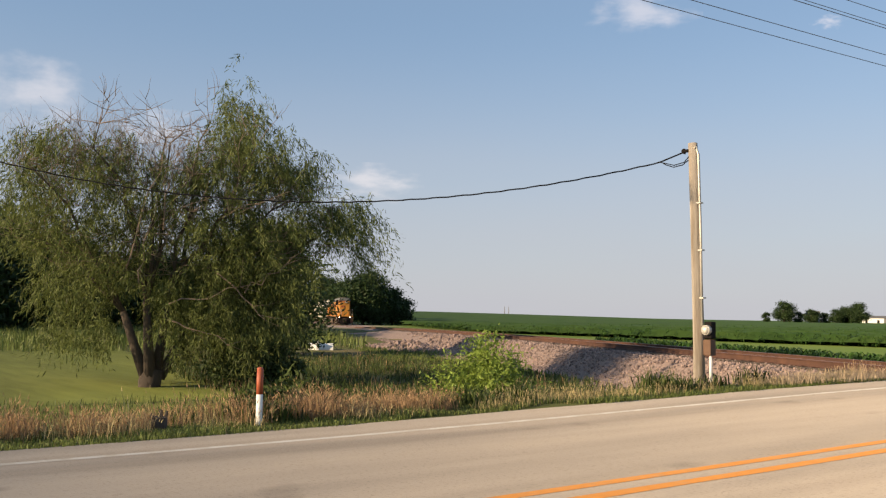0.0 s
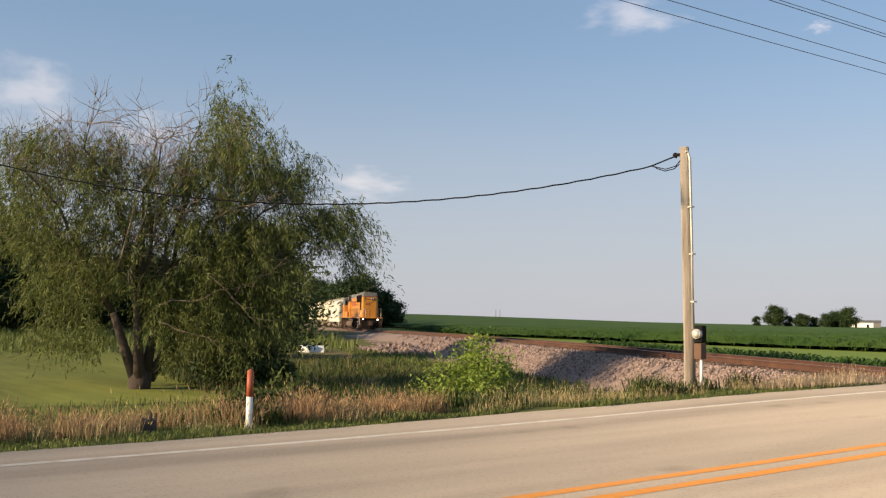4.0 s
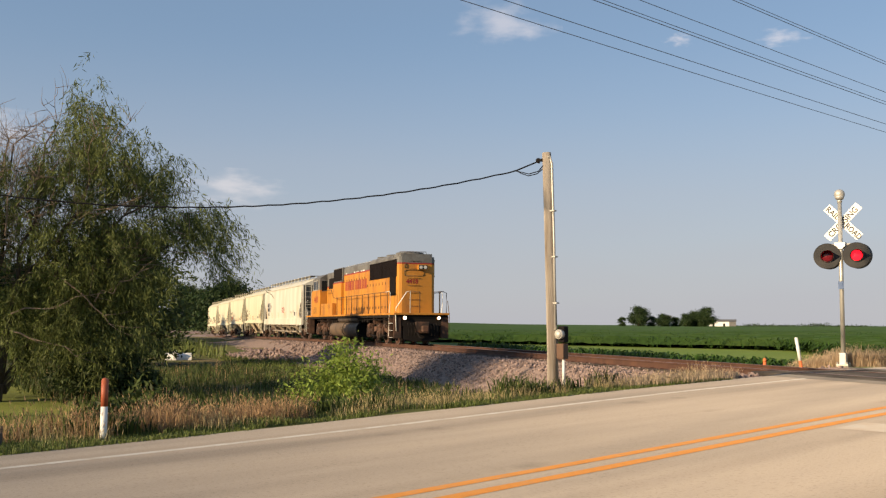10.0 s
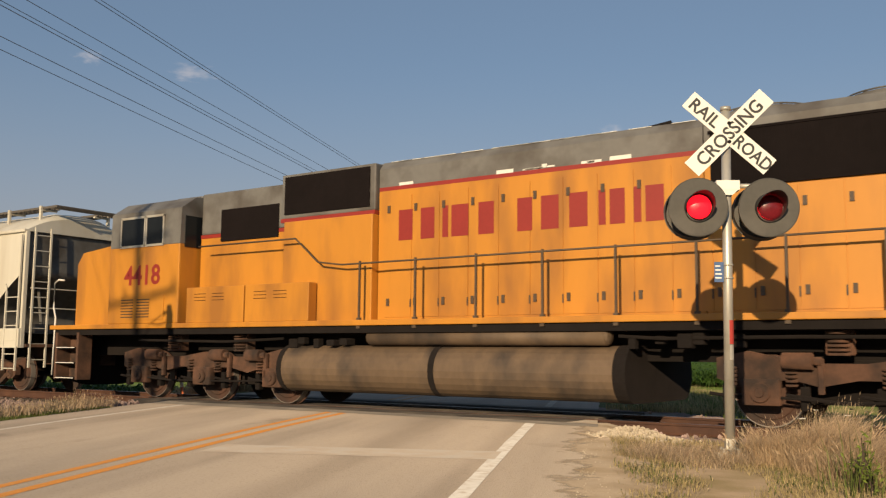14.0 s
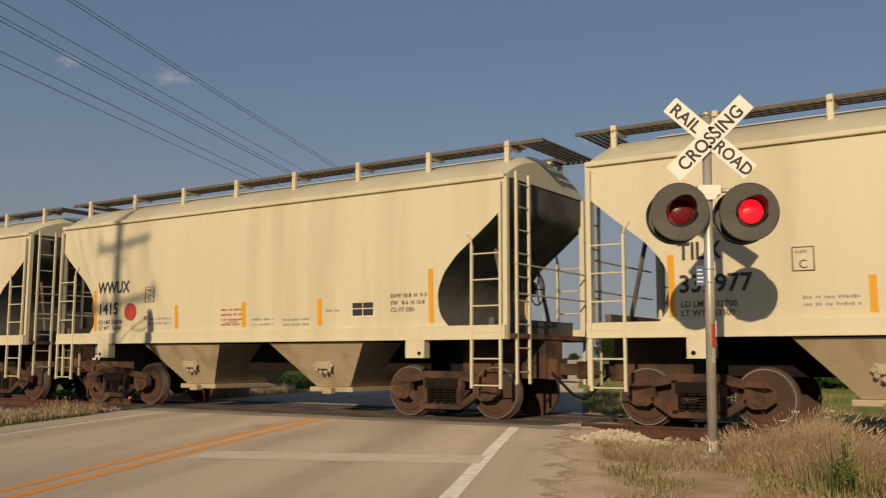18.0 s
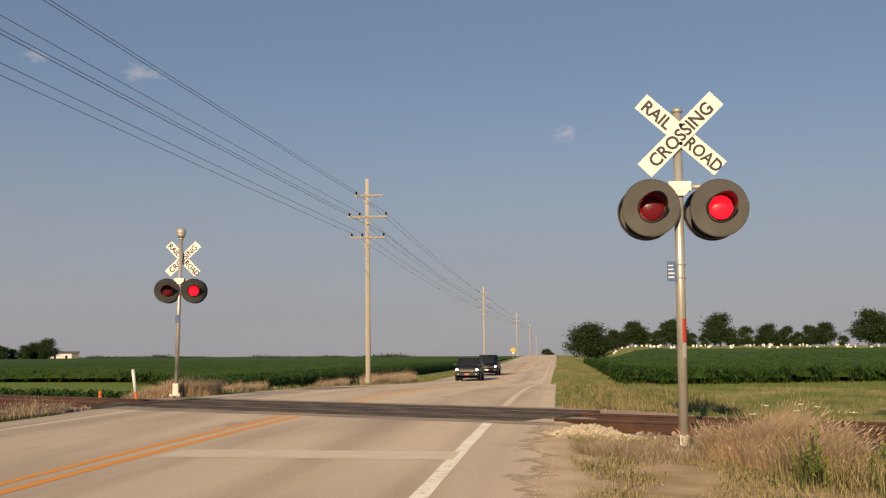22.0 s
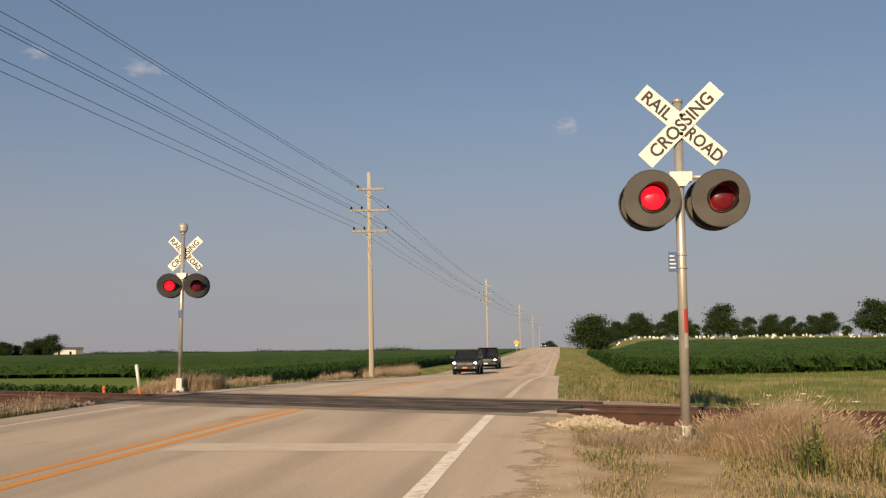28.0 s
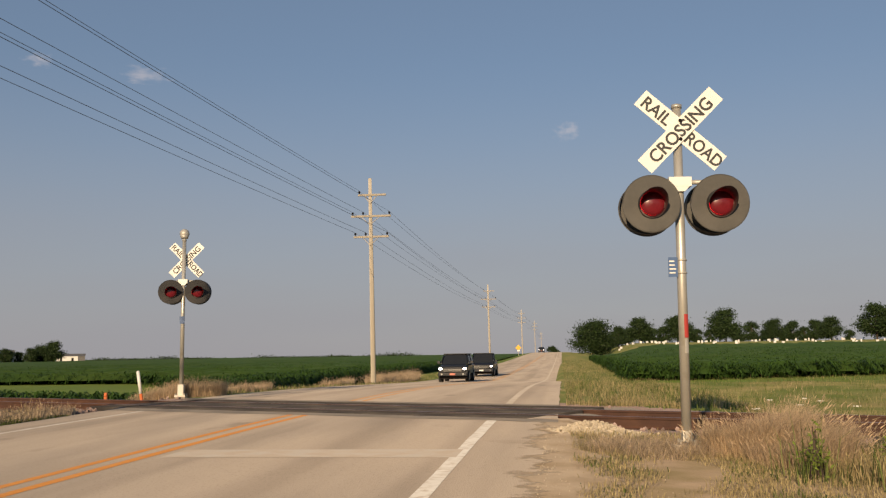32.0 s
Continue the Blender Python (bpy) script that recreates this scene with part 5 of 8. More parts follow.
# pilot, coupler, hoses, ditch lights
for sx in (1, -1):
    bm = B()
    extrude(bm, [(-0.98, 0.95), (-0.95, 0.30), (-0.5, 0.20), (0.5, 0.20), (0.95, 0.30), (0.98, 0.95), (1.40, 1.38), (1.40, 1.50), (-1.40, 1.50), (-1.40, 1.38)], "x", sx * (10.02 if sx > 0 else 11.9), sx * (10.16 if sx > 0 else 12.04))
    # the leading end's shade is part of this plate's dark colour
    lp("pilot_plate", bm, M_UNDER, "black pilot plate")
    ex = 10.2 if sx > 0 else 12.0
    coupler(loco, sx * (ex - 0.05), sx)
    for sg in (-1, 1):
        for k in range(3):
            bm = B()
            y = sg * (0.45 + 0.16 * k)
            tube(bm, [(sx * (ex + 0.06), y, 1.12), (sx * (ex + 0.20), y, 1.0), (sx * (ex + 0.23), y + 0.03, 0.7), (sx * (ex + 0.16), y + 0.06, 0.48)], 0.026, 6)
            lp("air_hose", bm, M_UNDER)
    bm = B()
    box(bm, sx * (ex + 0.03), sx * (ex + 0.2), -0.36, 0.36, 0.62, 1.20, 0.03)
    lp("draft_pocket", bm, M_TRUCK)
for y in (-0.92, 0.92):
    bm = B()
    cyl(bm, (10.12, y, 1.40), (10.28, y, 1.40), 0.085, 0.10, 18)
    dl = lp("ditch_light", bm, M_LOCO, "lit ditch light in a yellow can")
    bm = B()
    cyl(bm, (10.275, y, 1.40), (10.30, y, 1.40), 0.082, 0.06, 18)
    lp("lamp_glass", bm, M_HEAD_ON, "glowing lamp glass", dl)
# fuel tank and air reservoirs
bm = B()
TANK = [(1.06 + 0.40 * math.cos(a), 0.74 + 0.45 * math.sin(a)) for a in np.linspace(math.pi / 2, -math.pi / 2, 13)]
TANK = [(float(a), float(b)) for a, b in TANK] + [(-float(a), float(b)) for a, b in TANK[::-1]]
extrude(bm, TANK, "x", -4.55, 2.62)
tank = lp("fuel_tank", bm, M_TANK, "dusty grey-brown fuel tank", smooth=False)
for xa, xb, m in ((-0.99, -0.87, M_UNDER), (2.45, 2.66, M_UNDER), (-4.6, -4.48, M_UNDER)):
    bm = B()
    extrude(bm, [(a * 1.008, 0.74 + (b - 0.74) * 1.02) for a, b in TANK], "x", xa, xb)
    lp("tank_band", bm, m, "dark grimy band round the tank", tank)
for sg in (-1, 1):
    bm = B()
    cyl(bm, (-2.4, sg * 1.25, 1.34), (2.3, sg * 1.25, 1.34), 0.15, 0.15, 20)
    ball(bm, (2.3, sg * 1.25, 1.34), 0.148, 0.5, 1, 1)
    ball(bm, (-2.4, sg * 1.25, 1.34), 0.148, 0.5, 1, 1)
    lp("air_reservoir", bm, M_TANK, "long cylindrical air reservoir")
    bm = B()
    for i in range(26):
        x = -4.4 + i * 0.34 + rnd(-0.1, 0.1)
        if -2.7 < x < 2.5:
            continue
        box(bm, x, x + rnd(0.1, 0.3), sg * rnd(1.05, 1.2), sg * rnd(1.25, 1.4), rnd(1.12, 1.22), rnd(1.28, 1.42), 0.02)
    tube(bm, [(2.5, sg * 1.30, 1.34), (3.2, sg * 1.32, 1.30), (5.2, sg * 1.32, 1.32), (8.6, sg * 1.30, 1.30)], 0.03, 6)
    tube(bm, [(-9.0, sg * 1.30, 1.30), (-6.2, sg * 1.30, 1.26), (-4.6, sg * 1.28, 1.32)], 0.03, 6)
    lp("piping", bm, M_UNDER)


def loco_truck(x):
    t = new("truck")
    t.parent = loco
    t.location = (x, 0, 0)
    t.empty_display_size = 0.1
    for dx in (-2.1, 0, 2.1):
        wheelset(loco, x + dx, 0.525)
    for sg in (-1, 1):
        bm = B()
        up = [(-2.75, 1.02), (-2.3, 1.12), (-1.5, 0.95), (-0.7, 0.95), (0, 1.05), (0.7, 0.95), (1.5, 0.95), (2.3, 1.12), (2.75, 1.02), (2.75, 0.72), (2.45, 0.60), (1.7, 0.72), (1.3, 0.62), (0.8, 0.72), (-0.8, 0.72), (-1.3, 0.62), (-1.7, 0.72), (-2.45, 0.60), (-2.75, 0.72)]
        extrude(bm, up, "y", sg * 1.02, sg * 1.20)
        part("side_frame", bm, M_TRUCK, t, "dusty brown cast truck frame")
        for dx in (-2.1, 0, 2.1):
            bm = B()
            box(bm, dx - 0.27, dx + 0.27, sg * 1.12, sg * 1.30, 0.34, 0.72, 0.04)
            cyl(bm, (dx, sg * 1.28, 0.525), (dx, sg * 1.36, 0.525), 0.15, 0.13, 18)
            cyl(bm, (dx, sg * 1.36, 0.525), (dx, sg * 1.38, 0.525), 0.07, 0.06, 12)
            part("journal_box", bm, M_TRUCK, t)
            for d2 in (-0.42, 0.42):
                bm = B()
                for z in np.linspace(0.62, 0.86, 5):
                    cyl(bm, (dx + d2, sg * 1.2, float(z)), (dx + d2, sg * 1.2, float(z) + 0.03), 0.085, seg=10)
                part("coil_spring", bm, M_TRUCK, t)
        for dx in (-1.55, 0.55, 1.62):
            bm = B()
            cyl(bm, (dx - 0.22, sg * 1.30, 0.98), (dx + 0.18, sg * 1.30, 0.98), 0.12, 0.12, 16)
            cyl(bm, (dx + 0.18, sg * 1.30, 0.98), (dx + 0.30, sg * 1.30, 0.98), 0.06, 0.06, 10)
            box(bm, dx + 0.24, dx + 0.32, sg * 1.22, sg * 1.30, 0.52, 1.02, 0.015)
            part("brake_cylinder", bm, M_TRUCK, t)
        bm = B()
        for dx in (-2.62, -1.52, -0.52, 0.55, 1.58, 2.6):
            box(bm, dx - 0.06, dx + 0.06, sg * 1.05, sg * 1.18, 0.28, 0.62, 0.02)
            cyl(bm, (dx - 0.25, sg * 1.18, 0.50), (dx + 0.25, sg * 1.18, 0.44), 0.025, seg=6)
        tube(bm, [(-2.6, sg * 1.24, 0.50), (-1.0, sg * 1.25, 0.42), (1.0, sg * 1.25, 0.44), (2.6, sg * 1.24, 0.50)], 0.022, 6)
        part("brake_rigging", bm, M_UNDER, t)
        for dx in (-1.05, 1.05):
            bm = B()
            box(bm, dx - 0.18, dx + 0.18, sg * 0.9, sg * 1.16, 1.06, 1.42, 0.03)
            for z in np.linspace(1.06, 1.36, 6):
                cyl(bm, (dx, sg * 1.16, float(z)), (dx, sg * 1.16, float(z) + 0.035), 0.15, seg=12)
            part("bolster_pad", bm, M_TRUCK, t)
    bm = B()
    box(bm, -2.5, 2.5, -0.6, 0.6, 0.35, 1.0, 0.05)
    part("motor_case", bm, M_UNDER, t)


loco_truck(6.76)
loco_truck(-7.14)
# wear: pale scuffs along the hood's shoulder
bm = B()
for i in range(26):
    x = rnd(-2.3, 3.6)
    box(bm, x, x + rnd(0.05, 0.4), -HW - 0.004, -HW + 0.001, 4.2 + rnd(0, 0.03), 4.2 + rnd(0.04, 0.10)) if i % 3 == 0 else box(bm, x, x + rnd(0.3, 0.8), -HW + 0.1, -HW + 0.16, 4.715, 4.724)
lp("paint_scuffs", bm, M_RAILWHITE, "pale flaked paint patches")
stretch = Matrix.Translation((-0.05, 0, 0)) @ Matrix.Diagonal((1.022, 1, 1, 1))
for ob in loco.children_recursive:          # the superstructure's true length between the couplers
    if ob.type == "MESH" and not ob.parent.name.startswith(("truck", "wheelset")):
        ob.data.transform(stretch)
moving.append((loco, U0["locomotive"]))
# ---- crossing signals ----
flashes = []
BEATS = [11.945 + 1.1875 * k for k in range(-11, 17)]                # from the one lamp to the other, and back 0.59 s later
BEATS = sorted(t for b in BEATS for t in (b, b + 0.59) if 0.3 < t < 30.7)
# the turn takes a tenth of a second: keep it clear of the whole seconds
TURNS = [t if abs(t - round(t)) > 0.06 else round(t) + (0.065 if t > round(t) else -0.065) for t in BEATS]
FIRST_LEFT = False      # which lamp glows at the start


def crossing_signal(name, x, y, z, turn, lean, label, bell, far):
    """A post with a crossbuck, a pair of hooded red lamps, a small plate and a base. turn: the way that it faces; far: seen from its back."""
    sig = thing(name, label, "crossing signal", "crossing signals", Matrix.Translation((x, y, z)) @ pose(0, 0, 0, 0, lean, turn))
    bm = B()
    up = 0.14 if far else 0.0          # the far post stands taller
    top = 4.30 if far else 3.93
    cyl(bm, (0, 0, 0.30 if far else 0.12), (0, 0, top), 0.056, 0.053, 20)
    cyl(bm, (0, 0, top - 0.01), (0, 0, top + 0.035), 0.062, 0.062, 20)
    part("post", bm, M_ALU, sig, "bright aluminium post")
    bm = B()
    w = 0.15 if far else 0.10
    box(bm, -w, w, -w, w, 0.0 if far else -0.06, 0.05 if far else 0.0, 0.01)
    box(bm, -w * 0.57, w * 0.57, -w * 0.57, w * 0.57, 0.0, 0.34 if far else 0.16, 0.02)
    for a in (-w * 0.8, w * 0.8):
        for b in (-w * 0.8, w * 0.8):
            cyl(bm, (a, b, 0.04 if far else -0.01), (a, b, 0.10 if far else 0.05), 0.022, seg=6)
    part("base", bm, M_GALV if far else M_ALU, sig, "cast base with four bolts")
    bm = B()
    box(bm, -0.16, 0.16, -0.16, 0.16, -0.5, -0.01, 0.02)
    part("footing", bm, M_LIME, sig, "concrete footing")
    # crossbuck: faces -y
    half_b = 0.585 if far else 0.61
    for ang, words, zz in ((-45.5 if far else -41.7, ("RAIL", "ROAD"), 0.0), (45.5, ("CROSSING",), 0.018)):
        bm = B()
        box(bm, -half_b, half_b, -0.004, 0.004, -0.112, 0.112, 0.0)
        bl = part("crossbuck_blade", bm, M_SIGNWHITE, sig, "white reflective blade")
        bl.matrix_basis = Matrix.Translation((0.05, 0.10 - zz, 3.77) if far else (0.02, -0.075 - zz, 3.64)) @ Matrix.Rotation(radians(-ang), 4, "Y")
        if len(words) == 1:
            lettering("CROSSING", 0.215, M_INK, bl, Matrix.Translation((0, -0.006, -0.075)) @ pose(0, 0, 0, 90), "lettering", "CROSSING in black", bold=0.004, align="CENTER", squeeze=0.96)
        else:
            lettering("RAIL", 0.205, M_INK, bl, Matrix.Translation((-0.36, -0.006, -0.072)) @ pose(0, 0, 0, 90), "lettering", "RAIL in black", bold=0.004, align="CENTER", squeeze=0.98)
            lettering("ROAD", 0.205, M_INK, bl, Matrix.Translation((0.36, -0.006, -0.072)) @ pose(0, 0, 0, 90), "lettering", "ROAD in black", bold=0.004, align="CENTER", squeeze=0.88)
    for z in (3.53 + up, 3.75 + up):
        bm = B()
        cyl(bm, (0.02, 0.05 if far else -0.105, z), (0.02, 0.09 if far else -0.07, z), 0.022, seg=8)
        part("bolt", bm, M_UNDER, sig)
    # junction box and cross arm
    bm = B()
    extrude(bm, [(-0.13, 2.97 + up), (0.13, 2.97 + up), (0.13, 3.08 + up), (-0.13, 3.08 + up)], "y", -0.10, 0.09)
    extrude(bm, [(-0.11, 2.97 + up), (0.11, 2.97 + up), (0.05, 2.91 + up), (-0.05, 2.91 + up)], "y", -0.095, 0.085)
    part("junction_box", bm, M_SIGNWHITE, sig, "white junction box")
    for sg in (-1, 1):
        bm = B()
        cyl(bm, (sg * 0.12, 0, 3.03 + up), (sg * 0.40, 0, 3.03 + up), 0.028, seg=10)
        cyl(bm, (sg * 0.40, 0, 3.06 + up), (sg * 0.40, 0, 2.82 + up), 0.035, seg=10)
        part("cross_arm", bm, M_GALV, sig)
    for side_i, sg in enumerate((-1, 1)):
        faces = (-1, 1)
        for fd in faces:
            lamp = new("signal_lamp")
            lamp.parent = sig
            lamp.empty_display_size = 0.1
            lamp.matrix_basis = Matrix.Translation((0.040 + sg * (0.365 if far else 0.392), 0.09 * fd if far else (-0.10 if fd < 0 else 0.16), 2.73 + (0.14 if far else 0.027))) @ pose(0, 0, 0, 4, 0, (16 if far else 0) if fd < 0 else 176)
            bm = B()
            cyl(bm, (0, -0.085, 0), (0, -0.070, 0), 0.328, seg=40)
            cyl(bm, (0, -0.080, 0), (0, 0.03, 0), 0.328, 0.322, 40, caps=False)
            # turned-back rim
            for k in range(40):
                a, b = k * math.pi / 20, (k + 1) * math.pi / 20
                cyl(bm, (0.326 * math.cos(a), -0.075, 0.326 * math.sin(a)), (0.326 * math.cos(b), -0.075, 0.326 * math.sin(b)), 0.012, seg=5)
            part("background_disc", bm, M_BLACK if far else M_DISC, lamp, "round weathered black background disc")
            bm = B()
            cyl(bm, (0, -0.070, 0), (0, 0.075, 0), 0.16, 0.12, 24)
            part("housing", bm, M_BLACK, lamp)
            bm = B()
            n = 36
            for k in range(n):          # the hood: a tube cut away below
                a0, a1 = k * 2 * math.pi / n, (k + 1) * 2 * math.pi / n
                def depth(a):
                    return 0.03 + 0.34 * (0.5 + 0.5 * math.sin(a)) ** 1.6
                r = 0.160
                q = [(r * math.cos(a0), -0.085, r * math.sin(a0)), (r * math.cos(a1), -0.085, r * math.sin(a1)), (r * 1.03 * math.cos(a1), -0.085 - depth(a1), r * 1.03 * math.sin(a1)), (r * 1.03 * math.cos(a0), -0.085 - depth(a0), r * 1.03 * math.sin(a0))]
                o = [(c[0] * 0.97, c[1], c[2] * 0.97) for c in q]
                vs = [bm.verts.new(c) for c in q + o]
                bm.faces.new(vs[:4]), bm.faces.new(vs[4:][::-1]), bm.faces.new((vs[3], vs[2], vs[6], vs[7]))
            bmesh.ops.recalc_face_normals(bm, faces=bm.faces)
            bmesh.ops.remove_doubles(bm, verts=bm.verts, dist=0.0005)
            part("hood", bm, M_BLACK, lamp)
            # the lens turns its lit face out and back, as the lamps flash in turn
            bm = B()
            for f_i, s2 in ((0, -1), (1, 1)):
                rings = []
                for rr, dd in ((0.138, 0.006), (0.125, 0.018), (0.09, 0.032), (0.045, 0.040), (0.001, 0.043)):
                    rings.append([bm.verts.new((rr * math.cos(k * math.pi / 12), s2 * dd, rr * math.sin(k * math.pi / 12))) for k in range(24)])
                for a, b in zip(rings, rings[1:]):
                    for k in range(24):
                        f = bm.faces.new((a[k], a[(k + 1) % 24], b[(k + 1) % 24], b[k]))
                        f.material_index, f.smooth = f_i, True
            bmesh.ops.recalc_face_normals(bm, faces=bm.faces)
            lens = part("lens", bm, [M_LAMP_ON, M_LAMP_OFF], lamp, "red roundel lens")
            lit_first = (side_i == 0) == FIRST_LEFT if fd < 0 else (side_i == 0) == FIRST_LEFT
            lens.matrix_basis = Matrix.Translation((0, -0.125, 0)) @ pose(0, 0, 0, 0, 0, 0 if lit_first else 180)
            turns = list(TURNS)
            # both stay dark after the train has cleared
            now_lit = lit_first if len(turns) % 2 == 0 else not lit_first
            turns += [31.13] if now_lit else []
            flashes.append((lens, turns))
    # small blue notice and reflector
    bm = B()
    box(bm, -0.16, -0.055, -0.06, -0.05, 1.91, 2.14) if not far else box(bm, -0.07, 0.07, -0.075, -0.065, 2.0, 2.2)
    nb = part("notice_plate", bm, M_BLUE, sig, "small blue notice plate")
    bm = B()
    for k in range(4):
        if not far:
            box(bm, -0.15, -0.066 - rnd(0, 0.03), -0.064, -0.060, 1.95 + k * 0.045, 1.965 + k * 0.045)
    if not far:
        part("notice_bars", bm, M_SIGNWHITE, nb, "lines too small to read")
        bm = B()
        for z in (1.95, 2.10):
            cyl(bm, (0, 0, z), (0, 0, z + 0.02), 0.064, seg=20)
        part("strap", bm, M_GALV, sig)
        bm = B()
        cyl(bm, (0, 0, 1.21), (0, 0, 1.48), 0.0578, 0.0578, 28, caps=False)
        for f in list(bm.faces):
            c = f.calc_center_median()
            if c.y > -0.03 or c.x < 0.0:
                bm.faces.remove(f)
        part("reflector_strip", bm, M_REDMARK, sig, "faded red reflector strip")
        bm = B()
        cyl(bm, (0, 0, 1.03), (0, 0, 1.20), 0.0578, 0.0578, 20, caps=False)
        for f in list(bm.faces):
            c = f.calc_center_median()
            if c.y > -0.03 or c.x < 0.0:
                bm.faces.remove(f)
        part("reflector_strip", bm, M_GALV, sig, "worn remains of a pale strip")
    if bell:
        bm = B()
        cyl(bm, (0, 0, 4.28), (0, 0, 4.38), 0.05, seg=12)
        ball(bm, (0, 0, 4.50), 0.135, 1, 1, 1.0, 3)
        cyl(bm, (0, 0, 4.36), (0, 0, 4.46), 0.09, 0.13, 20)
        part("bell", bm, M_GALV, sig, "grey warning bell on top")
    return sig


crossing_signal("crossing_signal", 1.425, 11.1, 0.0, 4, 0.62, "aluminium crossing signal post with crossbuck and paired red lamps", False, False)
crossing_signal("crossing_signal", -10.33, 24.7, 0.0, 8, 0.3, "crossing signal with bell, crossbuck and lamps beside dry grass", True, True)


# ---- wires and poles ----
def sagging(a, b, sag, n=24):
    a, b = Vector(a), Vector(b)
    return [a.lerp(b, k / n) - Vector((0, 0, sag * 4 * (k / n) * (1 - k / n))) for k in range(n + 1)]


service = thing("service_pole", "short weathered wooden service pole with a meter box", "utility pole", at=pose(-10.41, 12.76, 0.0, 0, 0, 0))
bm = B()
tube(bm, [(0.03, 0, -0.6), (0.02, 0, 0.6), (-0.03, 0, 2.4), (-0.09, 0, 4.05)], 0.104, 16, 0.078)
part("pole", bm, M_WOODPOLE, service, "split grey-brown timber pole")
bm = B()
tube(bm, [(0.12, -0.08, 0.95), (0.085, -0.06, 2.5), (0.03, -0.04, 3.85), (-0.01, -0.06, 3.98), (-0.02, -0.10, 3.95)], 0.022, 8)
for z in (1.4, 2.2, 3.0):
    box(bm, 0.02 - z * 0.03 + 0.05, 0.20 - z * 0.03, -0.10, -0.02, z, z + 0.025)
part("conduit", bm, M_GALV, service, "grey conduit up the pole").location = (-0.01, 0.05, 0)
bm = B()
box(bm, 0.09, 0.24, -0.17, -0.03, 0.46, 0.72, 0.01)
part("fuse_box", bm, M_RUSTBOX, service, "rust-brown switch box").location = (0.02, 0.16, 0)
bm = B()
box(bm, 0.10, 0.24, -0.15, -0.02, 0.74, 1.02, 0.02)
part("meter_base", bm, M_UNDER, service).location = (0.02, 0.16, 0)
bm = B()
cyl(bm, (0.17, -0.15, 0.88), (0.17, -0.22, 0.88), 0.085, 0.08, 20)
ball(bm, (0.17, -0.22, 0.88), 0.075, 1, 0.6, 1)
part("meter_dial", bm, M_GALV, service, "round glass electric meter").location = (0.02, 0.16, 0)
bm = B()
cyl(bm, (0.19, -0.10, 0.0), (0.19, -0.10, 0.46), 0.025, seg=10)
part("riser_pipe", bm, M_POSTWHITE, service, "white riser pipe into the ground").location = (0.02, 0.16, 0)
bm = B()
tube(bm, [(-0.12, -0.05, 3.92), (-0.22, -0.05, 3.93), (-0.24, -0.05, 3.88)], 0.03, 8)
ball(bm, (-0.24, -0.05, 3.93), 0.045)
part("insulator", bm, M_UNDER, service)
# the service cable runs off over the lawn
drop = thing("service_cable", "black twisted service cable slung from the wooden pole", "cable")
bm = B()
a, b = Vector((-11.1, 12.65, 3.79)), Vector((-24.35, -3.98, 7.78))
pts = [Vector((-10.68, 12.70, 3.90))] + sagging(a, b, 2.33, 160)
tube(bm, [p + Vector((0, 0, 0.006 * math.sin(i * 1.9))) for i, p in enumerate(pts)], 0.0135, 6)
part("main_cable", bm, M_WIRE, drop)
bm = B()
tube(bm, [(-10.50, 12.72, 3.80), (-10.66, 12.69, 3.69), (-10.84, 12.67, 3.67), (-11.0, 12.66, 3.73), (-11.1, 12.65, 3.79)], 0.009, 6)
tube(bm, [(-10.46, 12.70, 3.88), (-10.62, 12.68, 3.73), (-10.82, 12.66, 3.70), (-11.02, 12.65, 3.76), (-11.14, 12.62, 3.79)], 0.009, 6)
part("drip_loop", bm, M_WIRE, drop)

yard = thing("yard_pole", "plain wooden pole that carries the service cable", "utility pole", at=pose(-24.40, -4.05, -1.15))
bm = B()
tube(bm, [(0, 0, -0.5), (0, 0, 5), (0, 0, 9.2)], 0.15, 12, 0.10)
part("pole", bm, M_WOODPOLE, yard)


def line_pole(x, y, base, top):
    p = thing("utility_pole", "tall grey wooden power pole with three crossarms", "utility pole", "power line poles", pose(x, y, base))
    h = top - base
    bm = B()
    tube(bm, [(0.15, 0, -1), (0.06, 0, h * 0.5), (-0.02, 0, h)], 0.17, 12, 0.10)
    part("pole", bm, M_GREYPOLE, p, "pale weathered timber pole")
    ins = []
    for dz, x0, x1 in ((-1.06, -0.75, 1.0), (-2.38, -1.19, 1.30), (-3.66, -1.03, 1.16)):
        bm = B()
        box(bm, x0, x1, -0.16, -0.05, h + dz - 0.06, h + dz + 0.06, 0.01)
        part("crossarm", bm, M_GREYPOLE, p)
        bm = B()
        for sg, xx in ((-1, x0), (1, x1)):
            cyl(bm, (xx * 0.45, -0.12, h + dz - 0.04), (0, -0.12, h + dz - 0.55), 0.02, seg=6)
        part("brace", bm, M_GREYPOLE, p)
        for xx in ((x0 + 0.08,) if dz > -2 else (x0 + 0.1, x0 + 0.75, x1 - 0.1)):
            bm = B()
            cyl(bm, (xx, -0.10, h + dz + 0.06), (xx, -0.10, h + dz + 0.16), 0.03, seg=8)
            cyl(bm, (xx, -0.10, h + dz + 0.14), (xx, -0.10, h + dz + 0.26), 0.07, 0.05, 10)
            part("insulator", bm, M_UNDER, p, "dark glass insulator")
            ins.append((x + xx, y - 0.10, top + dz + 0.27))
    return ins


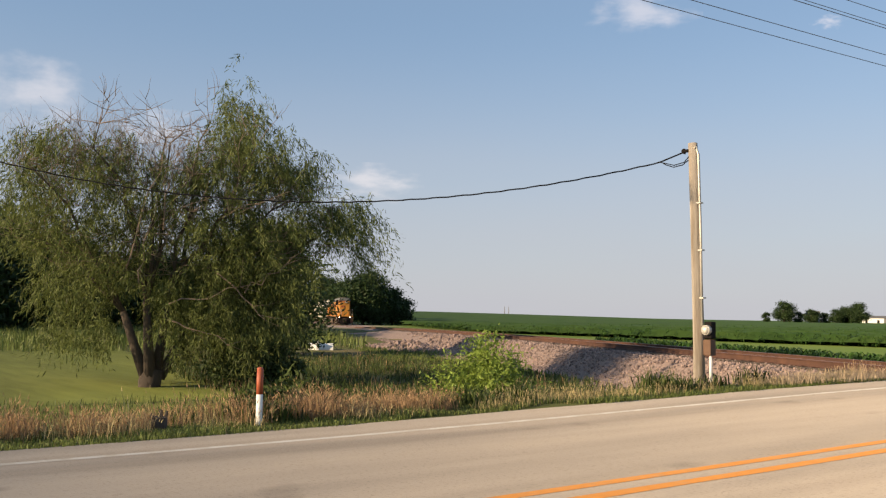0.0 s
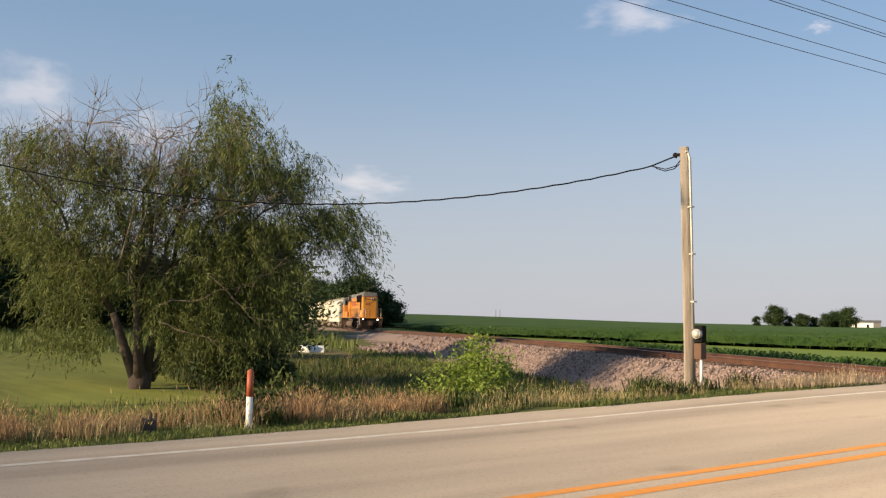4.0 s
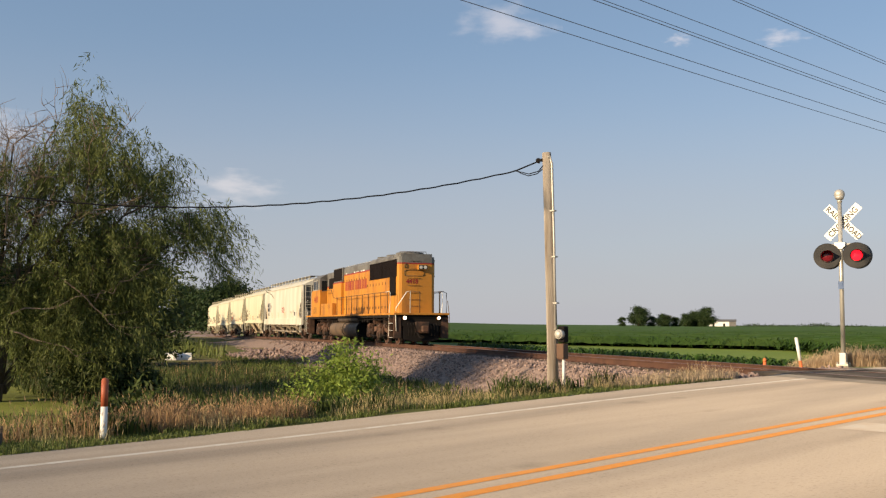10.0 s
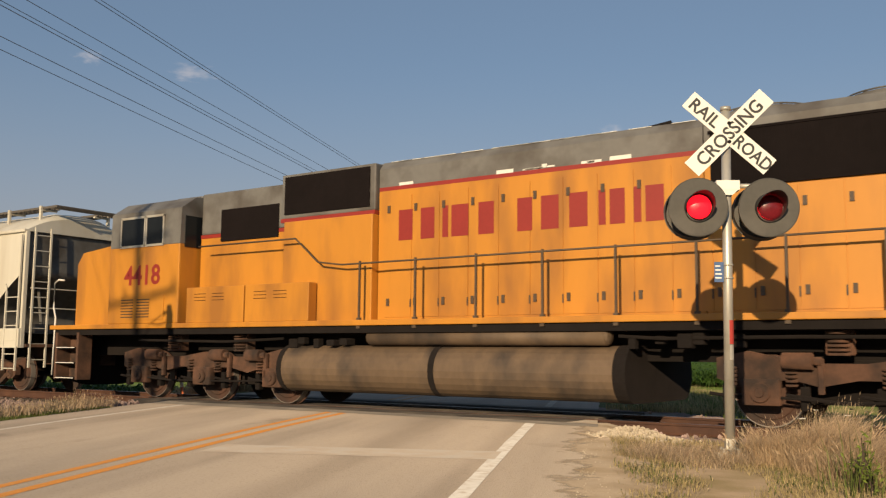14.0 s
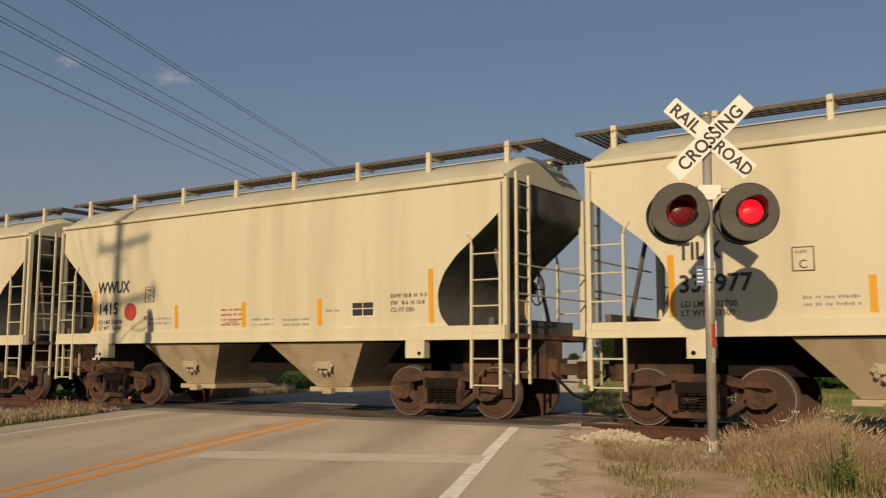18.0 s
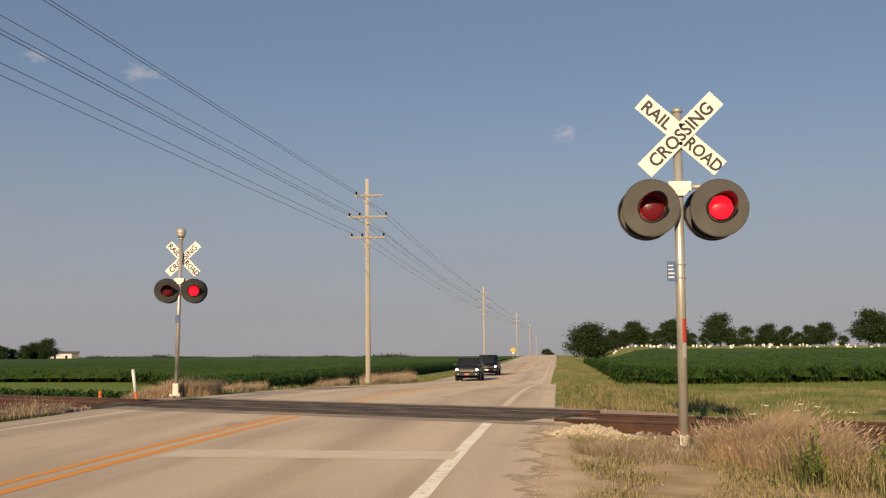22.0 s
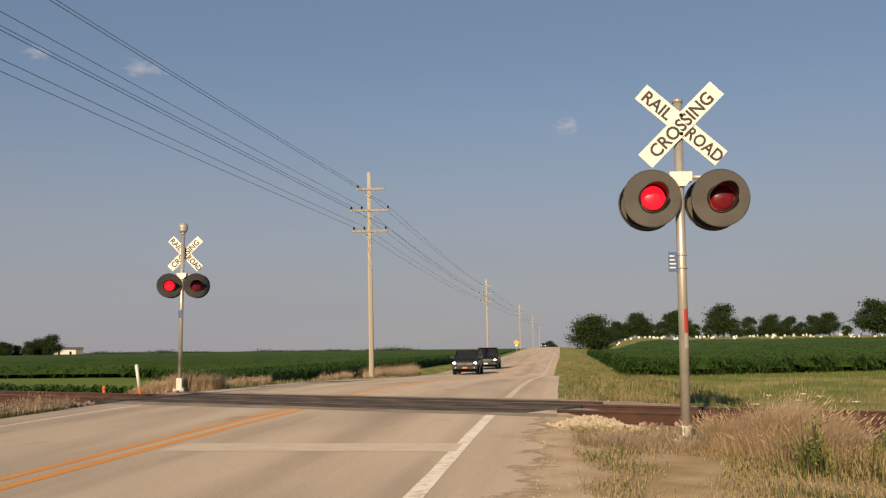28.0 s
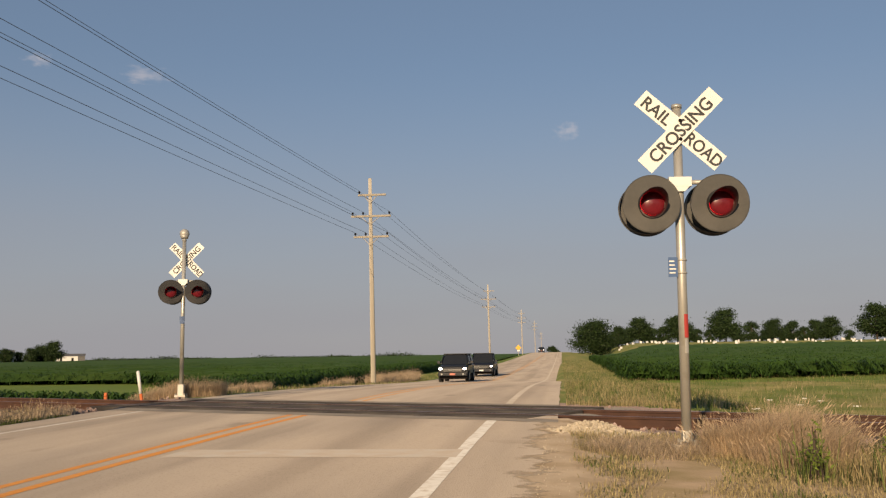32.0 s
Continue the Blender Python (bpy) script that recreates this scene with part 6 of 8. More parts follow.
POLES = [(-14.5, -3.6, -0.8, 11.7), (-11.45, 56.0, -0.9, 11.95), (-11.6, 151, -0.5, 12.2), (-11.2, 268, 0.6, 13.4), (-11.1, 395, 0.8, 14.4), (-11.1, 520, -2.0, 12.6)]
tips = [line_pole(*p) for p in POLES]
tips.insert(0, [(q[0] - 1.2, q[1] - 95, q[2]) for q in tips[0]])
for k in range(len(tips[0])):
    w = thing("power_line", "thin dark overhead power line between poles", "cable", "power lines")
    for a, b in zip(tips, tips[1:]):
        bm = B()
        tube(bm, sagging(a[k], b[k], 0.45 if a is not tips[1] else 0.12, 12), 0.009, 6)
        part("span", bm, M_LINE, w)
# ---- ties, ballast stones, crossing panels ----
def mesh_of(bm, name, material):
    me = bpy.data.meshes.new(name)
    bm.normal_update()
    bm.to_mesh(me)
    bm.free()
    me.materials.append(material)
    return me


def place(name, me, parent, m):
    ob = new(name, me)
    ob.parent = parent
    ob.matrix_basis = m
    return ob


def in_road(x, y=0, pad=0.0):
    return EDGE_L - pad < x < EDGE_R + pad


tie_me = mesh_of(box(B(), -0.115, 0.115, -1.3, 1.3, -0.18, 0.0, 0.008), "tie", M_TIE)
plate_me = mesh_of(box(box(B(), -0.10, 0.10, 0.58, 0.93, 0.0, 0.02), -0.10, 0.10, -0.93, -0.58, 0.0, 0.02), "tie_plate", M_RUST)
s = -26.0
while s < 96:
    x, y = on_track(s)
    if not in_road(x, pad=0.9):
        m = pose(x, y, rail_z(s) - 0.185 + rnd(-0.012, 0.006), 0, rnd(-0.5, 0.5), -math.degrees(TH) + rnd(-1.2, 1.2))
        tie = place("tie", tie_me, track, m)
        if -20 < s < 30:
            place("tie_plate", plate_me, tie, Matrix.Identity(4))
    s += 0.53

# crossing surface: dark panels between and beside the rails, in lengths
panels = thing("crossing_panels", "dark worn rubber and timber panels between the rails", "crossing panels", kind="structure")
s_lo, s_hi = track_coords(EDGE_R + 0.2, cross_y(EDGE_R, 0))[0], track_coords(EDGE_L - 0.3, cross_y(EDGE_L, 0))[0]
n = 5
for k in range(n):
    a, b = s_lo + (s_hi - s_lo) * k / n, s_lo + (s_hi - s_lo) * (k + 1) / n
    for l0, l1 in ((-1.62, -0.83), (-0.64, 0.64), (0.83, 1.62)):
        bm = B()
        box(bm, -(b - a) / 2 + 0.008, (b - a) / 2 - 0.008, -(l1 - l0) / 2, (l1 - l0) / 2, -0.12, 0.012, 0.01)
        for q in np.linspace(-(l1 - l0) / 2 + 0.12, (l1 - l0) / 2 - 0.12, 4):
            box(bm, -(b - a) / 2 + 0.05, (b - a) / 2 - 0.05, float(q) - 0.012, float(q) + 0.012, 0.010, 0.018)
        o = part("panel", bm, M_RUBBER_X, panels)
        x, y = on_track((a + b) / 2, (l0 + l1) / 2)
        o.matrix_basis = pose(x, y, RAIL - 0.016 + rnd(-0.003, 0.003), 0, 0, -math.degrees(TH))
# sloped asphalt fillets at the panels' edges
for sg in (-1, 1):
    bm = B()
    row = []
    for x in np.linspace(EDGE_L, EDGE_R, 16):
        y0, y1 = cross_y(float(x), sg * 1.63), cross_y(float(x), sg * (2.15 + 0.12 * noise.noise(Vector((float(x), sg, 0)))))
        row.append((bm.verts.new((float(x), y0, RAIL - 0.008)), bm.verts.new((float(x), y1, road_z(y1, float(x)) + 0.004))))
    for a, b in zip(row, row[1:]):
        bm.faces.new((a[0], b[0], b[1], a[1]) if sg > 0 else (a[1], b[1], b[0], a[0]))
    o = part("asphalt_fillet", bm, M_ASPHALT, panels, "patched asphalt beside the panels")
# end ramps of crushed asphalt on the right shoulder
bm = B()
row = []
for l in np.linspace(-2.4, 2.4, 13):
    for s in np.linspace(s_lo - 1.5, s_lo + 0.2, 5):
        x, y = on_track(float(s), float(l))
        e = smooth(-1.5, -0.2, float(s) - s_lo)
        row.append(bm.verts.new((x, y, RAIL - 0.05 - 0.30 * (1 - e) - 0.03 * abs(noise.noise(Vector((x * 2, y * 2, 0)))) - (0.04 if 0.6 < abs(l) < 0.9 else 0))))
for i in range(12):
    for j in range(4):
        bm.faces.new((row[i * 5 + j], row[i * 5 + j + 1], row[(i + 1) * 5 + j + 1], row[(i + 1) * 5 + j]))
part("shoulder_ramp", bm, M_ASPHALT, panels, "broken asphalt ramp at the shoulder")


# ballast: loose stones over the bank, joined
def stones(name, places, sizes, material, label, seed):
    rs = random.Random(seed)
    base = []
    for k in range(5):
        bm = bmesh.new()
        bmesh.ops.create_icosphere(bm, subdivisions=1, radius=1.0)
        for v in bm.verts:
            v.co *= rs.uniform(0.62, 1.15)
        base.append(([tuple(v.co) for v in bm.verts], [tuple(v.index for v in f.verts) for f in bm.faces]))
        bm.free()
    V, F = [], []
    for (x, y, z), r in zip(places, sizes):
        vs, fs = base[rs.randrange(5)]
        m = Euler((rs.uniform(0, 6), rs.uniform(0, 6), rs.uniform(0, 6))).to_matrix()
        n0 = len(V)
        sx, sy, sz = rs.uniform(0.8, 1.3), rs.uniform(0.7, 1.1), rs.uniform(0.6, 0.9)
        V += [tuple(Vector((x, y, z)) + m @ Vector((a * r * sx, b * r * sy, c * r * sz))) for a, b, c in vs]
        F += [tuple(n0 + i for i in f) for f in fs]
    o = raw(name, V, F, material)
    return tagged(o, label, "stones", kind="stuff")


rs = random.Random(11)
pl, sz = [], []
for _ in range(21000):
    s = rs.uniform(-16, 62) if rs.random() < 0.75 else rs.uniform(4, 34)
    l = rs.choice((1, 1, 1, 1, 1, -1)) * (1.0 + 4.3 * rs.random() ** 0.8) if rs.random() < 0.86 else rs.uniform(-1, 1)
    x, y = on_track(s, l)
    if in_road(x, pad=0.7 if x > -5 else 0.15) or (l < -2.6) or (x > EDGE_R and l > 2.6):
        continue
    pl.append((x, y, ground_z(x, y) + rs.uniform(-0.01, 0.03)))
    sz.append(rs.uniform(0.030, 0.062) * (1.25 if s > 25 else 1))
stones("ballast", pl, sz, M_BALLAST, "loose pinkish-grey crushed stone ballast on the bank", 3)
# a heap of larger broken rock near the culvert
pl, sz = [], []
cx, cy = on_track(44.5, 5.2)
for _ in range(900):
    a, b = rs.gauss(0, 2.6), rs.gauss(0, 1.1)
    x, y = cx - a * TC - b * TS, cy + a * TS - b * TC
    pl.append((x, y, ground_z(x, y) + 0.05 + 0.5 * math.exp(-(a / 3) ** 2 - (b / 1.2) ** 2) * rs.random()))
    sz.append(rs.uniform(0.09, 0.20))
stones("rock_heap", pl, sz, M_BALLAST, "heap of grey broken rock on the bank", 5)
pl, sz = [], []
for _ in range(1100):
    a, b = rs.gauss(0, 0.27), rs.gauss(0, 0.2)
    x, y = 0.42 + a, 12.75 + b - 0.2 * a
    pl.append((x, y, ground_z(x, y) + 0.16 * math.exp(-(a / 0.4) ** 2 - (b / 0.25) ** 2) * rs.uniform(0.5, 1)))
    sz.append(rs.uniform(0.015, 0.035))
stones("gravel_heap", pl, sz, M_LIME, "small heap of pale limestone gravel beside the rails", 6)
pl, sz = [], []
for _ in range(600):
    x, y = -0.2 + 1.1 * rs.random() ** 1.6, rs.uniform(4.5, 13.5)
    pl.append((x, y, (road_z(y) if x < EDGE_R + 0.12 else ground_z(x, y)) + 0.002))
    sz.append(rs.uniform(0.003, 0.010))
stones("shoulder_gravel", pl, sz, M_LIME, "loose pale gravel along the road's crumbling edge", 8)
# culvert end: pale metal pipe mouth
cul = thing("culvert", "pale metal culvert end below the track bank", "culvert", at=pose(-51.0, 27.9, -1.35, 0, 0, -30))
bm = B()
n = 20
for k in range(n):
    a, b = k * 2 * math.pi / n, (k + 1) * 2 * math.pi / n
    for r0, r1 in ((0.42, 0.40),):
        q = [(r0 * math.cos(a), -0.6, r0 * math.sin(a)), (r0 * math.cos(b), -0.6, r0 * math.sin(b)), (r0 * math.cos(b), 0.9, r0 * math.sin(b)), (r0 * math.cos(a), 0.9, r0 * math.sin(a))]
        bm.faces.new([bm.verts.new((c[0], c[1], c[2] + 0.2)) for c in q])
box(bm, -0.66, 0.66, -0.15, 0.05, -0.25, 0.72, 0.03)
part("headwall", bm, M_POSTWHITE, cul, "whitened headwall")

# ---- small markers ----
def marker(name, x, y, h, r, lower, upper, split, label, tilt=0, cap=True):
    z = ground_z(x, y)
    o = thing(name, label, "marker post", at=pose(x, y, z, 0, tilt, 0))
    bm = B()
    cyl(bm, (0, 0, -0.2), (0, 0, split), r, r, 14)
    part("lower_post", bm, lower, o)
    bm = B()
    cyl(bm, (0, 0, split), (0, 0, h - r * 0.6), r * 1.04, r * 1.04, 14)
    ball(bm, (0, 0, h - r * 0.6), r * 1.03, 1, 1, 0.7)
    part("upper_post", bm, upper, o)
    return o


marker("marker_post", -10.0, 4.62, 0.66, 0.036, M_POSTWHITE, M_REDBROWN, 0.36, "white marker post with a faded red top in the verge")
marker("marker_post", -11.45, 24.75, 1.03, 0.043, M_ORANGE, M_POSTWHITE, 0.40, "leaning white and orange marker post beside the field", -9)
marker("marker_post", -12.0, 23.7, 0.40, 0.045, M_ORANGE, M_ORANGE, 0.3, "short orange marker stub beside the track")
stump = thing("tree_stump", "dark old stump in the verge grass", "stump", at=pose(-10.2, 3.55, ground_z(-10.2, 3.55)))
bm = B()
cyl(bm, (0, 0, -0.1), (0.02, 0.01, 0.16), 0.10, 0.075, 10)
for k in range(5):
    a = k * 1.3
    cyl(bm, (0.06 * math.cos(a), 0.06 * math.sin(a), 0.05), (0.085 * math.cos(a), 0.085 * math.sin(a), rnd(0.16, 0.24)), 0.03, 0.012, 6)
part("wood", bm, M_BARK, stump)
# ---- plants ----
def blades(name, pts, material, label, h, w, lean, seed, heads=None, bend=0.5, category="grass", fan=None):
    """Blades of grass: bent tapering strips, joined; heads: a seed head for each of that share."""
    rs = random.Random(seed)
    V, F = [], []
    for x, y, z in pts:
        hh, a, le = rs.uniform(*h) * (0.55 + 0.9 * (0.5 + noise.noise(Vector((x * 1.3, y * 1.3, seed))))), rs.uniform(0, 6.283), rs.uniform(*lean)
        ww = rs.uniform(*w)
        ca, sa = math.cos(a), math.sin(a)
        ph = a + rs.uniform(0.6, 2.5)
        if fan:                                    # the stems of one clump spread from its middle
            ph = math.atan2(y - fan[1], x - fan[0]) + rs.gauss(0, 1.0)
        dx, dy = math.cos(ph) * le * hh, math.sin(ph) * le * hh
        n = len(V)
        m = 0.55
        V += [(x - ca * ww, y - sa * ww, z - 0.03), (x + ca * ww, y + sa * ww, z - 0.03), (x + ca * ww * 0.8 + dx * 0.3, y + sa * ww * 0.8 + dy * 0.3, z + hh * m), (x - ca * ww * 0.8 + dx * 0.3, y - sa * ww * 0.8 + dy * 0.3, z + hh * m), (x + dx, y + dy, z + hh * (1 - bend * le))]
        F += [(n, n + 1, n + 2, n + 3), (n + 3, n + 2, n + 4)]
        if heads and rs.random() < heads:
            tx, ty, tz = x + dx * 0.9, y + dy * 0.9, z + hh * (1 - bend * le) * 0.96
            n = len(V)
            s1 = rs.uniform(0.002, 0.0045) * (1 + w[1] * 20)
            L = rs.uniform(0.03, 0.07)
            V += [(tx - s1 * ca, ty - s1 * sa, tz), (tx + s1 * sa, ty - s1 * ca, tz + L * 0.3), (tx + s1 * ca, ty + s1 * sa, tz + L * 0.1), (tx + dx * 0.12, ty + dy * 0.12, tz + L)]
            F += [(n, n + 1, n + 3), (n + 1, n + 2, n + 3), (n + 2, n, n + 3)]
    o = raw(name, V, F, material)
    return tagged(o, label, category, kind="stuff")


def scatter(seed, n, fn):
    rs = random.Random(seed)
    out = []
    while len(out) < n:
        p = fn(rs)
        if p:
            out.append((p[0], p[1], ground_z(p[0], p[1])))
    return out


def verge_left(d0, d1, y0, y1):
    def fn(rs):
        y = y0 + (y1 - y0) * rs.random()
        x = EDGE_L - d0 - (d1 - d0) * rs.random() ** 1.3
        l = track_coords(x, y)[1]
        if l < 3.4 or noise.noise(Vector((x * 0.5, y * 0.5, 7))) < -0.35:
            return None
        return x, y
    return fn


def clumpy(fn, k, level):
    """Keeps the places where a slow pattern is high, so that the growth stands in clumps."""
    def g(rs):
        p = fn(rs)
        return p if p and noise.noise(Vector((p[0] * 0.9, p[1] * 0.9, k))) > level else None
    return g


blades("short_verge_grass", scatter(1, 26000, verge_left(-0.05, 1.3, -2, 17)), M_GRASS, "green grass along the road's edge", (0.03, 0.11), (0.003, 0.007), (0.3, 1.2), 1)
blades("dry_verge_grass", scatter(2, 6500, clumpy(verge_left(0.35, 2.4, -2, 17.5), 64, -0.05)), M_GRASS_DRY, "tall dry straw-coloured grass on the verge", (0.10, 0.28), (0.0015, 0.0035), (0.15, 0.95), 2, 0.4)
blades("reddish_grass", scatter(3, 17000, clumpy(verge_left(0.7, 4.6, -2, 7.5), 65, -0.12)), M_GRASS_RED, "reddish seeding grass before the lawn", (0.16, 0.42), (0.0018, 0.004), (0.15, 0.85), 3, 0.6)
blades("ditch_grass", scatter(4, 12000, verge_left(2.0, 13, 2.5, 17)), M_WEED, "rank green grass in the ditch", (0.08, 0.26), (0.004, 0.009), (0.1, 0.9), 4)
blades("ditch_dry_grass", scatter(5, 3200, verge_left(1.6, 8, 3, 14)), M_GRASS_DRY, "dead brown grass stems in the ditch", (0.2, 0.45), (0.003, 0.007), (0.1, 0.6), 5, 0.4)


def ditch(rs):
    x, y = rs.uniform(-42, -16), rs.uniform(9, 26)
    l = track_coords(x, y)[1]
    return (x, y) if l > 4.2 and y > 9.0 + 0.2 * (-17 - x) else None


blades("rank_ditch_grass", scatter(45, 15000, clumpy(ditch, 61, -0.3)), M_WEED, "rank dark grass in the shaded ditch", (0.12, 0.42), (0.008, 0.018), (0.2, 1.0), 45)
blades("dead_ditch_grass", scatter(46, 1300, clumpy(ditch, 62, 0.0)), M_GRASS_RED, "brown dead stems in the ditch", (0.2, 0.5), (0.003, 0.006), (0.1, 0.6), 46, 0.4)
blades("verge_weeds", scatter(47, 7000, clumpy(verge_left(0.8, 5.5, 2.5, 15), 63, 0.0)), M_WEED, "dark leafy green weeds in clumps on the verge", (0.14, 0.40), (0.006, 0.015), (0.2, 1.0), 47)


def bank_foot(rs):
    s, l = rs.uniform(12, 46), rs.uniform(4.6, 9)
    x, y = on_track(s, l)
    return (x, y) if x < EDGE_L - 2.5 and noise.noise(Vector((x * 0.35, y * 0.35, 17))) > -0.12 else None


blades("bank_foot_grass", scatter(6, 6000, bank_foot), M_GRASS, "green grass at the foot of the bank", (0.12, 0.35), (0.008, 0.018), (0.1, 0.8), 6)


def tan_clump(cx, cy, rx, ry):
    def fn(rs):
        a, r = rs.uniform(0, 6.283), math.sqrt(rs.random())
        return cx + rx * r * math.cos(a), cy + ry * r * math.sin(a)
    return fn


blades("tan_grass_clump", scatter(7, 2600, tan_clump(-9.95, 16.0, 0.65, 2.2)), M_GRASS_TAN, "pale tan grass clump between road and track", (0.08, 0.26), (0.003, 0.005), (0.1, 0.9), 7, 0.4)
blades("tan_grass_clump", scatter(8, 11000, tan_clump(-10.75, 25.6, 1.35, 0.7)), M_GRASS_TAN, "pale tan grass round the signal's foot", (0.16, 0.58), (0.003, 0.006), (0.1, 0.9), 8, 0.6)
for seed, cx, cy, rx, ry, n, hi in ((51, -10.75, 31.0, 0.8, 2.0, 4500, 0.34), (52, -10.9, 45.0, 0.7, 2.2, 3500, 0.44), (53, -11.6, 65.0, 1.2, 8.5, 9000, 0.8)):
    blades("tan_grass_clump", scatter(seed, n, tan_clump(cx, cy, rx, ry)), M_GRASS_TAN, "tan seeding grass along the edge of the corn", (hi * 0.35, hi), (0.004, 0.008), (0.1, 0.9), seed, 0.6)
blades("tan_grass_clump", scatter(9, 17000, tan_clump(2.14, 10.72, 0.55, 0.6)), M_GRASS_TAN, "dense tan seeding grass beside the signal post", (0.22, 0.60), (0.0009, 0.0019), (0.1, 1.0), 9, 0.10, fan=(1.98, 10.95))
blades("tan_grass_clump", scatter(42, 9000, tan_clump(2.4, 9.9, 0.5, 0.55)), M_GRASS_TAN, "tan seeding grass sprawling down the bank", (0.18, 0.46), (0.0009, 0.0019), (0.2, 1.1), 42, 0.10, fan=(2.2, 10.2))
blades("tan_grass_clump", scatter(10, 5000, tan_clump(3.5, 9.5, 1.2, 1.4)), M_GRASS_DRY, "dry grass spreading over the near bank", (0.10, 0.34), (0.002, 0.004), (0.1, 1.0), 10, 0.15)


def on_path(x, y):
    """The bare dirt path that is worn past the signal's foot."""
    return (x - 1.12 - 0.10 * (y - 9.2) - 0.12 * math.sin(y * 2.3)) ** 2 / 0.10 + (y - 8.8) ** 2 / 4.5 < random.uniform(0.35, 1.5)


def right_near(rs):
    x, y = rs.uniform(0.12, 5.5), rs.uniform(4.5, 12.5)
    l = track_coords(x, y)[1]
    edge = 0.25 * (1 - min(x / 0.8, 1))
    if l < 2.5 or noise.noise(Vector((x * 1.6, y * 1.6, 21))) < -0.32 + edge * 2.4 + rs.gauss(0, 0.16) or on_path(x, y):
        return None
    return x, y


def right_green(rs):
    p = right_near(rs)
    return p if p and noise.noise(Vector((p[0] * 1.3, p[1] * 1.3, 33))) > 0.25 * rs.random() - 0.05 else None


blades("near_green_grass", scatter(11, 6500, right_green), M_GRASS, "green weeds and grass on the near shoulder", (0.02, 0.10), (0.002, 0.006), (0.2, 1.2), 11)
blades("near_dry_grass", scatter(12, 32000, right_near), M_GRASS_DRY, "trampled dry grass on the near shoulder", (0.02, 0.10), (0.0018, 0.004), (0.5, 1.7), 12, 0.2)
blades("fallen_straw", scatter(43, 1500, tan_clump(1.0, 10.7, 0.75, 0.8)), M_GRASS_TAN, "flattened pale straw round the signal's foot", (0.10, 0.3), (0.0015, 0.003), (1.2, 2.6), 43, 0.0, bend=0.35)


def right_tall(rs):
    x, y = rs.uniform(2.6, 6.0), rs.uniform(7.0, 11.5)
    return (x, y) if track_coords(x, y)[1] > 2.6 and noise.noise(Vector((x * 0.8, y * 0.8, 51))) > 0.0 else None


blades("tall_weeds", scatter(13, 800, right_tall), M_GRASS, "tall green weeds by the track", (0.12, 0.45), (0.004, 0.009), (0.1, 0.8), 13)
blades("tall_weeds", scatter(44, 60, tan_clump(2.2, 8.75, 0.34, 0.4)), M_GRASS, "upright clump of tall green weeds on the shoulder", (0.15, 0.62), (0.003, 0.006), (0.1, 0.8), 44, fan=(2.15, 8.75))


def right_verge_far(rs):
    y = 19 + 150 * rs.random() ** 2.0
    d = rs.random()
    x = EDGE_R + 0.15 + (3.5 + 0.03 * y) * d
    return (x, y) if track_coords(x, y)[1] < -2.2 else None


blades("far_verge_grass", scatter(14, 16000, clumpy(right_verge_far, 73, -0.05)), M_GRASS_DRY, "dry grass verge beyond the crossing", (0.08, 0.28), (0.002, 0.005), (0.3, 1.3), 14)
blades("far_verge_green", scatter(15, 14000, clumpy(right_verge_far, 74, -0.1)), M_GRASS, "green grass along the far road edge", (0.06, 0.26), (0.003, 0.007), (0.2, 1.1), 15)


def right_meadow(rs):
    x, y = rs.uniform(2.2, 45), rs.uniform(14, 62)
    l = track_coords(x, y)[1]
    return (x, y) if l < -2.4 and x > 2.2 + 0.014 * y and y < 53 + 0.4 * max(0, x - 8) else None


blades("meadow_grass", scatter(16, 9500, clumpy(right_meadow, 71, 0.05)), M_GRASS_DRY, "rough tan and green meadow strip before the corn", (0.10, 0.34), (0.002, 0.005), (0.3, 1.2), 16)
blades("meadow_green", scatter(17, 30000, clumpy(right_meadow, 72, -0.22)), M_GRASS, "green grass in the meadow strip", (0.08, 0.30), (0.003, 0.008), (0.3, 1.2), 17)


def left_far_verge(rs):
    y = 26 + 110 * rs.random() ** 1.8
    x = EDGE_L - 0.3 - 3.2 * rs.random()
    return (x, y)


blades("left_far_verge", scatter(18, 7000, left_far_verge), M_GRASS_DRY, "dry verge grass before the corn", (0.06, 0.22), (0.004, 0.010), (0.2, 1.0), 18)
blades("left_far_verge_green", scatter(19, 4000, left_far_verge), M_GRASS, "green verge before the corn", (0.05, 0.2), (0.006, 0.02), (0.1, 0.8), 19)


def track_far_side(rs):
    s, l = rs.uniform(-24, 70), -rs.uniform(2.6, 5.0)
    x, y = on_track(s, l)
    return (x, y) if not in_road(x, pad=1.2) else None


blades("far_track_weeds", scatter(20, 5000, track_far_side), M_GRASS, "weeds behind the rails", (0.06, 0.22), (0.006, 0.014), (0.1, 0.8), 20)


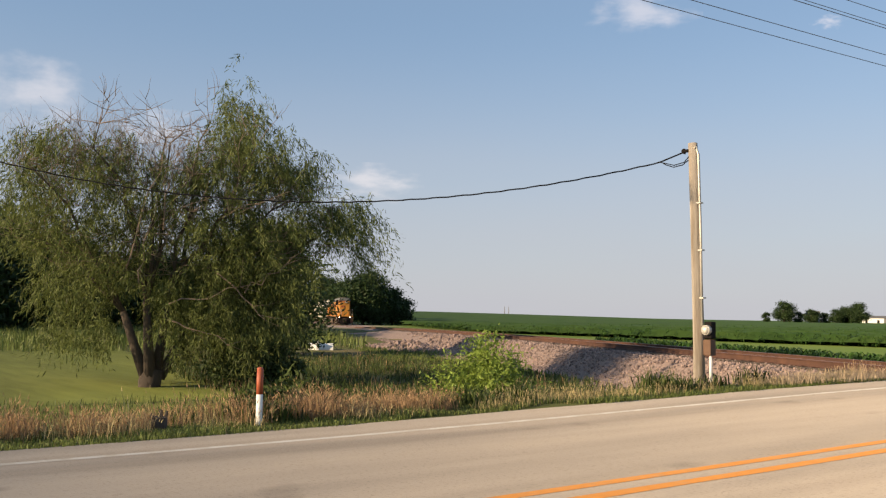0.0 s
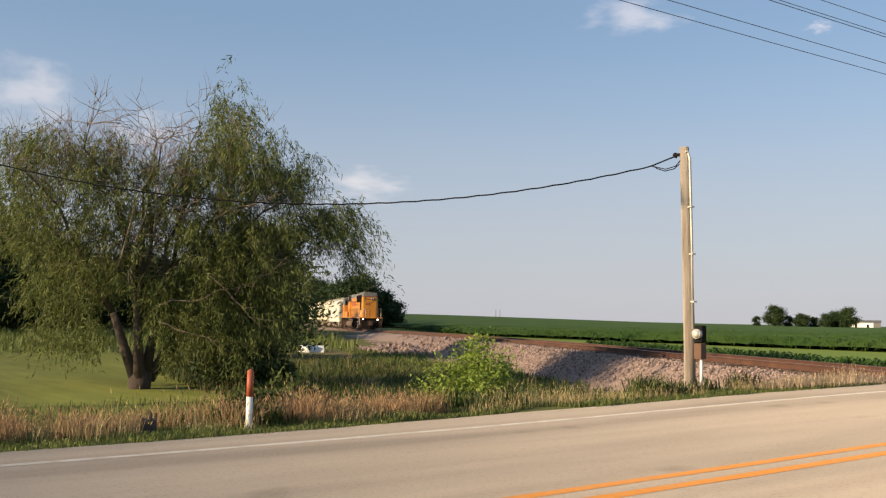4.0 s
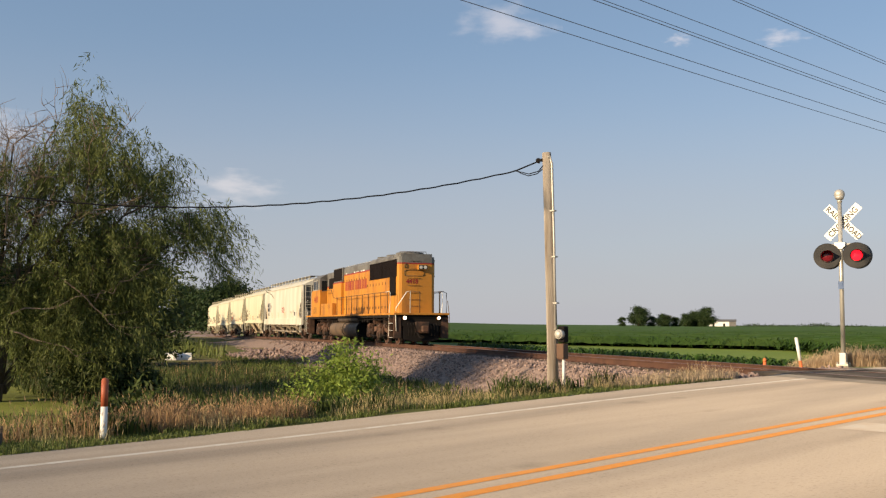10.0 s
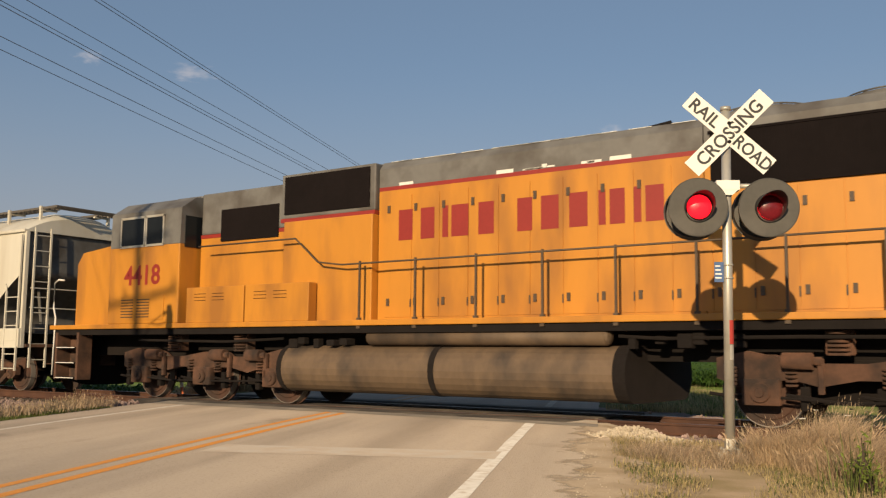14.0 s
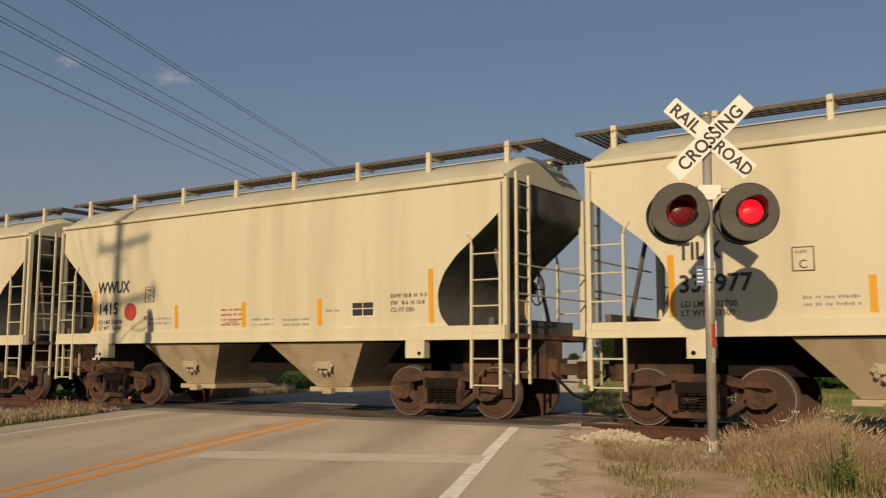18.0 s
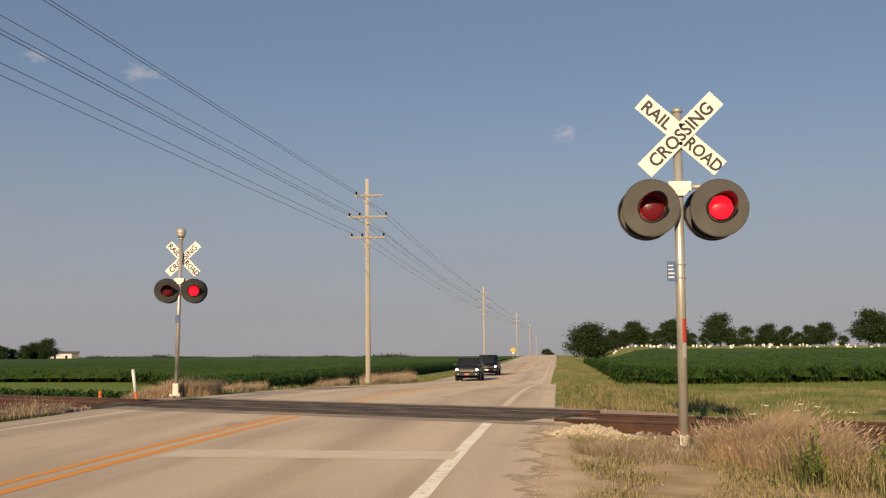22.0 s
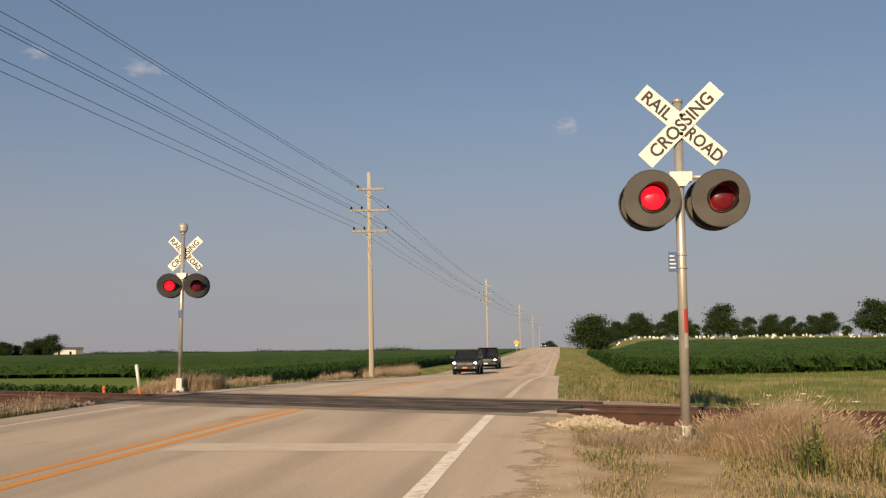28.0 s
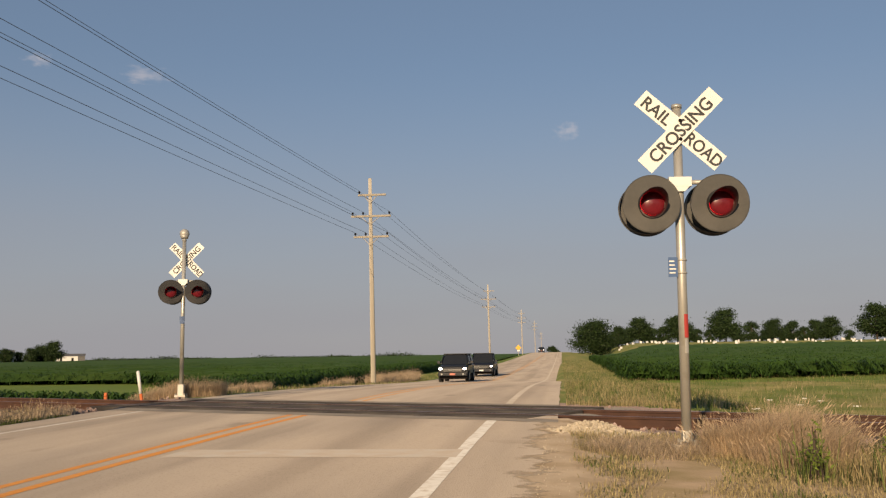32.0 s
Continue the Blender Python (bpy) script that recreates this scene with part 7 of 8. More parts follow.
# ---- crops: canopy sheets with a fringe of leaves ----
def crop(name, inside, x_range, y_range, step, height, rough, material, label, seed):
    xs, ys_ = spaced(x_range[0], x_range[1], *x_range[2:], step, 1.10), spaced(y_range[0], y_range[1], *y_range[2:], step, 1.10)
    V, F, idx = [], [], {}
    rs = random.Random(seed)
    for j, y in enumerate(ys_):
        for i, x in enumerate(xs):
            if inside(x, y):
                idx[i, j] = len(V)
                edge = not all(inside(x + a, y + b) for a, b in ((0.8, 0), (-0.8, 0), (0, 0.8), (0, -0.8)))
                V.append((x, y, ground_z(x, y) + (0.3 if edge else height) * (1 + rough * rs.uniform(-1, 1) + 0.06 * noise.noise(Vector((x * 0.05, y * 0.05, seed))))))
    for (i, j), n in idx.items():
        q = [(i, j), (i + 1, j), (i + 1, j + 1), (i, j + 1)]
        if all(k in idx for k in q):
            F.append(tuple(idx[k] for k in q))
    o = raw(name, V, F, material)
    return tagged(o, label, "crop", kind="stuff")


def corn_left(x, y):
    s, l = track_coords(x, y)
    if x > -13.8 - 0.002 * y or l > -9:
        return False
    return y > min(41 + 1.6 * (-16 - x), 66.5)


def corn_right(x, y):
    l = track_coords(x, y)[1]
    return x > 2.6 + 0.014 * y and 52 + 0.4 * max(0, x - 8) < y < 218 - 0.10 * x


crop("corn_field", corn_left, (-1400, -12, -70, -14), (22, 1500, 24, 90), 0.8, 0.80, 0.22, M_CORN_TOP, "knee-high dark green corn field to the horizon", 1)
crop("corn_field", corn_right, (2, 900, 3, 60), (48, 230, 50, 120), 0.8, 0.80, 0.22, M_CORN_TOP, "dark green corn field below the burial ground", 2)


def corn_leaves(name, pts, label, seed, hh=(0.8, 1.12)):
    rs = random.Random(seed)
    V, F = [], []
    for x, y, z in pts:
        h = rs.uniform(*hh)
        for k in range(7):
            a = rs.uniform(0, 6.283)
            z0 = z + h * (0.05 + 0.78 * k / 7)
            L = rs.uniform(0.30, 0.60)
            w = rs.uniform(0.03, 0.05)
            ca, sa = math.cos(a), math.sin(a)
            n = len(V)
            V += [(x, y, z0), (x + ca * L * 0.5 - sa * w, y + sa * L * 0.5 + ca * w, z0 + 0.22), (x + ca * L * 0.5 + sa * w, y + sa * L * 0.5 - ca * w, z0 + 0.20), (x + ca * L, y + sa * L, z0 + rs.uniform(-0.15, 0.15))]
            F += [(n, n + 1, n + 2), (n + 1, n + 3, n + 2)]
    o = raw(name, V, F, M_CORN)
    return tagged(o, label, "crop", kind="stuff")


def fringe_left(rs):
    if rs.random() < 0.35:
        y = 26 + 120 * rs.random() ** 1.6
        x, y = -13.9 - 3.5 * rs.random(), y
        return (x, y) if corn_left(x, y) else None
    x, y = -14 - 110 * rs.random() ** 1.5, 26 + 130 * rs.random() ** 1.5
    return (x, y) if corn_left(x, y) and (not corn_left(x + 1, y - 2.5) or not corn_left(x, y - 2.0) or rs.random() < 0.25) else None


def fringe_right(rs):
    x, y = 3 + 80 * rs.random(), 50 + 130 * rs.random() ** 1.6
    return (x, y) if corn_right(x, y) and (not corn_right(x - 1.5, y - 2.0) or rs.random() < 0.3) else None


def row_corn(rs):
    s, l = rs.uniform(2, 40), -rs.uniform(6.0, 7.5)
    x, y = on_track(s, l)
    return (x, y) if x < -12.5 else None


corn_leaves("corn_rows", scatter(31, 14000, fringe_left), "leafy corn stalks at the field's edge", 31)
corn_leaves("corn_rows", scatter(32, 11000, fringe_right), "leafy corn stalks at the far field's edge", 32)
corn_leaves("young_corn", scatter(33, 900, row_corn), "low corn row behind the rails", 33, (0.5, 0.8))


# ---- trees ----
def leaf_cloud(rs, centre, spread, n, size, V, F, hang=0.0):
    for _ in range(n):
        d = Vector((rs.gauss(0, 1), rs.gauss(0, 1), rs.gauss(0, 0.8)))
        p = Vector(centre) + Vector((d.x * spread[0], d.y * spread[1], d.z * spread[2]))
        s1 = size * rs.uniform(0.6, 1.4)
        u = Vector((rs.gauss(0, 1), rs.gauss(0, 1), rs.gauss(0, 1) - hang)).normalized()
        v = u.orthogonal().normalized()
        v.rotate(Matrix.Rotation(rs.uniform(0, 6.28), 3, u))
        n0 = len(V)
        a = s1 * (1.0 + hang * 0.8)
        V += [tuple(p), tuple(p + u * a + v * s1 * 0.35), tuple(p + u * a * 2.0), tuple(p + u * a - v * s1 * 0.35)]
        F.append((n0, n0 + 1, n0 + 2, n0 + 3))


def round_tree(name, seed, h, r, material, label, leaves=2600, clumps=34, size=0.30, low=0.22):
    """A broad-leaved tree: tapered trunk, limbs that fork, leaf clumps at their ends."""
    rs = random.Random(seed)
    t = thing(name, label, "tree", "far trees")
    bm = B()
    tube(bm, [(0, 0, -0.3), (0.05, 0, h * 0.25), (-0.05, 0.1, h * 0.55), (0, 0, h * 0.8)], h * 0.035, 8, h * 0.01)
    ends = []
    for k in range(clumps):
        a = rs.uniform(0, 6.283)
        q = rs.random()
        z = h * (low + (0.95 - low) * q)
        rad = r * math.sqrt(max(0.05, 1 - ((q - 0.42) / 0.62) ** 2)) * rs.uniform(0.35, 1.0)
        e = Vector((rad * math.cos(a), rad * math.sin(a), z))
        ends.append(e)
        if k < 14:
            b0 = Vector((0, 0, h * rs.uniform(0.2, 0.5)))
            tube(bm, [b0, b0.lerp(e, 0.5) + Vector((0, 0, -0.2)), e], h * 0.012, 5, h * 0.003)
    part("trunk", bm, M_BARK, t)
    V, F = [], []
    for e in ends:
        c = r * rs.uniform(0.16, 0.30)
        leaf_cloud(rs, e, (c, c, c * 0.75), leaves // clumps, size, V, F)
    raw("crown", V, F, material, t)
    return t


far_a = round_tree("tree", 3, 11.5, 6.0, M_TREE, "broad dark green tree at the burial ground", 13000, 54, 0.40, 0.14)
far_b = round_tree("tree", 4, 9.5, 4.2, M_TREE, "rounded dark green tree at the burial ground", 9000, 42, 0.36, 0.16)
far_c = round_tree("tree", 5, 8.0, 3.0, M_TREE, "slim dark green tree at the burial ground", 6000, 34, 0.32, 0.12)


def ray_place(az, d):
    a = radians(az)
    return -math.sin(a) * d, math.cos(a) * d


def plant_at(src, az, d, scale=1.0, lift=0.0):
    x, y = ray_place(az, d)
    m = Matrix.Translation((x, y, ground_z(x, y) + lift)) @ pose(0, 0, 0, 0, 0, rnd(0, 360))
    o = copy_thing(src, m)
    o.scale = (scale, scale, scale * rnd(0.9, 1.1))
    return o


first = True
for az, d, src, sc in ((-1.85, 285, far_a, 0.92), (-3.39, 320, far_b, 0.68), (-4.62, 280, far_b, 0.78), (-6.04, 320, far_c, 0.72), (-6.86, 285, far_b, 0.80), (-9.60, 275, far_b, 0.86), (-11.05, 320, far_c, 0.72), (-12.3, 300, far_b, 0.62),
                       (-13.3, 310, far_c, 0.72), (-14.45, 320, far_c, 0.78), (-15.3, 290, far_b, 0.70), (-19.5, 285, far_b, 0.85), (-21.0, 300, far_b, 0.8), (-2.75, 400, far_c, 0.9), (-5.4, 400, far_c, 0.85), (-8.0, 400, far_c, 0.7), (-2.3, 350, far_b, 0.75), (-4.0, 390, far_b, 0.7), (-5.2, 360, far_c, 0.8), (-7.5, 350, far_b, 0.65), (-8.7, 380, far_c, 0.62), (-10.3, 400, far_b, 0.6), (-11.7, 410, far_b, 0.58), (-12.9, 390, far_b, 0.6), (-13.9, 400, far_c, 0.7), (-16.2, 420, far_c, 0.62)):
    plant_at(src, az, d, sc)
# farm trees far off to the left, the clump behind the train, the row behind the lawn, roadside trees far down the road
for az, d, src, sc in ((33.65, 640, far_b, 1.35), (32.9, 650, far_c, 1.0), (32.2, 640, far_b, 1.0), (31.5, 650, far_c, 0.9), (30.9, 640, far_b, 0.95), (30.3, 650, far_a, 0.9), (29.7, 640, far_b, 1.25), (34.6, 660, far_c, 0.8),
                       (58.6, 175, far_a, 0.8), (57.6, 178, far_b, 0.8), (56.8, 180, far_b, 0.72), (59.6, 230, far_a, 0.9), (60.6, 300, far_a, 1.0), (58.0, 190, far_b, 0.85), (56.1, 185, far_c, 0.6),
                       (78.9, 88, far_a, 0.72), (77.2, 92, far_a, 0.7), (75.4, 90, far_a, 0.66), (80.5, 85, far_a, 0.8), (73.6, 95, far_b, 0.75), (71.8, 98, far_a, 0.62), (70.0, 96, far_b, 0.75), (68.0, 102, far_a, 0.62), (66.0, 108, far_b, 0.7), (82.0, 80, far_a, 0.8), (64.3, 120, far_b, 0.7),
                       (0.62, 470, far_c, 0.75), (0.30, 480, far_c, 0.55)):
    plant_at(src, az, d, sc)
for src, az, d in ((far_a, -24.5, 310), (far_b, -17.65, 290), (far_c, -18.6, 320)):
    x, y = ray_place(az, d)
    src.location = (x, y, ground_z(x, y))
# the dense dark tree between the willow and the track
# its leaves take the undergrowth's shade-darkened colour
back_tree = round_tree("tree", 8, 6.8, 2.9, M_BUSH_SHADED, "dense dark green tree behind the willow", 15000, 60, 0.16, 0.04)
back_tree.location = (-46.0, 21.9, ground_z(-46.0, 21.9))
# low hedge line along the far horizon
rs = random.Random(40)
V, F = [], []
for k in range(46):
    az = rs.uniform(9, 31)
    x, y = ray_place(az, rs.uniform(900, 1100))
    tall = rs.uniform(0.5, 1.5) if rs.random() < 0.7 else rs.uniform(1.6, 2.6)
    for _ in range(4):
        leaf_cloud(rs, (x + rs.uniform(-9, 9), y, ground_z(x, y) + 0.6 * tall), (4.5, 3, 0.55 * tall), 60, 0.8, V, F)
tagged(raw("far_hedges", V, F, M_TREE), "low dark hedge line along the horizon", "hedge", kind="stuff")

def hay(rs):
    x, y = rs.uniform(-92, -52), rs.uniform(8, 42)
    return (x, y) if track_coords(x, y)[1] > 8 else None


blades("hay_strip", scatter(41, 9000, hay), M_GRASS, "strip of uncut yellow-green grass behind the lawn", (0.5, 0.9), (0.02, 0.04), (0.1, 0.4), 41, 0.2)
# ---- the willow on the lawn ----
WB = Vector((-28.3, 9.70, -1.21))
W_AZ = 69.0
WR = Vector((math.cos(radians(W_AZ)), math.sin(radians(W_AZ)), 0))
WD = Vector((-math.sin(radians(W_AZ)), math.cos(radians(W_AZ)), 0))


def wpt(r, d, z):
    r = r * (0.76 if r > 0 else 0.98)
    return WB + (WR * r + WD * d + Vector((0, 0, z))) * 1.13


willow = thing("willow_tree", "sprawling half-dead willow with drooping green leaves", "tree")
rs = random.Random(77)
BOUGHS = [(-3.0, 5.6), (-1.6, 6.6), (0.1, 6.7), (1.9, 7.6), (3.2, 6.3), (4.6, 5.2), (6.2, 4.2), (-3.5, 4.2), (1.0, 5.4), (2.8, 4.6), (5.0, 3.0), (-2.4, 3.2), (0.5, 6.4), (-0.8, 5.4), (3.8, 3.6)]
stems = [((-0.1, 0.0), (-0.75, 2.0)), ((0.15, 0.1), (0.5, 2.1)), ((0.0, -0.1), (-0.15, 2.3)), ((0.3, 0.2), (1.3, 1.7))]
bm = B()
tube(bm, [wpt(0, 0, -0.3), wpt(0.0, 0, 0.12), wpt(0.05, 0.05, 0.45)], 0.36, 12, 0.32)
tips_w = []
forks = []
for (r0, d0), (r1, z1) in stems:
    m1 = wpt(r0 + (r1 - r0) * 0.45, d0 * 2, z1 * 0.5)
    e1 = wpt(r1, d0 * 3, z1)
    tube(bm, [wpt(r0, d0, 0.25), m1, e1], 0.19, 9, 0.10)
    forks.append((e1, r1))
for r, z in BOUGHS:
    f, _ = min(forks, key=lambda q: abs(q[1] - r * 0.3) + rs.random() * 0.5)
    e = wpt(r, rs.uniform(-2.0, 2.0), z)
    pts = [f]
    for k in range(1, 6):
        u = k / 5
        p = f.lerp(e, u) + Vector((0, 0, 0.5 * math.sin(u * math.pi))) + Vector((rs.gauss(0, 0.14), rs.gauss(0, 0.14), rs.gauss(0, 0.1)))
        pts.append(p)
    tube(bm, pts, 0.072, 7, 0.018)
    tips_w.append(pts)
part("trunk", bm, M_BARK, willow, "rough dark forked trunk and limbs")
# bare grey twigs: long in the dead top, shorter all through
bm = B()


def twig(p, d, length, r):
    pts = [p]
    q = p.copy()
    d = d.normalized()
    for k in range(5):
        d = (d + Vector((rs.gauss(0, 0.16), rs.gauss(0, 0.16), rs.gauss(0, 0.12)))).normalized()
        q = q + d * length / 5
        pts.append(q.copy())
    tube(bm, pts, r, 4, r * 0.25)
    return pts


for pts in tips_w:
    for k in range(20):
        i = rs.randrange(1, 6)
        p = pts[i]
        d = WR * rs.gauss(0, 0.7) + WD * rs.gauss(0, 0.5) + Vector((0, 0, rs.uniform(0.0, 1.2)))
        tw = twig(p, d, rs.uniform(0.8, 2.2), 0.013)
        for _ in range(3):
            twig(tw[rs.randrange(2, 5)], d + WR * rs.gauss(0, 0.9) + Vector((0, 0, rs.gauss(0, 0.5))), rs.uniform(0.4, 0.9), 0.011)
for _ in range(300):         # the dead crown
    r = rs.uniform(-3.6, 1.4)
    p = wpt(r, rs.uniform(-1.5, 1.5), rs.uniform(5.0, 6.0))
    tw = twig(p, WR * rs.gauss(0, 0.25) + Vector((0, 0, 1)), rs.uniform(0.8, 1.9) * (1.0 if r > -2.5 else 0.8), 0.0062)
    for _ in range(3):
        twig(tw[rs.randrange(2, 5)], WR * rs.gauss(0, 0.5) + Vector((0, 0, 1)), rs.uniform(0.4, 0.9), 0.0045)
tagged(part("dead_twigs", bm, M_TWIG, willow, "bare grey twigs and dead crown"), "bare grey twigs and dead crown", kind="stuff")
for r0, z0, r1, z1 in ((0.6, 2.2, 3.8, 2.9), (3.0, 2.6, 4.9, 3.4), (-0.6, 3.0, 0.4, 6.4), (0.2, 4.2, 0.9, 6.3), (0.5, 1.8, 2.9, 1.2), (-0.3, 2.6, 0.1, 5.0), (2.2, 3.0, 4.2, 1.7)):
    bm = B()
    a, b = wpt(r0, -1.6, z0), wpt(r1, -1.9, z1)
    pts = [a.lerp(b, k / 7) + Vector((rs.gauss(0, 0.06), rs.gauss(0, 0.06), rs.gauss(0, 0.09))) for k in range(8)]
    tube(bm, pts, 0.026, 6, 0.008)
    for _ in range(4):
        twig(pts[rs.randrange(2, 7)], b - a + Vector((rs.gauss(0, 1), rs.gauss(0, 1), rs.gauss(0, 1))), rs.uniform(0.4, 1.0), 0.009)
    part("dead_limb", bm, M_TWIG, willow, "bleached dead limb")
# leaves: sprays of narrow leaves along drooping twigs, gathered in tufts with gaps between them
TUFTS = [(-3.2, 6.0, 0.5, 0.6, 12), (-2.4, 6.3, 0.6, 0.6, 12), (-1.6, 5.8, 0.6, 0.8, 14), (-3.3, 4.9, 0.5, 0.6, 12), (-2.6, 4.9, 0.6, 0.7, 14), (-0.9, 6.1, 0.5, 0.6, 9), (-1.2, 4.9, 0.8, 0.8, 18), (0.1, 5.3, 0.6, 0.8, 13),
         (2.6, 8.5, 0.55, 0.5, 14), (3.4, 8.1, 0.5, 0.4, 9), (2.3, 7.5, 0.7, 0.6, 17), (3.4, 7.2, 0.6, 0.6, 15), (4.4, 7.3, 0.5, 0.35, 8), (4.6, 6.5, 0.6, 0.45, 12), (1.6, 6.7, 0.6, 0.6, 14), (2.8, 6.3, 0.7, 0.6, 18), (5.2, 6.0, 0.5, 0.35, 8), (4.0, 5.9, 0.7, 0.5, 13),
         (1.4, 5.6, 0.8, 0.6, 18), (3.0, 5.2, 0.9, 0.6, 20), (5.0, 5.3, 0.6, 0.3, 6), (-2.9, 3.9, 0.7, 0.6, 13), (-1.7, 3.9, 0.7, 0.7, 17), (-0.4, 4.1, 0.7, 0.7, 15), (0.9, 4.4, 0.8, 0.7, 17), (2.2, 4.2, 0.8, 0.6, 20), (3.6, 4.2, 0.8, 0.6, 20), (4.8, 4.3, 0.7, 0.5, 15), (5.9, 4.7, 0.6, 0.35, 11), (6.8, 4.9, 0.5, 0.35, 9), (7.3, 4.3, 0.3, 0.5, 7), (7.4, 3.6, 0.25, 0.4, 5), (6.3, 4.2, 0.5, 0.25, 6),
         (-2.4, 2.6, 0.6, 0.7, 11), (-1.4, 2.7, 0.6, 0.7, 12), (-2.2, 1.5, 0.5, 0.5, 8), (-1.3, 1.4, 0.4, 0.5, 7), (1.3, 2.6, 0.8, 0.8, 18), (2.6, 2.9, 0.8, 0.7, 20), (3.9, 2.9, 0.8, 0.6, 19), (5.0, 3.3, 0.6, 0.4, 10), (2.2, 1.6, 0.7, 0.6, 16), (3.4, 1.7, 0.7, 0.6, 15), (4.4, 1.8, 0.5, 0.5, 12), (1.2, 1.1, 0.5, 0.5, 9), (0.5, 2.2, 0.6, 0.8, 14), (1.8, 2.0, 0.7, 0.7, 16), (3.0, 1.0, 0.9, 0.5, 16), (-0.7, 3.2, 0.6, 0.6, 12), (3.2, 3.6, 0.8, 0.6, 18), (2.0, 3.3, 0.8, 0.6, 18), (4.6, 2.6, 0.6, 0.5, 12)]


def sprays(tufts, per):
    V, F = [], []
    for r, z, sr, sz, n in tufts:
        z, n = (z - 0.72, n * 0.75) if z > 6.3 else (z, n * 1.3)
        for _ in range(int(n * per / 10)):
            a, q = rs.uniform(0, 6.283), math.sqrt(rs.random())
            c = wpt(r + sr * q * math.cos(a), rs.gauss(0.3, 1.35), z + sz * q * math.sin(a))
            out = WR * rs.gauss(0.1 * (r - 1), 0.55) + WD * rs.gauss(0, 0.5)
            length = rs.uniform(0.35, 0.85)
            m = 26
            for k in range(m):
                u = k / m
                p = c + out * length * u + Vector((rs.gauss(0, 0.05), rs.gauss(0, 0.05), 0.12 - length * u ** 1.5 + rs.gauss(0, 0.04)))
                if p.z < WB.z + 0.12:
                    break
                w = rs.uniform(0, 6.283)
                d = (out * 0.4 + Vector((0.5 * math.cos(w), 0.5 * math.sin(w), rs.uniform(-1.5, 0.0)))).normalized()
                v = d.orthogonal().normalized()
                v.rotate(Matrix.Rotation(rs.uniform(0, 6.28), 3, d))
                s1 = rs.uniform(0.10, 0.22)
                n0 = len(V)
                V += [tuple(p), tuple(p + d * s1 * 0.45 + v * s1 * 0.075), tuple(p + d * s1), tuple(p + d * s1 * 0.45 - v * s1 * 0.075)]
                F.append((n0, n0 + 1, n0 + 2, n0 + 3))
    return V, F


V, F = sprays(TUFTS, 72)
raw("leaves", V, F, M_WILLOW, willow, "light green drooping leaves")

# undergrowth at the willow's right foot and the bushes in the ditch
def shrub(name, x, y, w, h, n, material, label, seed, size=0.05, tall=0.0):
    rs2 = random.Random(seed)
    o = thing(name, label, "shrub", at=pose(x, y, ground_z(x, y)))
    bm2 = B()
    V, F = [], []
    for k in range(16):
        a, q = rs2.uniform(0, 6.283), rs2.random()
        e = Vector((w * 0.8 * q * math.cos(a), w * 0.8 * q * math.sin(a), h * (1 - 0.55 * q * q) * rs2.uniform(0.55, 1.0)))
        tube(bm2, [Vector((0.1 * math.cos(a), 0.1 * math.sin(a), -0.05)), e * 0.5 + Vector((0, 0, 0.1)), e], 0.012, 5, 0.004)
        for j in range(5):
            c = e * (0.45 + 0.14 * j)
            leaf_cloud(rs2, c, (w * 0.14, w * 0.14, h * 0.09), n // 80, size, V, F)
    tagged(part("stems", bm2, M_BARK, o), "thin brown stems", kind="stuff")
    raw("leaves", V, F, material, o)
    return o


shrub("shrub", -14.0, 11.2, 1.25, 1.75, 9000, M_SHRUB, "bright green leafy shrub with small white flowers", 5, 0.045)
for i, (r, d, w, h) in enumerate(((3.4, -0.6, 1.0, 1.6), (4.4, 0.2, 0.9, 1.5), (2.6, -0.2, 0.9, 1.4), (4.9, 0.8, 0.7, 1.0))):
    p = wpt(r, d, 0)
    shrub("shrub", p.x, p.y, w, h, 2600, M_BUSH_SHADED, "tangled undergrowth beside the willow, leaves coloured dark for the shade there", 60 + i, 0.07)
shrub("shrub", -12.0, 6.2, 1.0, 0.8, 6000, M_WEED, "low green weed clump behind the marker post", 9, 0.05)
shrub("shrub", 2.25, 8.8, 0.22, 0.5, 240, M_SHRUB, "spindly green weed on the near shoulder", 14, 0.025)
shrub("shrub", 3.1, 9.3, 0.28, 0.42, 320, M_SHRUB, "leafy green weed beside the track", 15, 0.028)
shrub("shrub", -11.1, 5.2, 0.6, 0.5, 2600, M_WEED, "low green weed clump in the verge", 10, 0.05)
# white umbels among the weeds
for i, (x, y, h) in enumerate([(-13.9, 10.6, 0.55), (-14.5, 10.8, 0.8), (3.35, 13.8, 0.45), (3.6, 14.6, 0.5), (3.0, 14.2, 0.5), (3.9, 14.9, 0.45), (2.7, 13.6, 0.42), (4.6, 12.9, 0.62), (4.45, 9.9, 0.62), (5.0, 10.3, 0.55), (4.0, 9.6, 0.5), (4.2, 14.1, 0.4)]):
    fl = thing("wild_flower", "white flowering umbel on a thin green stem", "flower", "white umbels", pose(x, y, ground_z(x, y)))
    bm = B()
    tube(bm, [(0, 0, -0.02), (0.02, 0.01, h * 0.6), (rnd(-0.05, 0.05), 0.02, h)], 0.005, 5)
    part("stem", bm, M_GRASS, fl)
    bm = B()
    for k in range(14):
        a, q = rnd(0, 6.28), rnd(0, 0.05)
        ball(bm, (q * math.cos(a), 0.02 + q * math.sin(a), h + 0.012 + rnd(0, 0.01)), 0.011, 1, 1, 0.6, 1)
    part("umbel", bm, M_SIGNWHITE, fl, "flat white flower head")
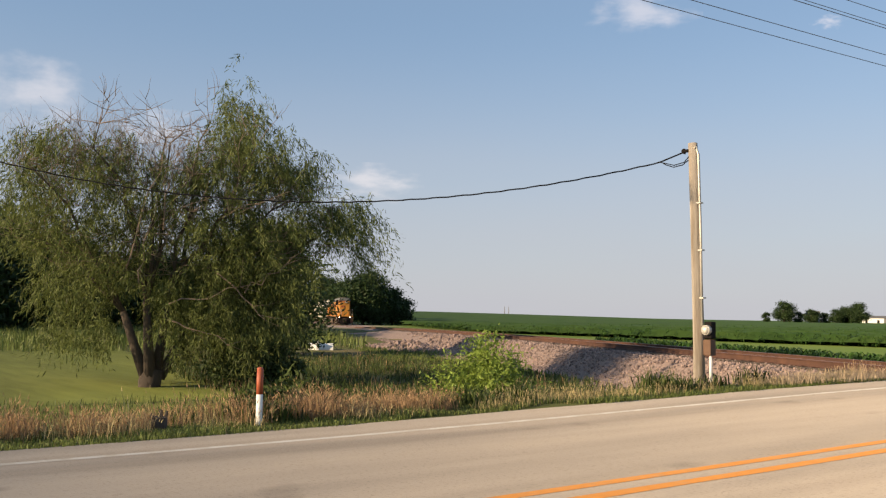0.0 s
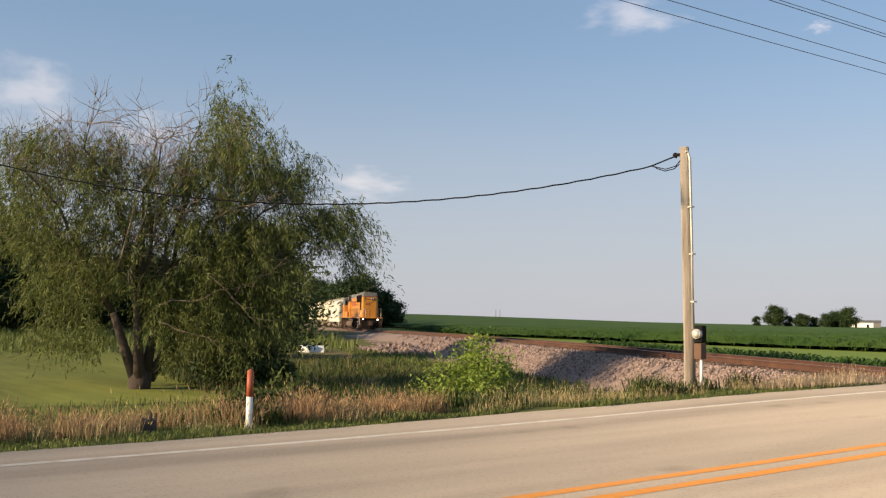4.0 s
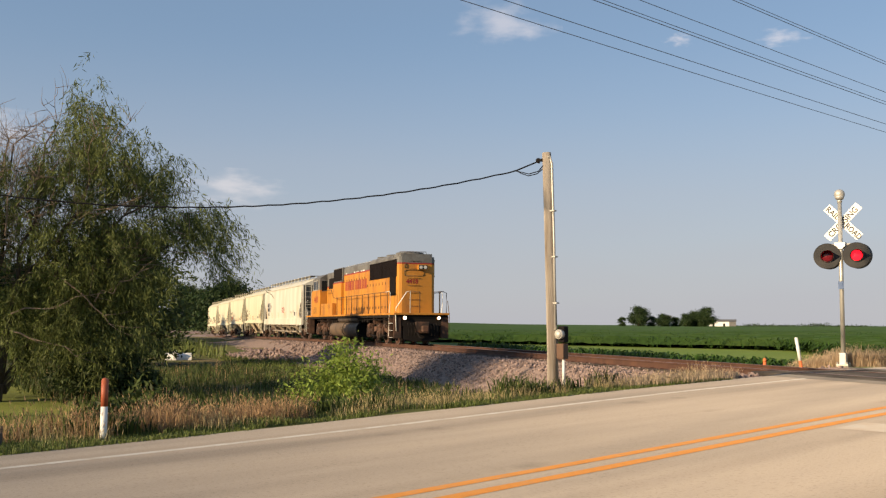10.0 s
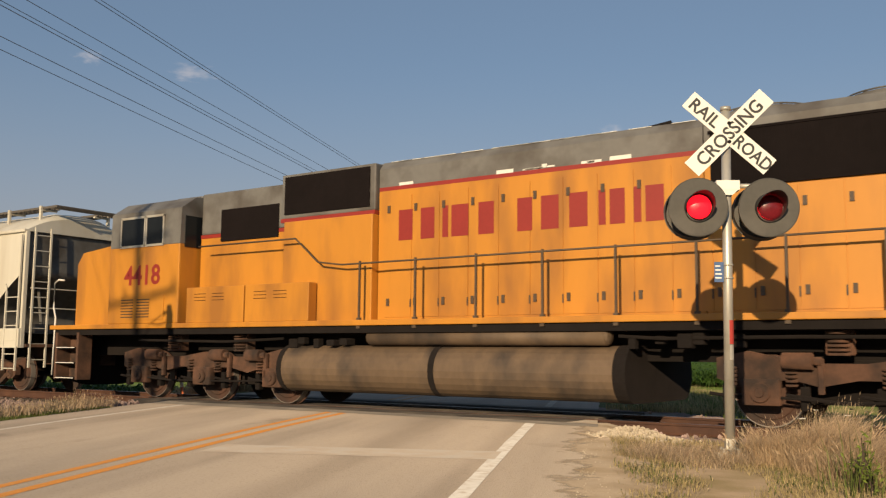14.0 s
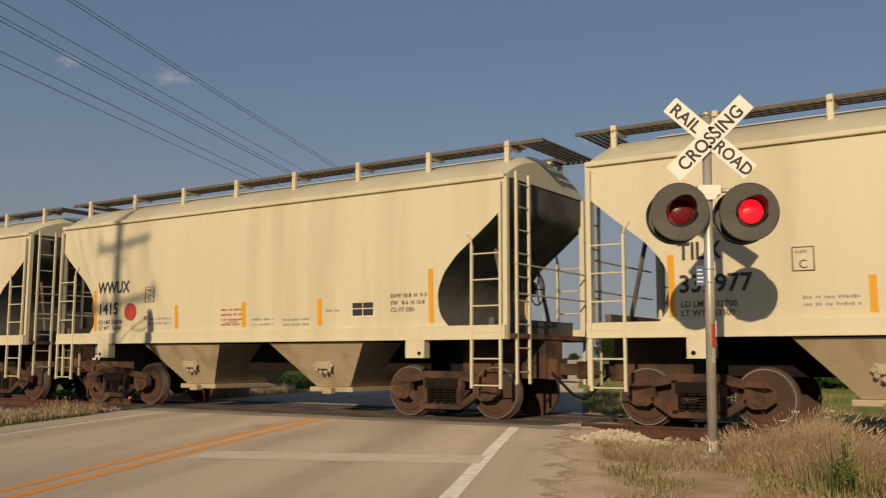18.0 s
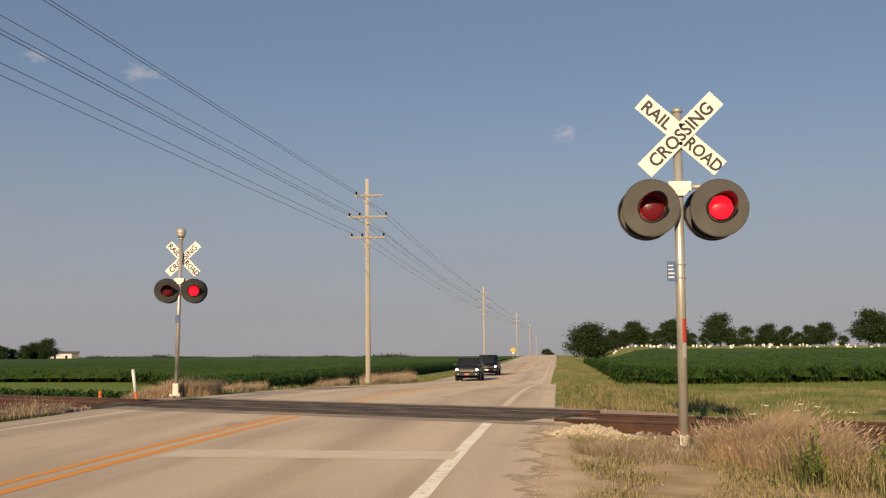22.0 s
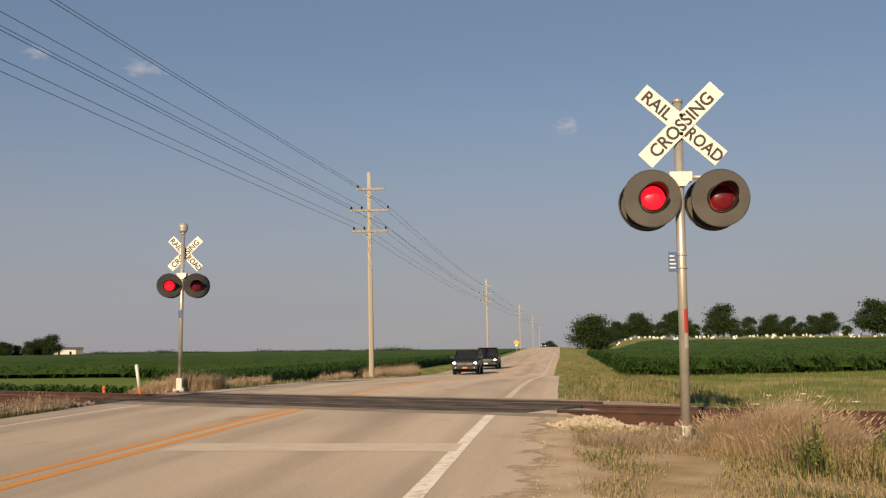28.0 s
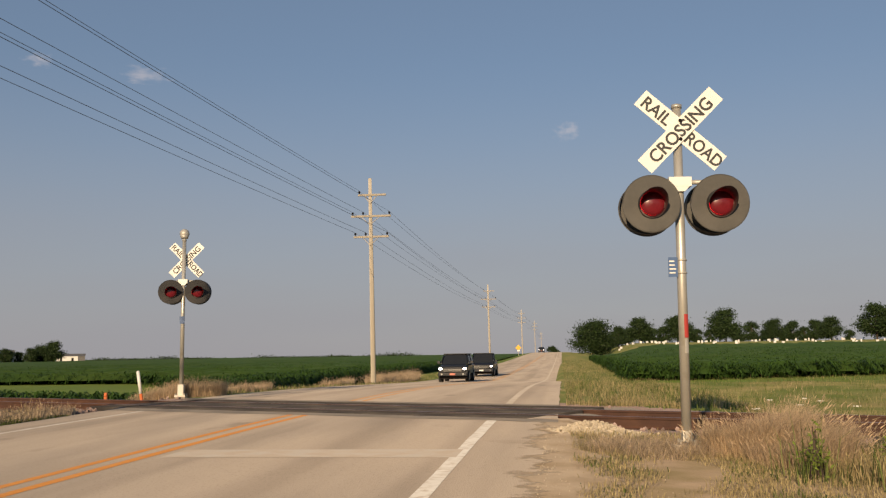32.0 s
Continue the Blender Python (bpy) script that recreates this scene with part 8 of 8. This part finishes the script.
# ---- waiting vehicles: local x is the width, they face -y ----
M_CARBLACK = mat("dark_car_paint", (0.014, 0.0145, 0.017), 0.3, vary=0.1, scale=2, spec=0.35)
M_CARBLUE = mat("very_dark_blue_paint", (0.012, 0.014, 0.021), 0.3, vary=0.1, scale=2, spec=0.35)
M_CARGLASS = mat("tinted_car_glass", (0.022, 0.024, 0.027), 0.2, vary=0.05, spec=0.3)
M_TYRE = mat("tyre_rubber", (0.02, 0.02, 0.02), 0.85, vary=0.2)
M_CHROME = mat("chrome_trim", (0.65, 0.64, 0.62), 0.15, metal=1.0, vary=0.05)
M_PLATE = mat("number_plate", (0.55, 0.16, 0.10), 0.5, vary=0.1)
cars = []


def vehicle(name, label, paint, pickup, seed):
    v = thing(name, label, "car" if not pickup else "pickup truck")
    W, L, H = (0.93, 4.8, 1.72) if not pickup else (1.0, 5.7, 1.88)
    bm = B()
    prof = [(-L / 2 + 0.10, 0.40), (-L / 2, 0.55), (-L / 2, 0.82), (-L / 2 + 0.10, 0.98), (-L / 2 + 0.55, 1.06), (-L / 2 + 1.15, 1.12), (L / 2 - 0.05, 1.14), (L / 2, 1.0), (L / 2, 0.45)]
    extrude(bm, prof, "x", -W, W)
    for v2 in bm.verts:                    # the flanks lean in, the nose is rounded in plan
        v2.co.x *= (1 - 0.06 * max(0, v2.co.z - 0.8) / 0.3) * (0.93 if v2.co.y < -L / 2 + 0.3 else 1)
    bmesh.ops.bevel(bm, geom=list(bm.edges), offset=0.11, segments=3, affect="EDGES")
    part("body", bm, paint, v, "glossy dark paint")
    bm = B()
    y0, y1 = (-L / 2 + 1.25, L / 2 - 0.25) if not pickup else (-L / 2 + 1.45, L / 2 - 1.9)
    a = [(-W + 0.06, y0, 1.10), (W - 0.06, y0, 1.10), (W - 0.06, y1, 1.12), (-W + 0.06, y1, 1.12)]
    b = [(-W + 0.2, y0 + 0.62, H), (W - 0.2, y0 + 0.62, H), (W - 0.2, y1 - 0.35, H), (-W + 0.2, y1 - 0.35, H)]
    va, vb = [bm.verts.new(q) for q in a], [bm.verts.new(q) for q in b]
    for k in range(4):
        bm.faces.new((va[k], va[(k + 1) % 4], vb[(k + 1) % 4], vb[k]))
    bm.faces.new(vb)
    bmesh.ops.recalc_face_normals(bm, faces=bm.faces)
    bmesh.ops.bevel(bm, geom=[e for e in bm.edges if max(q.co.z for q in e.verts) > 1.3], offset=0.09, segments=3, affect="EDGES")
    part("cabin", bm, M_CARGLASS, v, "dark cabin glass")
    bm = B()
    box(bm, -W + 0.18, W - 0.18, y0 + 0.58, y1 - 0.30, H - 0.03, H + 0.03, 0.02)
    for sg in (-1, 1):
        tube(bm, [(sg * (W - 0.07), y0, 1.10), (sg * (W - 0.21), y0 + 0.62, H)], 0.035, 6)
        tube(bm, [(sg * (W - 0.07), (y0 + y1) / 2, 1.12), (sg * (W - 0.2), (y0 + y1) / 2 + 0.1, H)], 0.035, 6)
    part("roof", bm, paint, v)
    bm = B()
    f = -L / 2 - 0.005
    box(bm, -W + 0.35, W - 0.35, f - 0.02, f + 0.06, 0.66, 0.92, 0.02)
    gr = part("grille", bm, M_BLACK, v, "front grille")
    bm = B()
    for k in range(3 if pickup else 2):
        box(bm, -W + 0.38, W - 0.38, f - 0.03, f, 0.70 + 0.08 * k, 0.725 + 0.08 * k)
    part("grille_bar", bm, M_CHROME, gr)
    for sg in (-1, 1):
        bm = B()
        cyl(bm, (sg * (W - 0.28), f - 0.06, 0.52), (sg * (W - 0.28), f - 0.03, 0.52), 0.06, seg=12)
        part("fog_lamp", bm, M_CHROME, v)
    for sg in (-1, 1):
        bm = B()
        ball(bm, (sg * (W - 0.20), f + 0.02, 0.84), 0.10, 1.2, 0.5, 0.8)
        part("headlight", bm, M_CARLIGHT, v, "lit headlight")
        bm = B()
        box(bm, sg * (W - 0.01), sg * (W + 0.20), y0 + 0.25, y0 + 0.40, 1.12, 1.30, 0.03)
        part("mirror", bm, paint, v)
        for yy in (-L / 2 + 0.95, L / 2 - 1.0):
            w = new("wheel")
            w.parent = v
            w.location = (sg * (W - 0.12), yy, 0.36)
            bm = B()
            cyl(bm, (-0.12, 0, 0), (0.12, 0, 0), 0.36, 0.36, 24)
            part("tyre", bm, M_TYRE, w)
            bm = B()
            cyl(bm, (sg * 0.10, 0, 0), (sg * 0.13, 0, 0), 0.22, 0.20, 16)
            part("rim", bm, M_GALV, w)
    bm = B()
    box(bm, -W + 0.05, W - 0.05, f - 0.04, f + 0.10, 0.40, 0.62, 0.04)
    part("bumper", bm, paint, v)
    bm = B()
    box(bm, -0.17, 0.17, f - 0.055, f - 0.035, 0.46, 0.58)
    part("number_plate", bm, M_PLATE if not pickup else M_SIGNWHITE, v, "plain plate without characters")
    bm = B()
    box(bm, -W + 0.1, W - 0.1, -L / 2 + 0.3, L / 2 - 0.3, 0.22, 0.45)
    part("floor_pan", bm, M_UNDER, v)
    return v


M_CARLIGHT = mat("car_headlight_lit", (1.0, 0.93, 0.85), 0.2, vary=0.0, emit=5.0)
suv = vehicle("sport_utility_car", "dark sport utility car waiting with its headlights on", M_CARBLACK, False, 1)
pick = vehicle("pickup_truck", "dark pickup truck waiting behind with chrome grille", M_CARBLUE, True, 2)
suv2 = vehicle("approaching_car", "small dark car coming over the far rise", M_CARBLACK, False, 3)
cars = [(suv, -6.5, [(0, 210), (11.5, 88), (13, 77.5), (15.5, 73), (20, 71.2), (23, 70.4), (28, 66.8), (30, 63), (32, 58.4)]),
        (pick, -6.45, [(0, 330), (11.5, 142), (13, 118), (16, 99), (20, 92), (23, 89), (28, 85), (30, 82), (32, 78.5)]),
        (suv2, -6.4, [(0, 760), (22, 480), (28, 372), (32, 300)])]
for v, x, rows in cars:
    v.matrix_world = pose(x, rows[0][1], road_z(rows[0][1]))

# ---- roadside sign, farm, burial ground ----
ws = thing("warning_sign", "yellow diamond warning sign on a wooden post", "road sign", at=pose(-10.7, 234, ground_z(-10.7, 234)))
bm = B()
cyl(bm, (0, 0, -0.3), (0, 0, 2.4), 0.06, seg=8)
part("post", bm, M_GREYPOLE, ws)
bm = B()
extrude(bm, [(0, 1.15), (0.75, 1.9), (0, 2.65), (-0.75, 1.9)], "y", -0.10, -0.08)
part("panel", bm, M_SIGNYELLOW, ws, "yellow diamond panel")
bm = B()
box(bm, -0.3, 0.3, -0.12, -0.10, 1.0, 1.35)
part("lower_plate", bm, M_SIGNWHITE, ws)
fx, fy = ray_place(28.9, 760)
barn = thing("farm_shed", "long white farm shed with a grey roof", "shed", at=pose(fx, fy, ground_z(fx, fy) + 0.9, 0, 0, 28))
bm = B()
box(bm, -9, 6, -4, 4, 0, 3.6)
part("wall", bm, M_SIGNWHITE, barn, "white metal wall")
bm = B()
box(bm, 6, 11, -4, 4, 0, 3.6)
part("side_wall", bm, M_LOCO_GREY, barn)
bm = B()
extrude(bm, [(-4.5, 3.6), (4.5, 3.6), (0, 5.4)], "x", -9.4, 11.4)
part("roof", bm, M_LOCO_GREY, barn, "grey gable roof")
for dx in (-6.5, 1.5):
    bm = B()
    box(bm, dx, dx + 1.6, -4.06, -3.98, 0, 2.2)
    part("doorway", bm, M_UNDER, barn)
hx, hy = ray_place(32.1, 652)
house = thing("farm_house", "small white farm house among trees", "house", at=pose(hx, hy, ground_z(hx, hy) + 0.8, 0, 0, 28))
bm = B()
box(bm, -4, 4, -4, 4, 0, 4.5)
part("wall", bm, M_SIGNWHITE, house)
bm = B()
extrude(bm, [(-4.5, 4.5), (4.5, 4.5), (0, 7.5)], "x", -4.3, 4.3)
part("roof", bm, M_LOCO_GREY, house)
rs = random.Random(90)
stone_me = [mesh_of(box(B(), -w, w, -0.15, 0.15, 0, h, 0.04), "headstone", M_POSTWHITE) for k, (w, h) in enumerate(((0.26, 0.55), (0.32, 0.45), (0.16, 0.8), (0.3, 0.6)))]
for k in range(90):
    az, d = -rs.uniform(3.2, 21.5), rs.uniform(235, 330)
    x, y = ray_place(az, d)
    g = new("headstone", stone_me[k % 4])
    g.matrix_world = pose(x, y, ground_z(x, y) - 0.05, 0, 0, rs.uniform(-20, 20))
    tagged(g, "pale headstone standing in mown grass", "headstone", "headstones")
# far masts on the skyline
for az in (49.9, 49.65):
    x, y = ray_place(az, 900)
    g = thing("mast", "thin distant mast on the skyline", "mast", "skyline masts", pose(x, y, ground_z(x, y)))
    bm = B()
    cyl(bm, (0, 0, 0), (0, 0, 8.5), 0.4, 0.25, 6)
    part("shaft", bm, M_LOCO_GREY, g)

# ---- a bird crosses the sky ----
bird = thing("bird", "small dark bird in flight", "bird")
bm = B()
ball(bm, (0, 0, 0), 0.10, 0.9, 2.2, 0.8)
extrude(bm, [(-0.05, -0.2), (0.05, -0.2), (0.10, -0.42), (-0.10, -0.42)], "z", -0.01, 0.01)
part("body", bm, M_INK, bird)
for sg in (-1, 1):
    bm = B()
    extrude(bm, [(0, -0.09), (sg * 0.22, -0.02), (sg * 0.46, -0.16), (sg * 0.22, 0.12), (0, 0.11)], "z", -0.008, 0.008)
    wg = part("wing", bm, M_INK, bird)
    wg.matrix_basis = pose(0, 0, 0.03, 0, -sg * 24, 0)

bird.scale = (0.6, 0.6, 0.6)

# ---- sky far off: a glowing sheet painted as haze low over the land, and small clouds ----
def glow(name, color, strength, alpha_nodes):
    m = bpy.data.materials.new(name)
    m.use_nodes = True
    n, l = m.node_tree.nodes, m.node_tree.links
    n.remove(n["Principled BSDF"])
    em, tr, mx = n.new("ShaderNodeEmission"), n.new("ShaderNodeBsdfTransparent"), n.new("ShaderNodeMixShader")
    em.inputs[0].default_value, em.inputs[1].default_value = (*color, 1), strength
    l.new(alpha_nodes(n, l), mx.inputs[0])
    l.new(tr.outputs[0], mx.inputs[1])
    l.new(em.outputs[0], mx.inputs[2])
    l.new(mx.outputs[0], n["Material Output"].inputs["Surface"])
    return m


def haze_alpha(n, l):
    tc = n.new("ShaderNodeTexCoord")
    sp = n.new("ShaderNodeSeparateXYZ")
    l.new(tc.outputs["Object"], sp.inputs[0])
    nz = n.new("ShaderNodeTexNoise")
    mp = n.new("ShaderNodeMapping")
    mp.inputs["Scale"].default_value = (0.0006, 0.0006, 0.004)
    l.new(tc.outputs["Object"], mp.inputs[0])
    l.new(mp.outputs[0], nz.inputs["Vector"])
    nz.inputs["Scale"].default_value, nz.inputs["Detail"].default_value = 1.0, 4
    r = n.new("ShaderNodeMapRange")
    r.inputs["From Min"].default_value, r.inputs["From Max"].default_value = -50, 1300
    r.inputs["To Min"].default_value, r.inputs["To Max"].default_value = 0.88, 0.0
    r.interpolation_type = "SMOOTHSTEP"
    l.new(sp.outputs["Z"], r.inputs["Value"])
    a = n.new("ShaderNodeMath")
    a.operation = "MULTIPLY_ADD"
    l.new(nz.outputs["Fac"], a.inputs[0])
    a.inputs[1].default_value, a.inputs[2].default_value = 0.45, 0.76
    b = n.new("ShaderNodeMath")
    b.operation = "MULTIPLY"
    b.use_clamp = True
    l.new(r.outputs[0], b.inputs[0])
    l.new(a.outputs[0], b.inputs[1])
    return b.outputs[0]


# the sheet glows by itself: haze light is painted over the low sky
M_HAZE = glow("glowing_haze_sheet", (0.325, 0.345, 0.40), 1.0, haze_alpha)
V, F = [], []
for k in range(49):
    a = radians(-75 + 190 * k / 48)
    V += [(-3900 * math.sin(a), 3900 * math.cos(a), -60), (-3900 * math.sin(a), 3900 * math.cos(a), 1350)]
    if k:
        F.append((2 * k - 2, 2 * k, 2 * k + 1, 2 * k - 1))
tagged(raw("haze_backdrop", V, F, M_HAZE), "glowing sheet painted as pale lavender haze low over the horizon", "haze", kind="structure")


def cloud_alpha(n, l):
    tc = n.new("ShaderNodeTexCoord")
    nz = n.new("ShaderNodeTexNoise")
    nz.inputs["Scale"].default_value, nz.inputs["Detail"].default_value = 1.7, 6
    oi = n.new("ShaderNodeObjectInfo")
    ad = n.new("ShaderNodeVectorMath")
    ad.operation = "ADD"
    cb = n.new("ShaderNodeCombineXYZ")
    sc = n.new("ShaderNodeMath")
    sc.operation = "MULTIPLY"
    l.new(oi.outputs["Random"], sc.inputs[0])
    sc.inputs[1].default_value = 40
    l.new(sc.outputs[0], cb.inputs[0])
    l.new(tc.outputs["Object"], ad.inputs[0])
    l.new(cb.outputs[0], ad.inputs[1])
    l.new(ad.outputs[0], nz.inputs["Vector"])
    ln = n.new("ShaderNodeVectorMath")
    ln.operation = "LENGTH"
    l.new(tc.outputs["Object"], ln.inputs[0])
    a = n.new("ShaderNodeMath")
    a.operation = "MULTIPLY_ADD"          # noise minus distance from the middle
    l.new(ln.outputs["Value"], a.inputs[0])
    a.inputs[1].default_value = -0.42
    l.new(nz.outputs["Fac"], a.inputs[2])
    r = n.new("ShaderNodeMapRange")
    r.inputs["From Min"].default_value, r.inputs["From Max"].default_value = 0.10, 0.62
    r.inputs["To Max"].default_value = 0.33
    r.interpolation_type = "SMOOTHSTEP"
    l.new(a.outputs[0], r.inputs["Value"])
    return r.outputs[0]


M_CLOUD = glow("small_cumulus", (0.78, 0.72, 0.72), 1.0, cloud_alpha)
for az, el, w, h in ((41.7, 18.2, 7.0, 3.2), (78.2, 12.0, 9.0, 5.0), (70.8, 10.6, 6.0, 2.6), (58.0, 8.0, 7.0, 2.6), (25.1, 16.5, 3.2, 1.2), (-0.7, 13.4, 2.0, 1.3), (31.0, 16.8, 2.2, 1.0)):
    a, e = radians(az), radians(el)
    c = Vector((-math.sin(a) * math.cos(e), math.cos(a) * math.cos(e), math.sin(e))) * 3600
    k = 3600 * math.tan(radians(1)) / 2
    o = raw("cloud", [(-1, -1, 0), (1, -1, 0), (1, 1, 0), (-1, 1, 0)], [(0, 1, 2, 3)], M_CLOUD)
    o.matrix_world = look(c, (0, 0, 1)) @ Matrix.Diagonal((w * k, h * k, 1, 1))
    tagged(o, "small bright evening cumulus cloud", "cloud", "clouds", kind="structure")


def motions():
    """What moves: the train, its wheels, the flashing lamps."""
    n = 33
    for ob, u in moving:
        rows = []
        for k in range(n):
            t = k * 32.0 / (n - 1)
            s = u - VEL * t - ACC * t * t
            x, y = on_track(s)
            rows.append((t, pose(x, y, rail_z(s), 0, 0, -math.degrees(TH))))
        walk(ob, rows)
    for v, x, rows in cars:
        walk(v, [(t, pose(x, y, road_z(y))) for t, y in rows])
    track_bird = [(0.0, 30, 30.0), (6.9, 35.0, 20.5), (7.5, 39.9, 18.6), (8.0, 48.2, 17.6), (8.5, 54.4, 16.3), (9.0, 62.3, 15.6), (9.6, 72, 15.0), (32.0, 110, 25.0)]
    for w in (bird,):
        rows = []
        for t, az, el in track_bird:
            a, e = radians(az), radians(el)
            rows.append((t, pose(-45 * math.sin(a) * math.cos(e), 45 * math.cos(a) * math.cos(e), 1 + 45 * math.sin(e), 8, 20, 100)))
        walk(w, rows)
    # wheels roll at the train's speed; those of one size share one turning
    lead = {}
    for w, r in spin:
        if r not in lead:
            rows = []
            for k in range(0, 690):
                t = k / 30
                rows.append((t, pose(0, 0, 0, 0, math.degrees((VEL * t + ACC * t * t) / r) % 360, 0)))
            rows.append((32.0, rows[-1][1]))
            walk(w, rows)
            lead[r] = w
        else:
            w.rotation_mode = "QUATERNION"
            w.animation_data_create()
            w.animation_data.action = lead[r].animation_data.action
            w.animation_data.action_slot = lead[r].animation_data.action_slot
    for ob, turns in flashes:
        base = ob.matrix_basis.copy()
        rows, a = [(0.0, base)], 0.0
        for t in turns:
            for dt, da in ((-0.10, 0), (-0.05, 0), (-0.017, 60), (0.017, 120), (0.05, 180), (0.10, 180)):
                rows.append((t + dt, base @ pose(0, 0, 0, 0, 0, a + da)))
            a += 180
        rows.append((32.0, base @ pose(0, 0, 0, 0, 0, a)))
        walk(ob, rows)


motions()
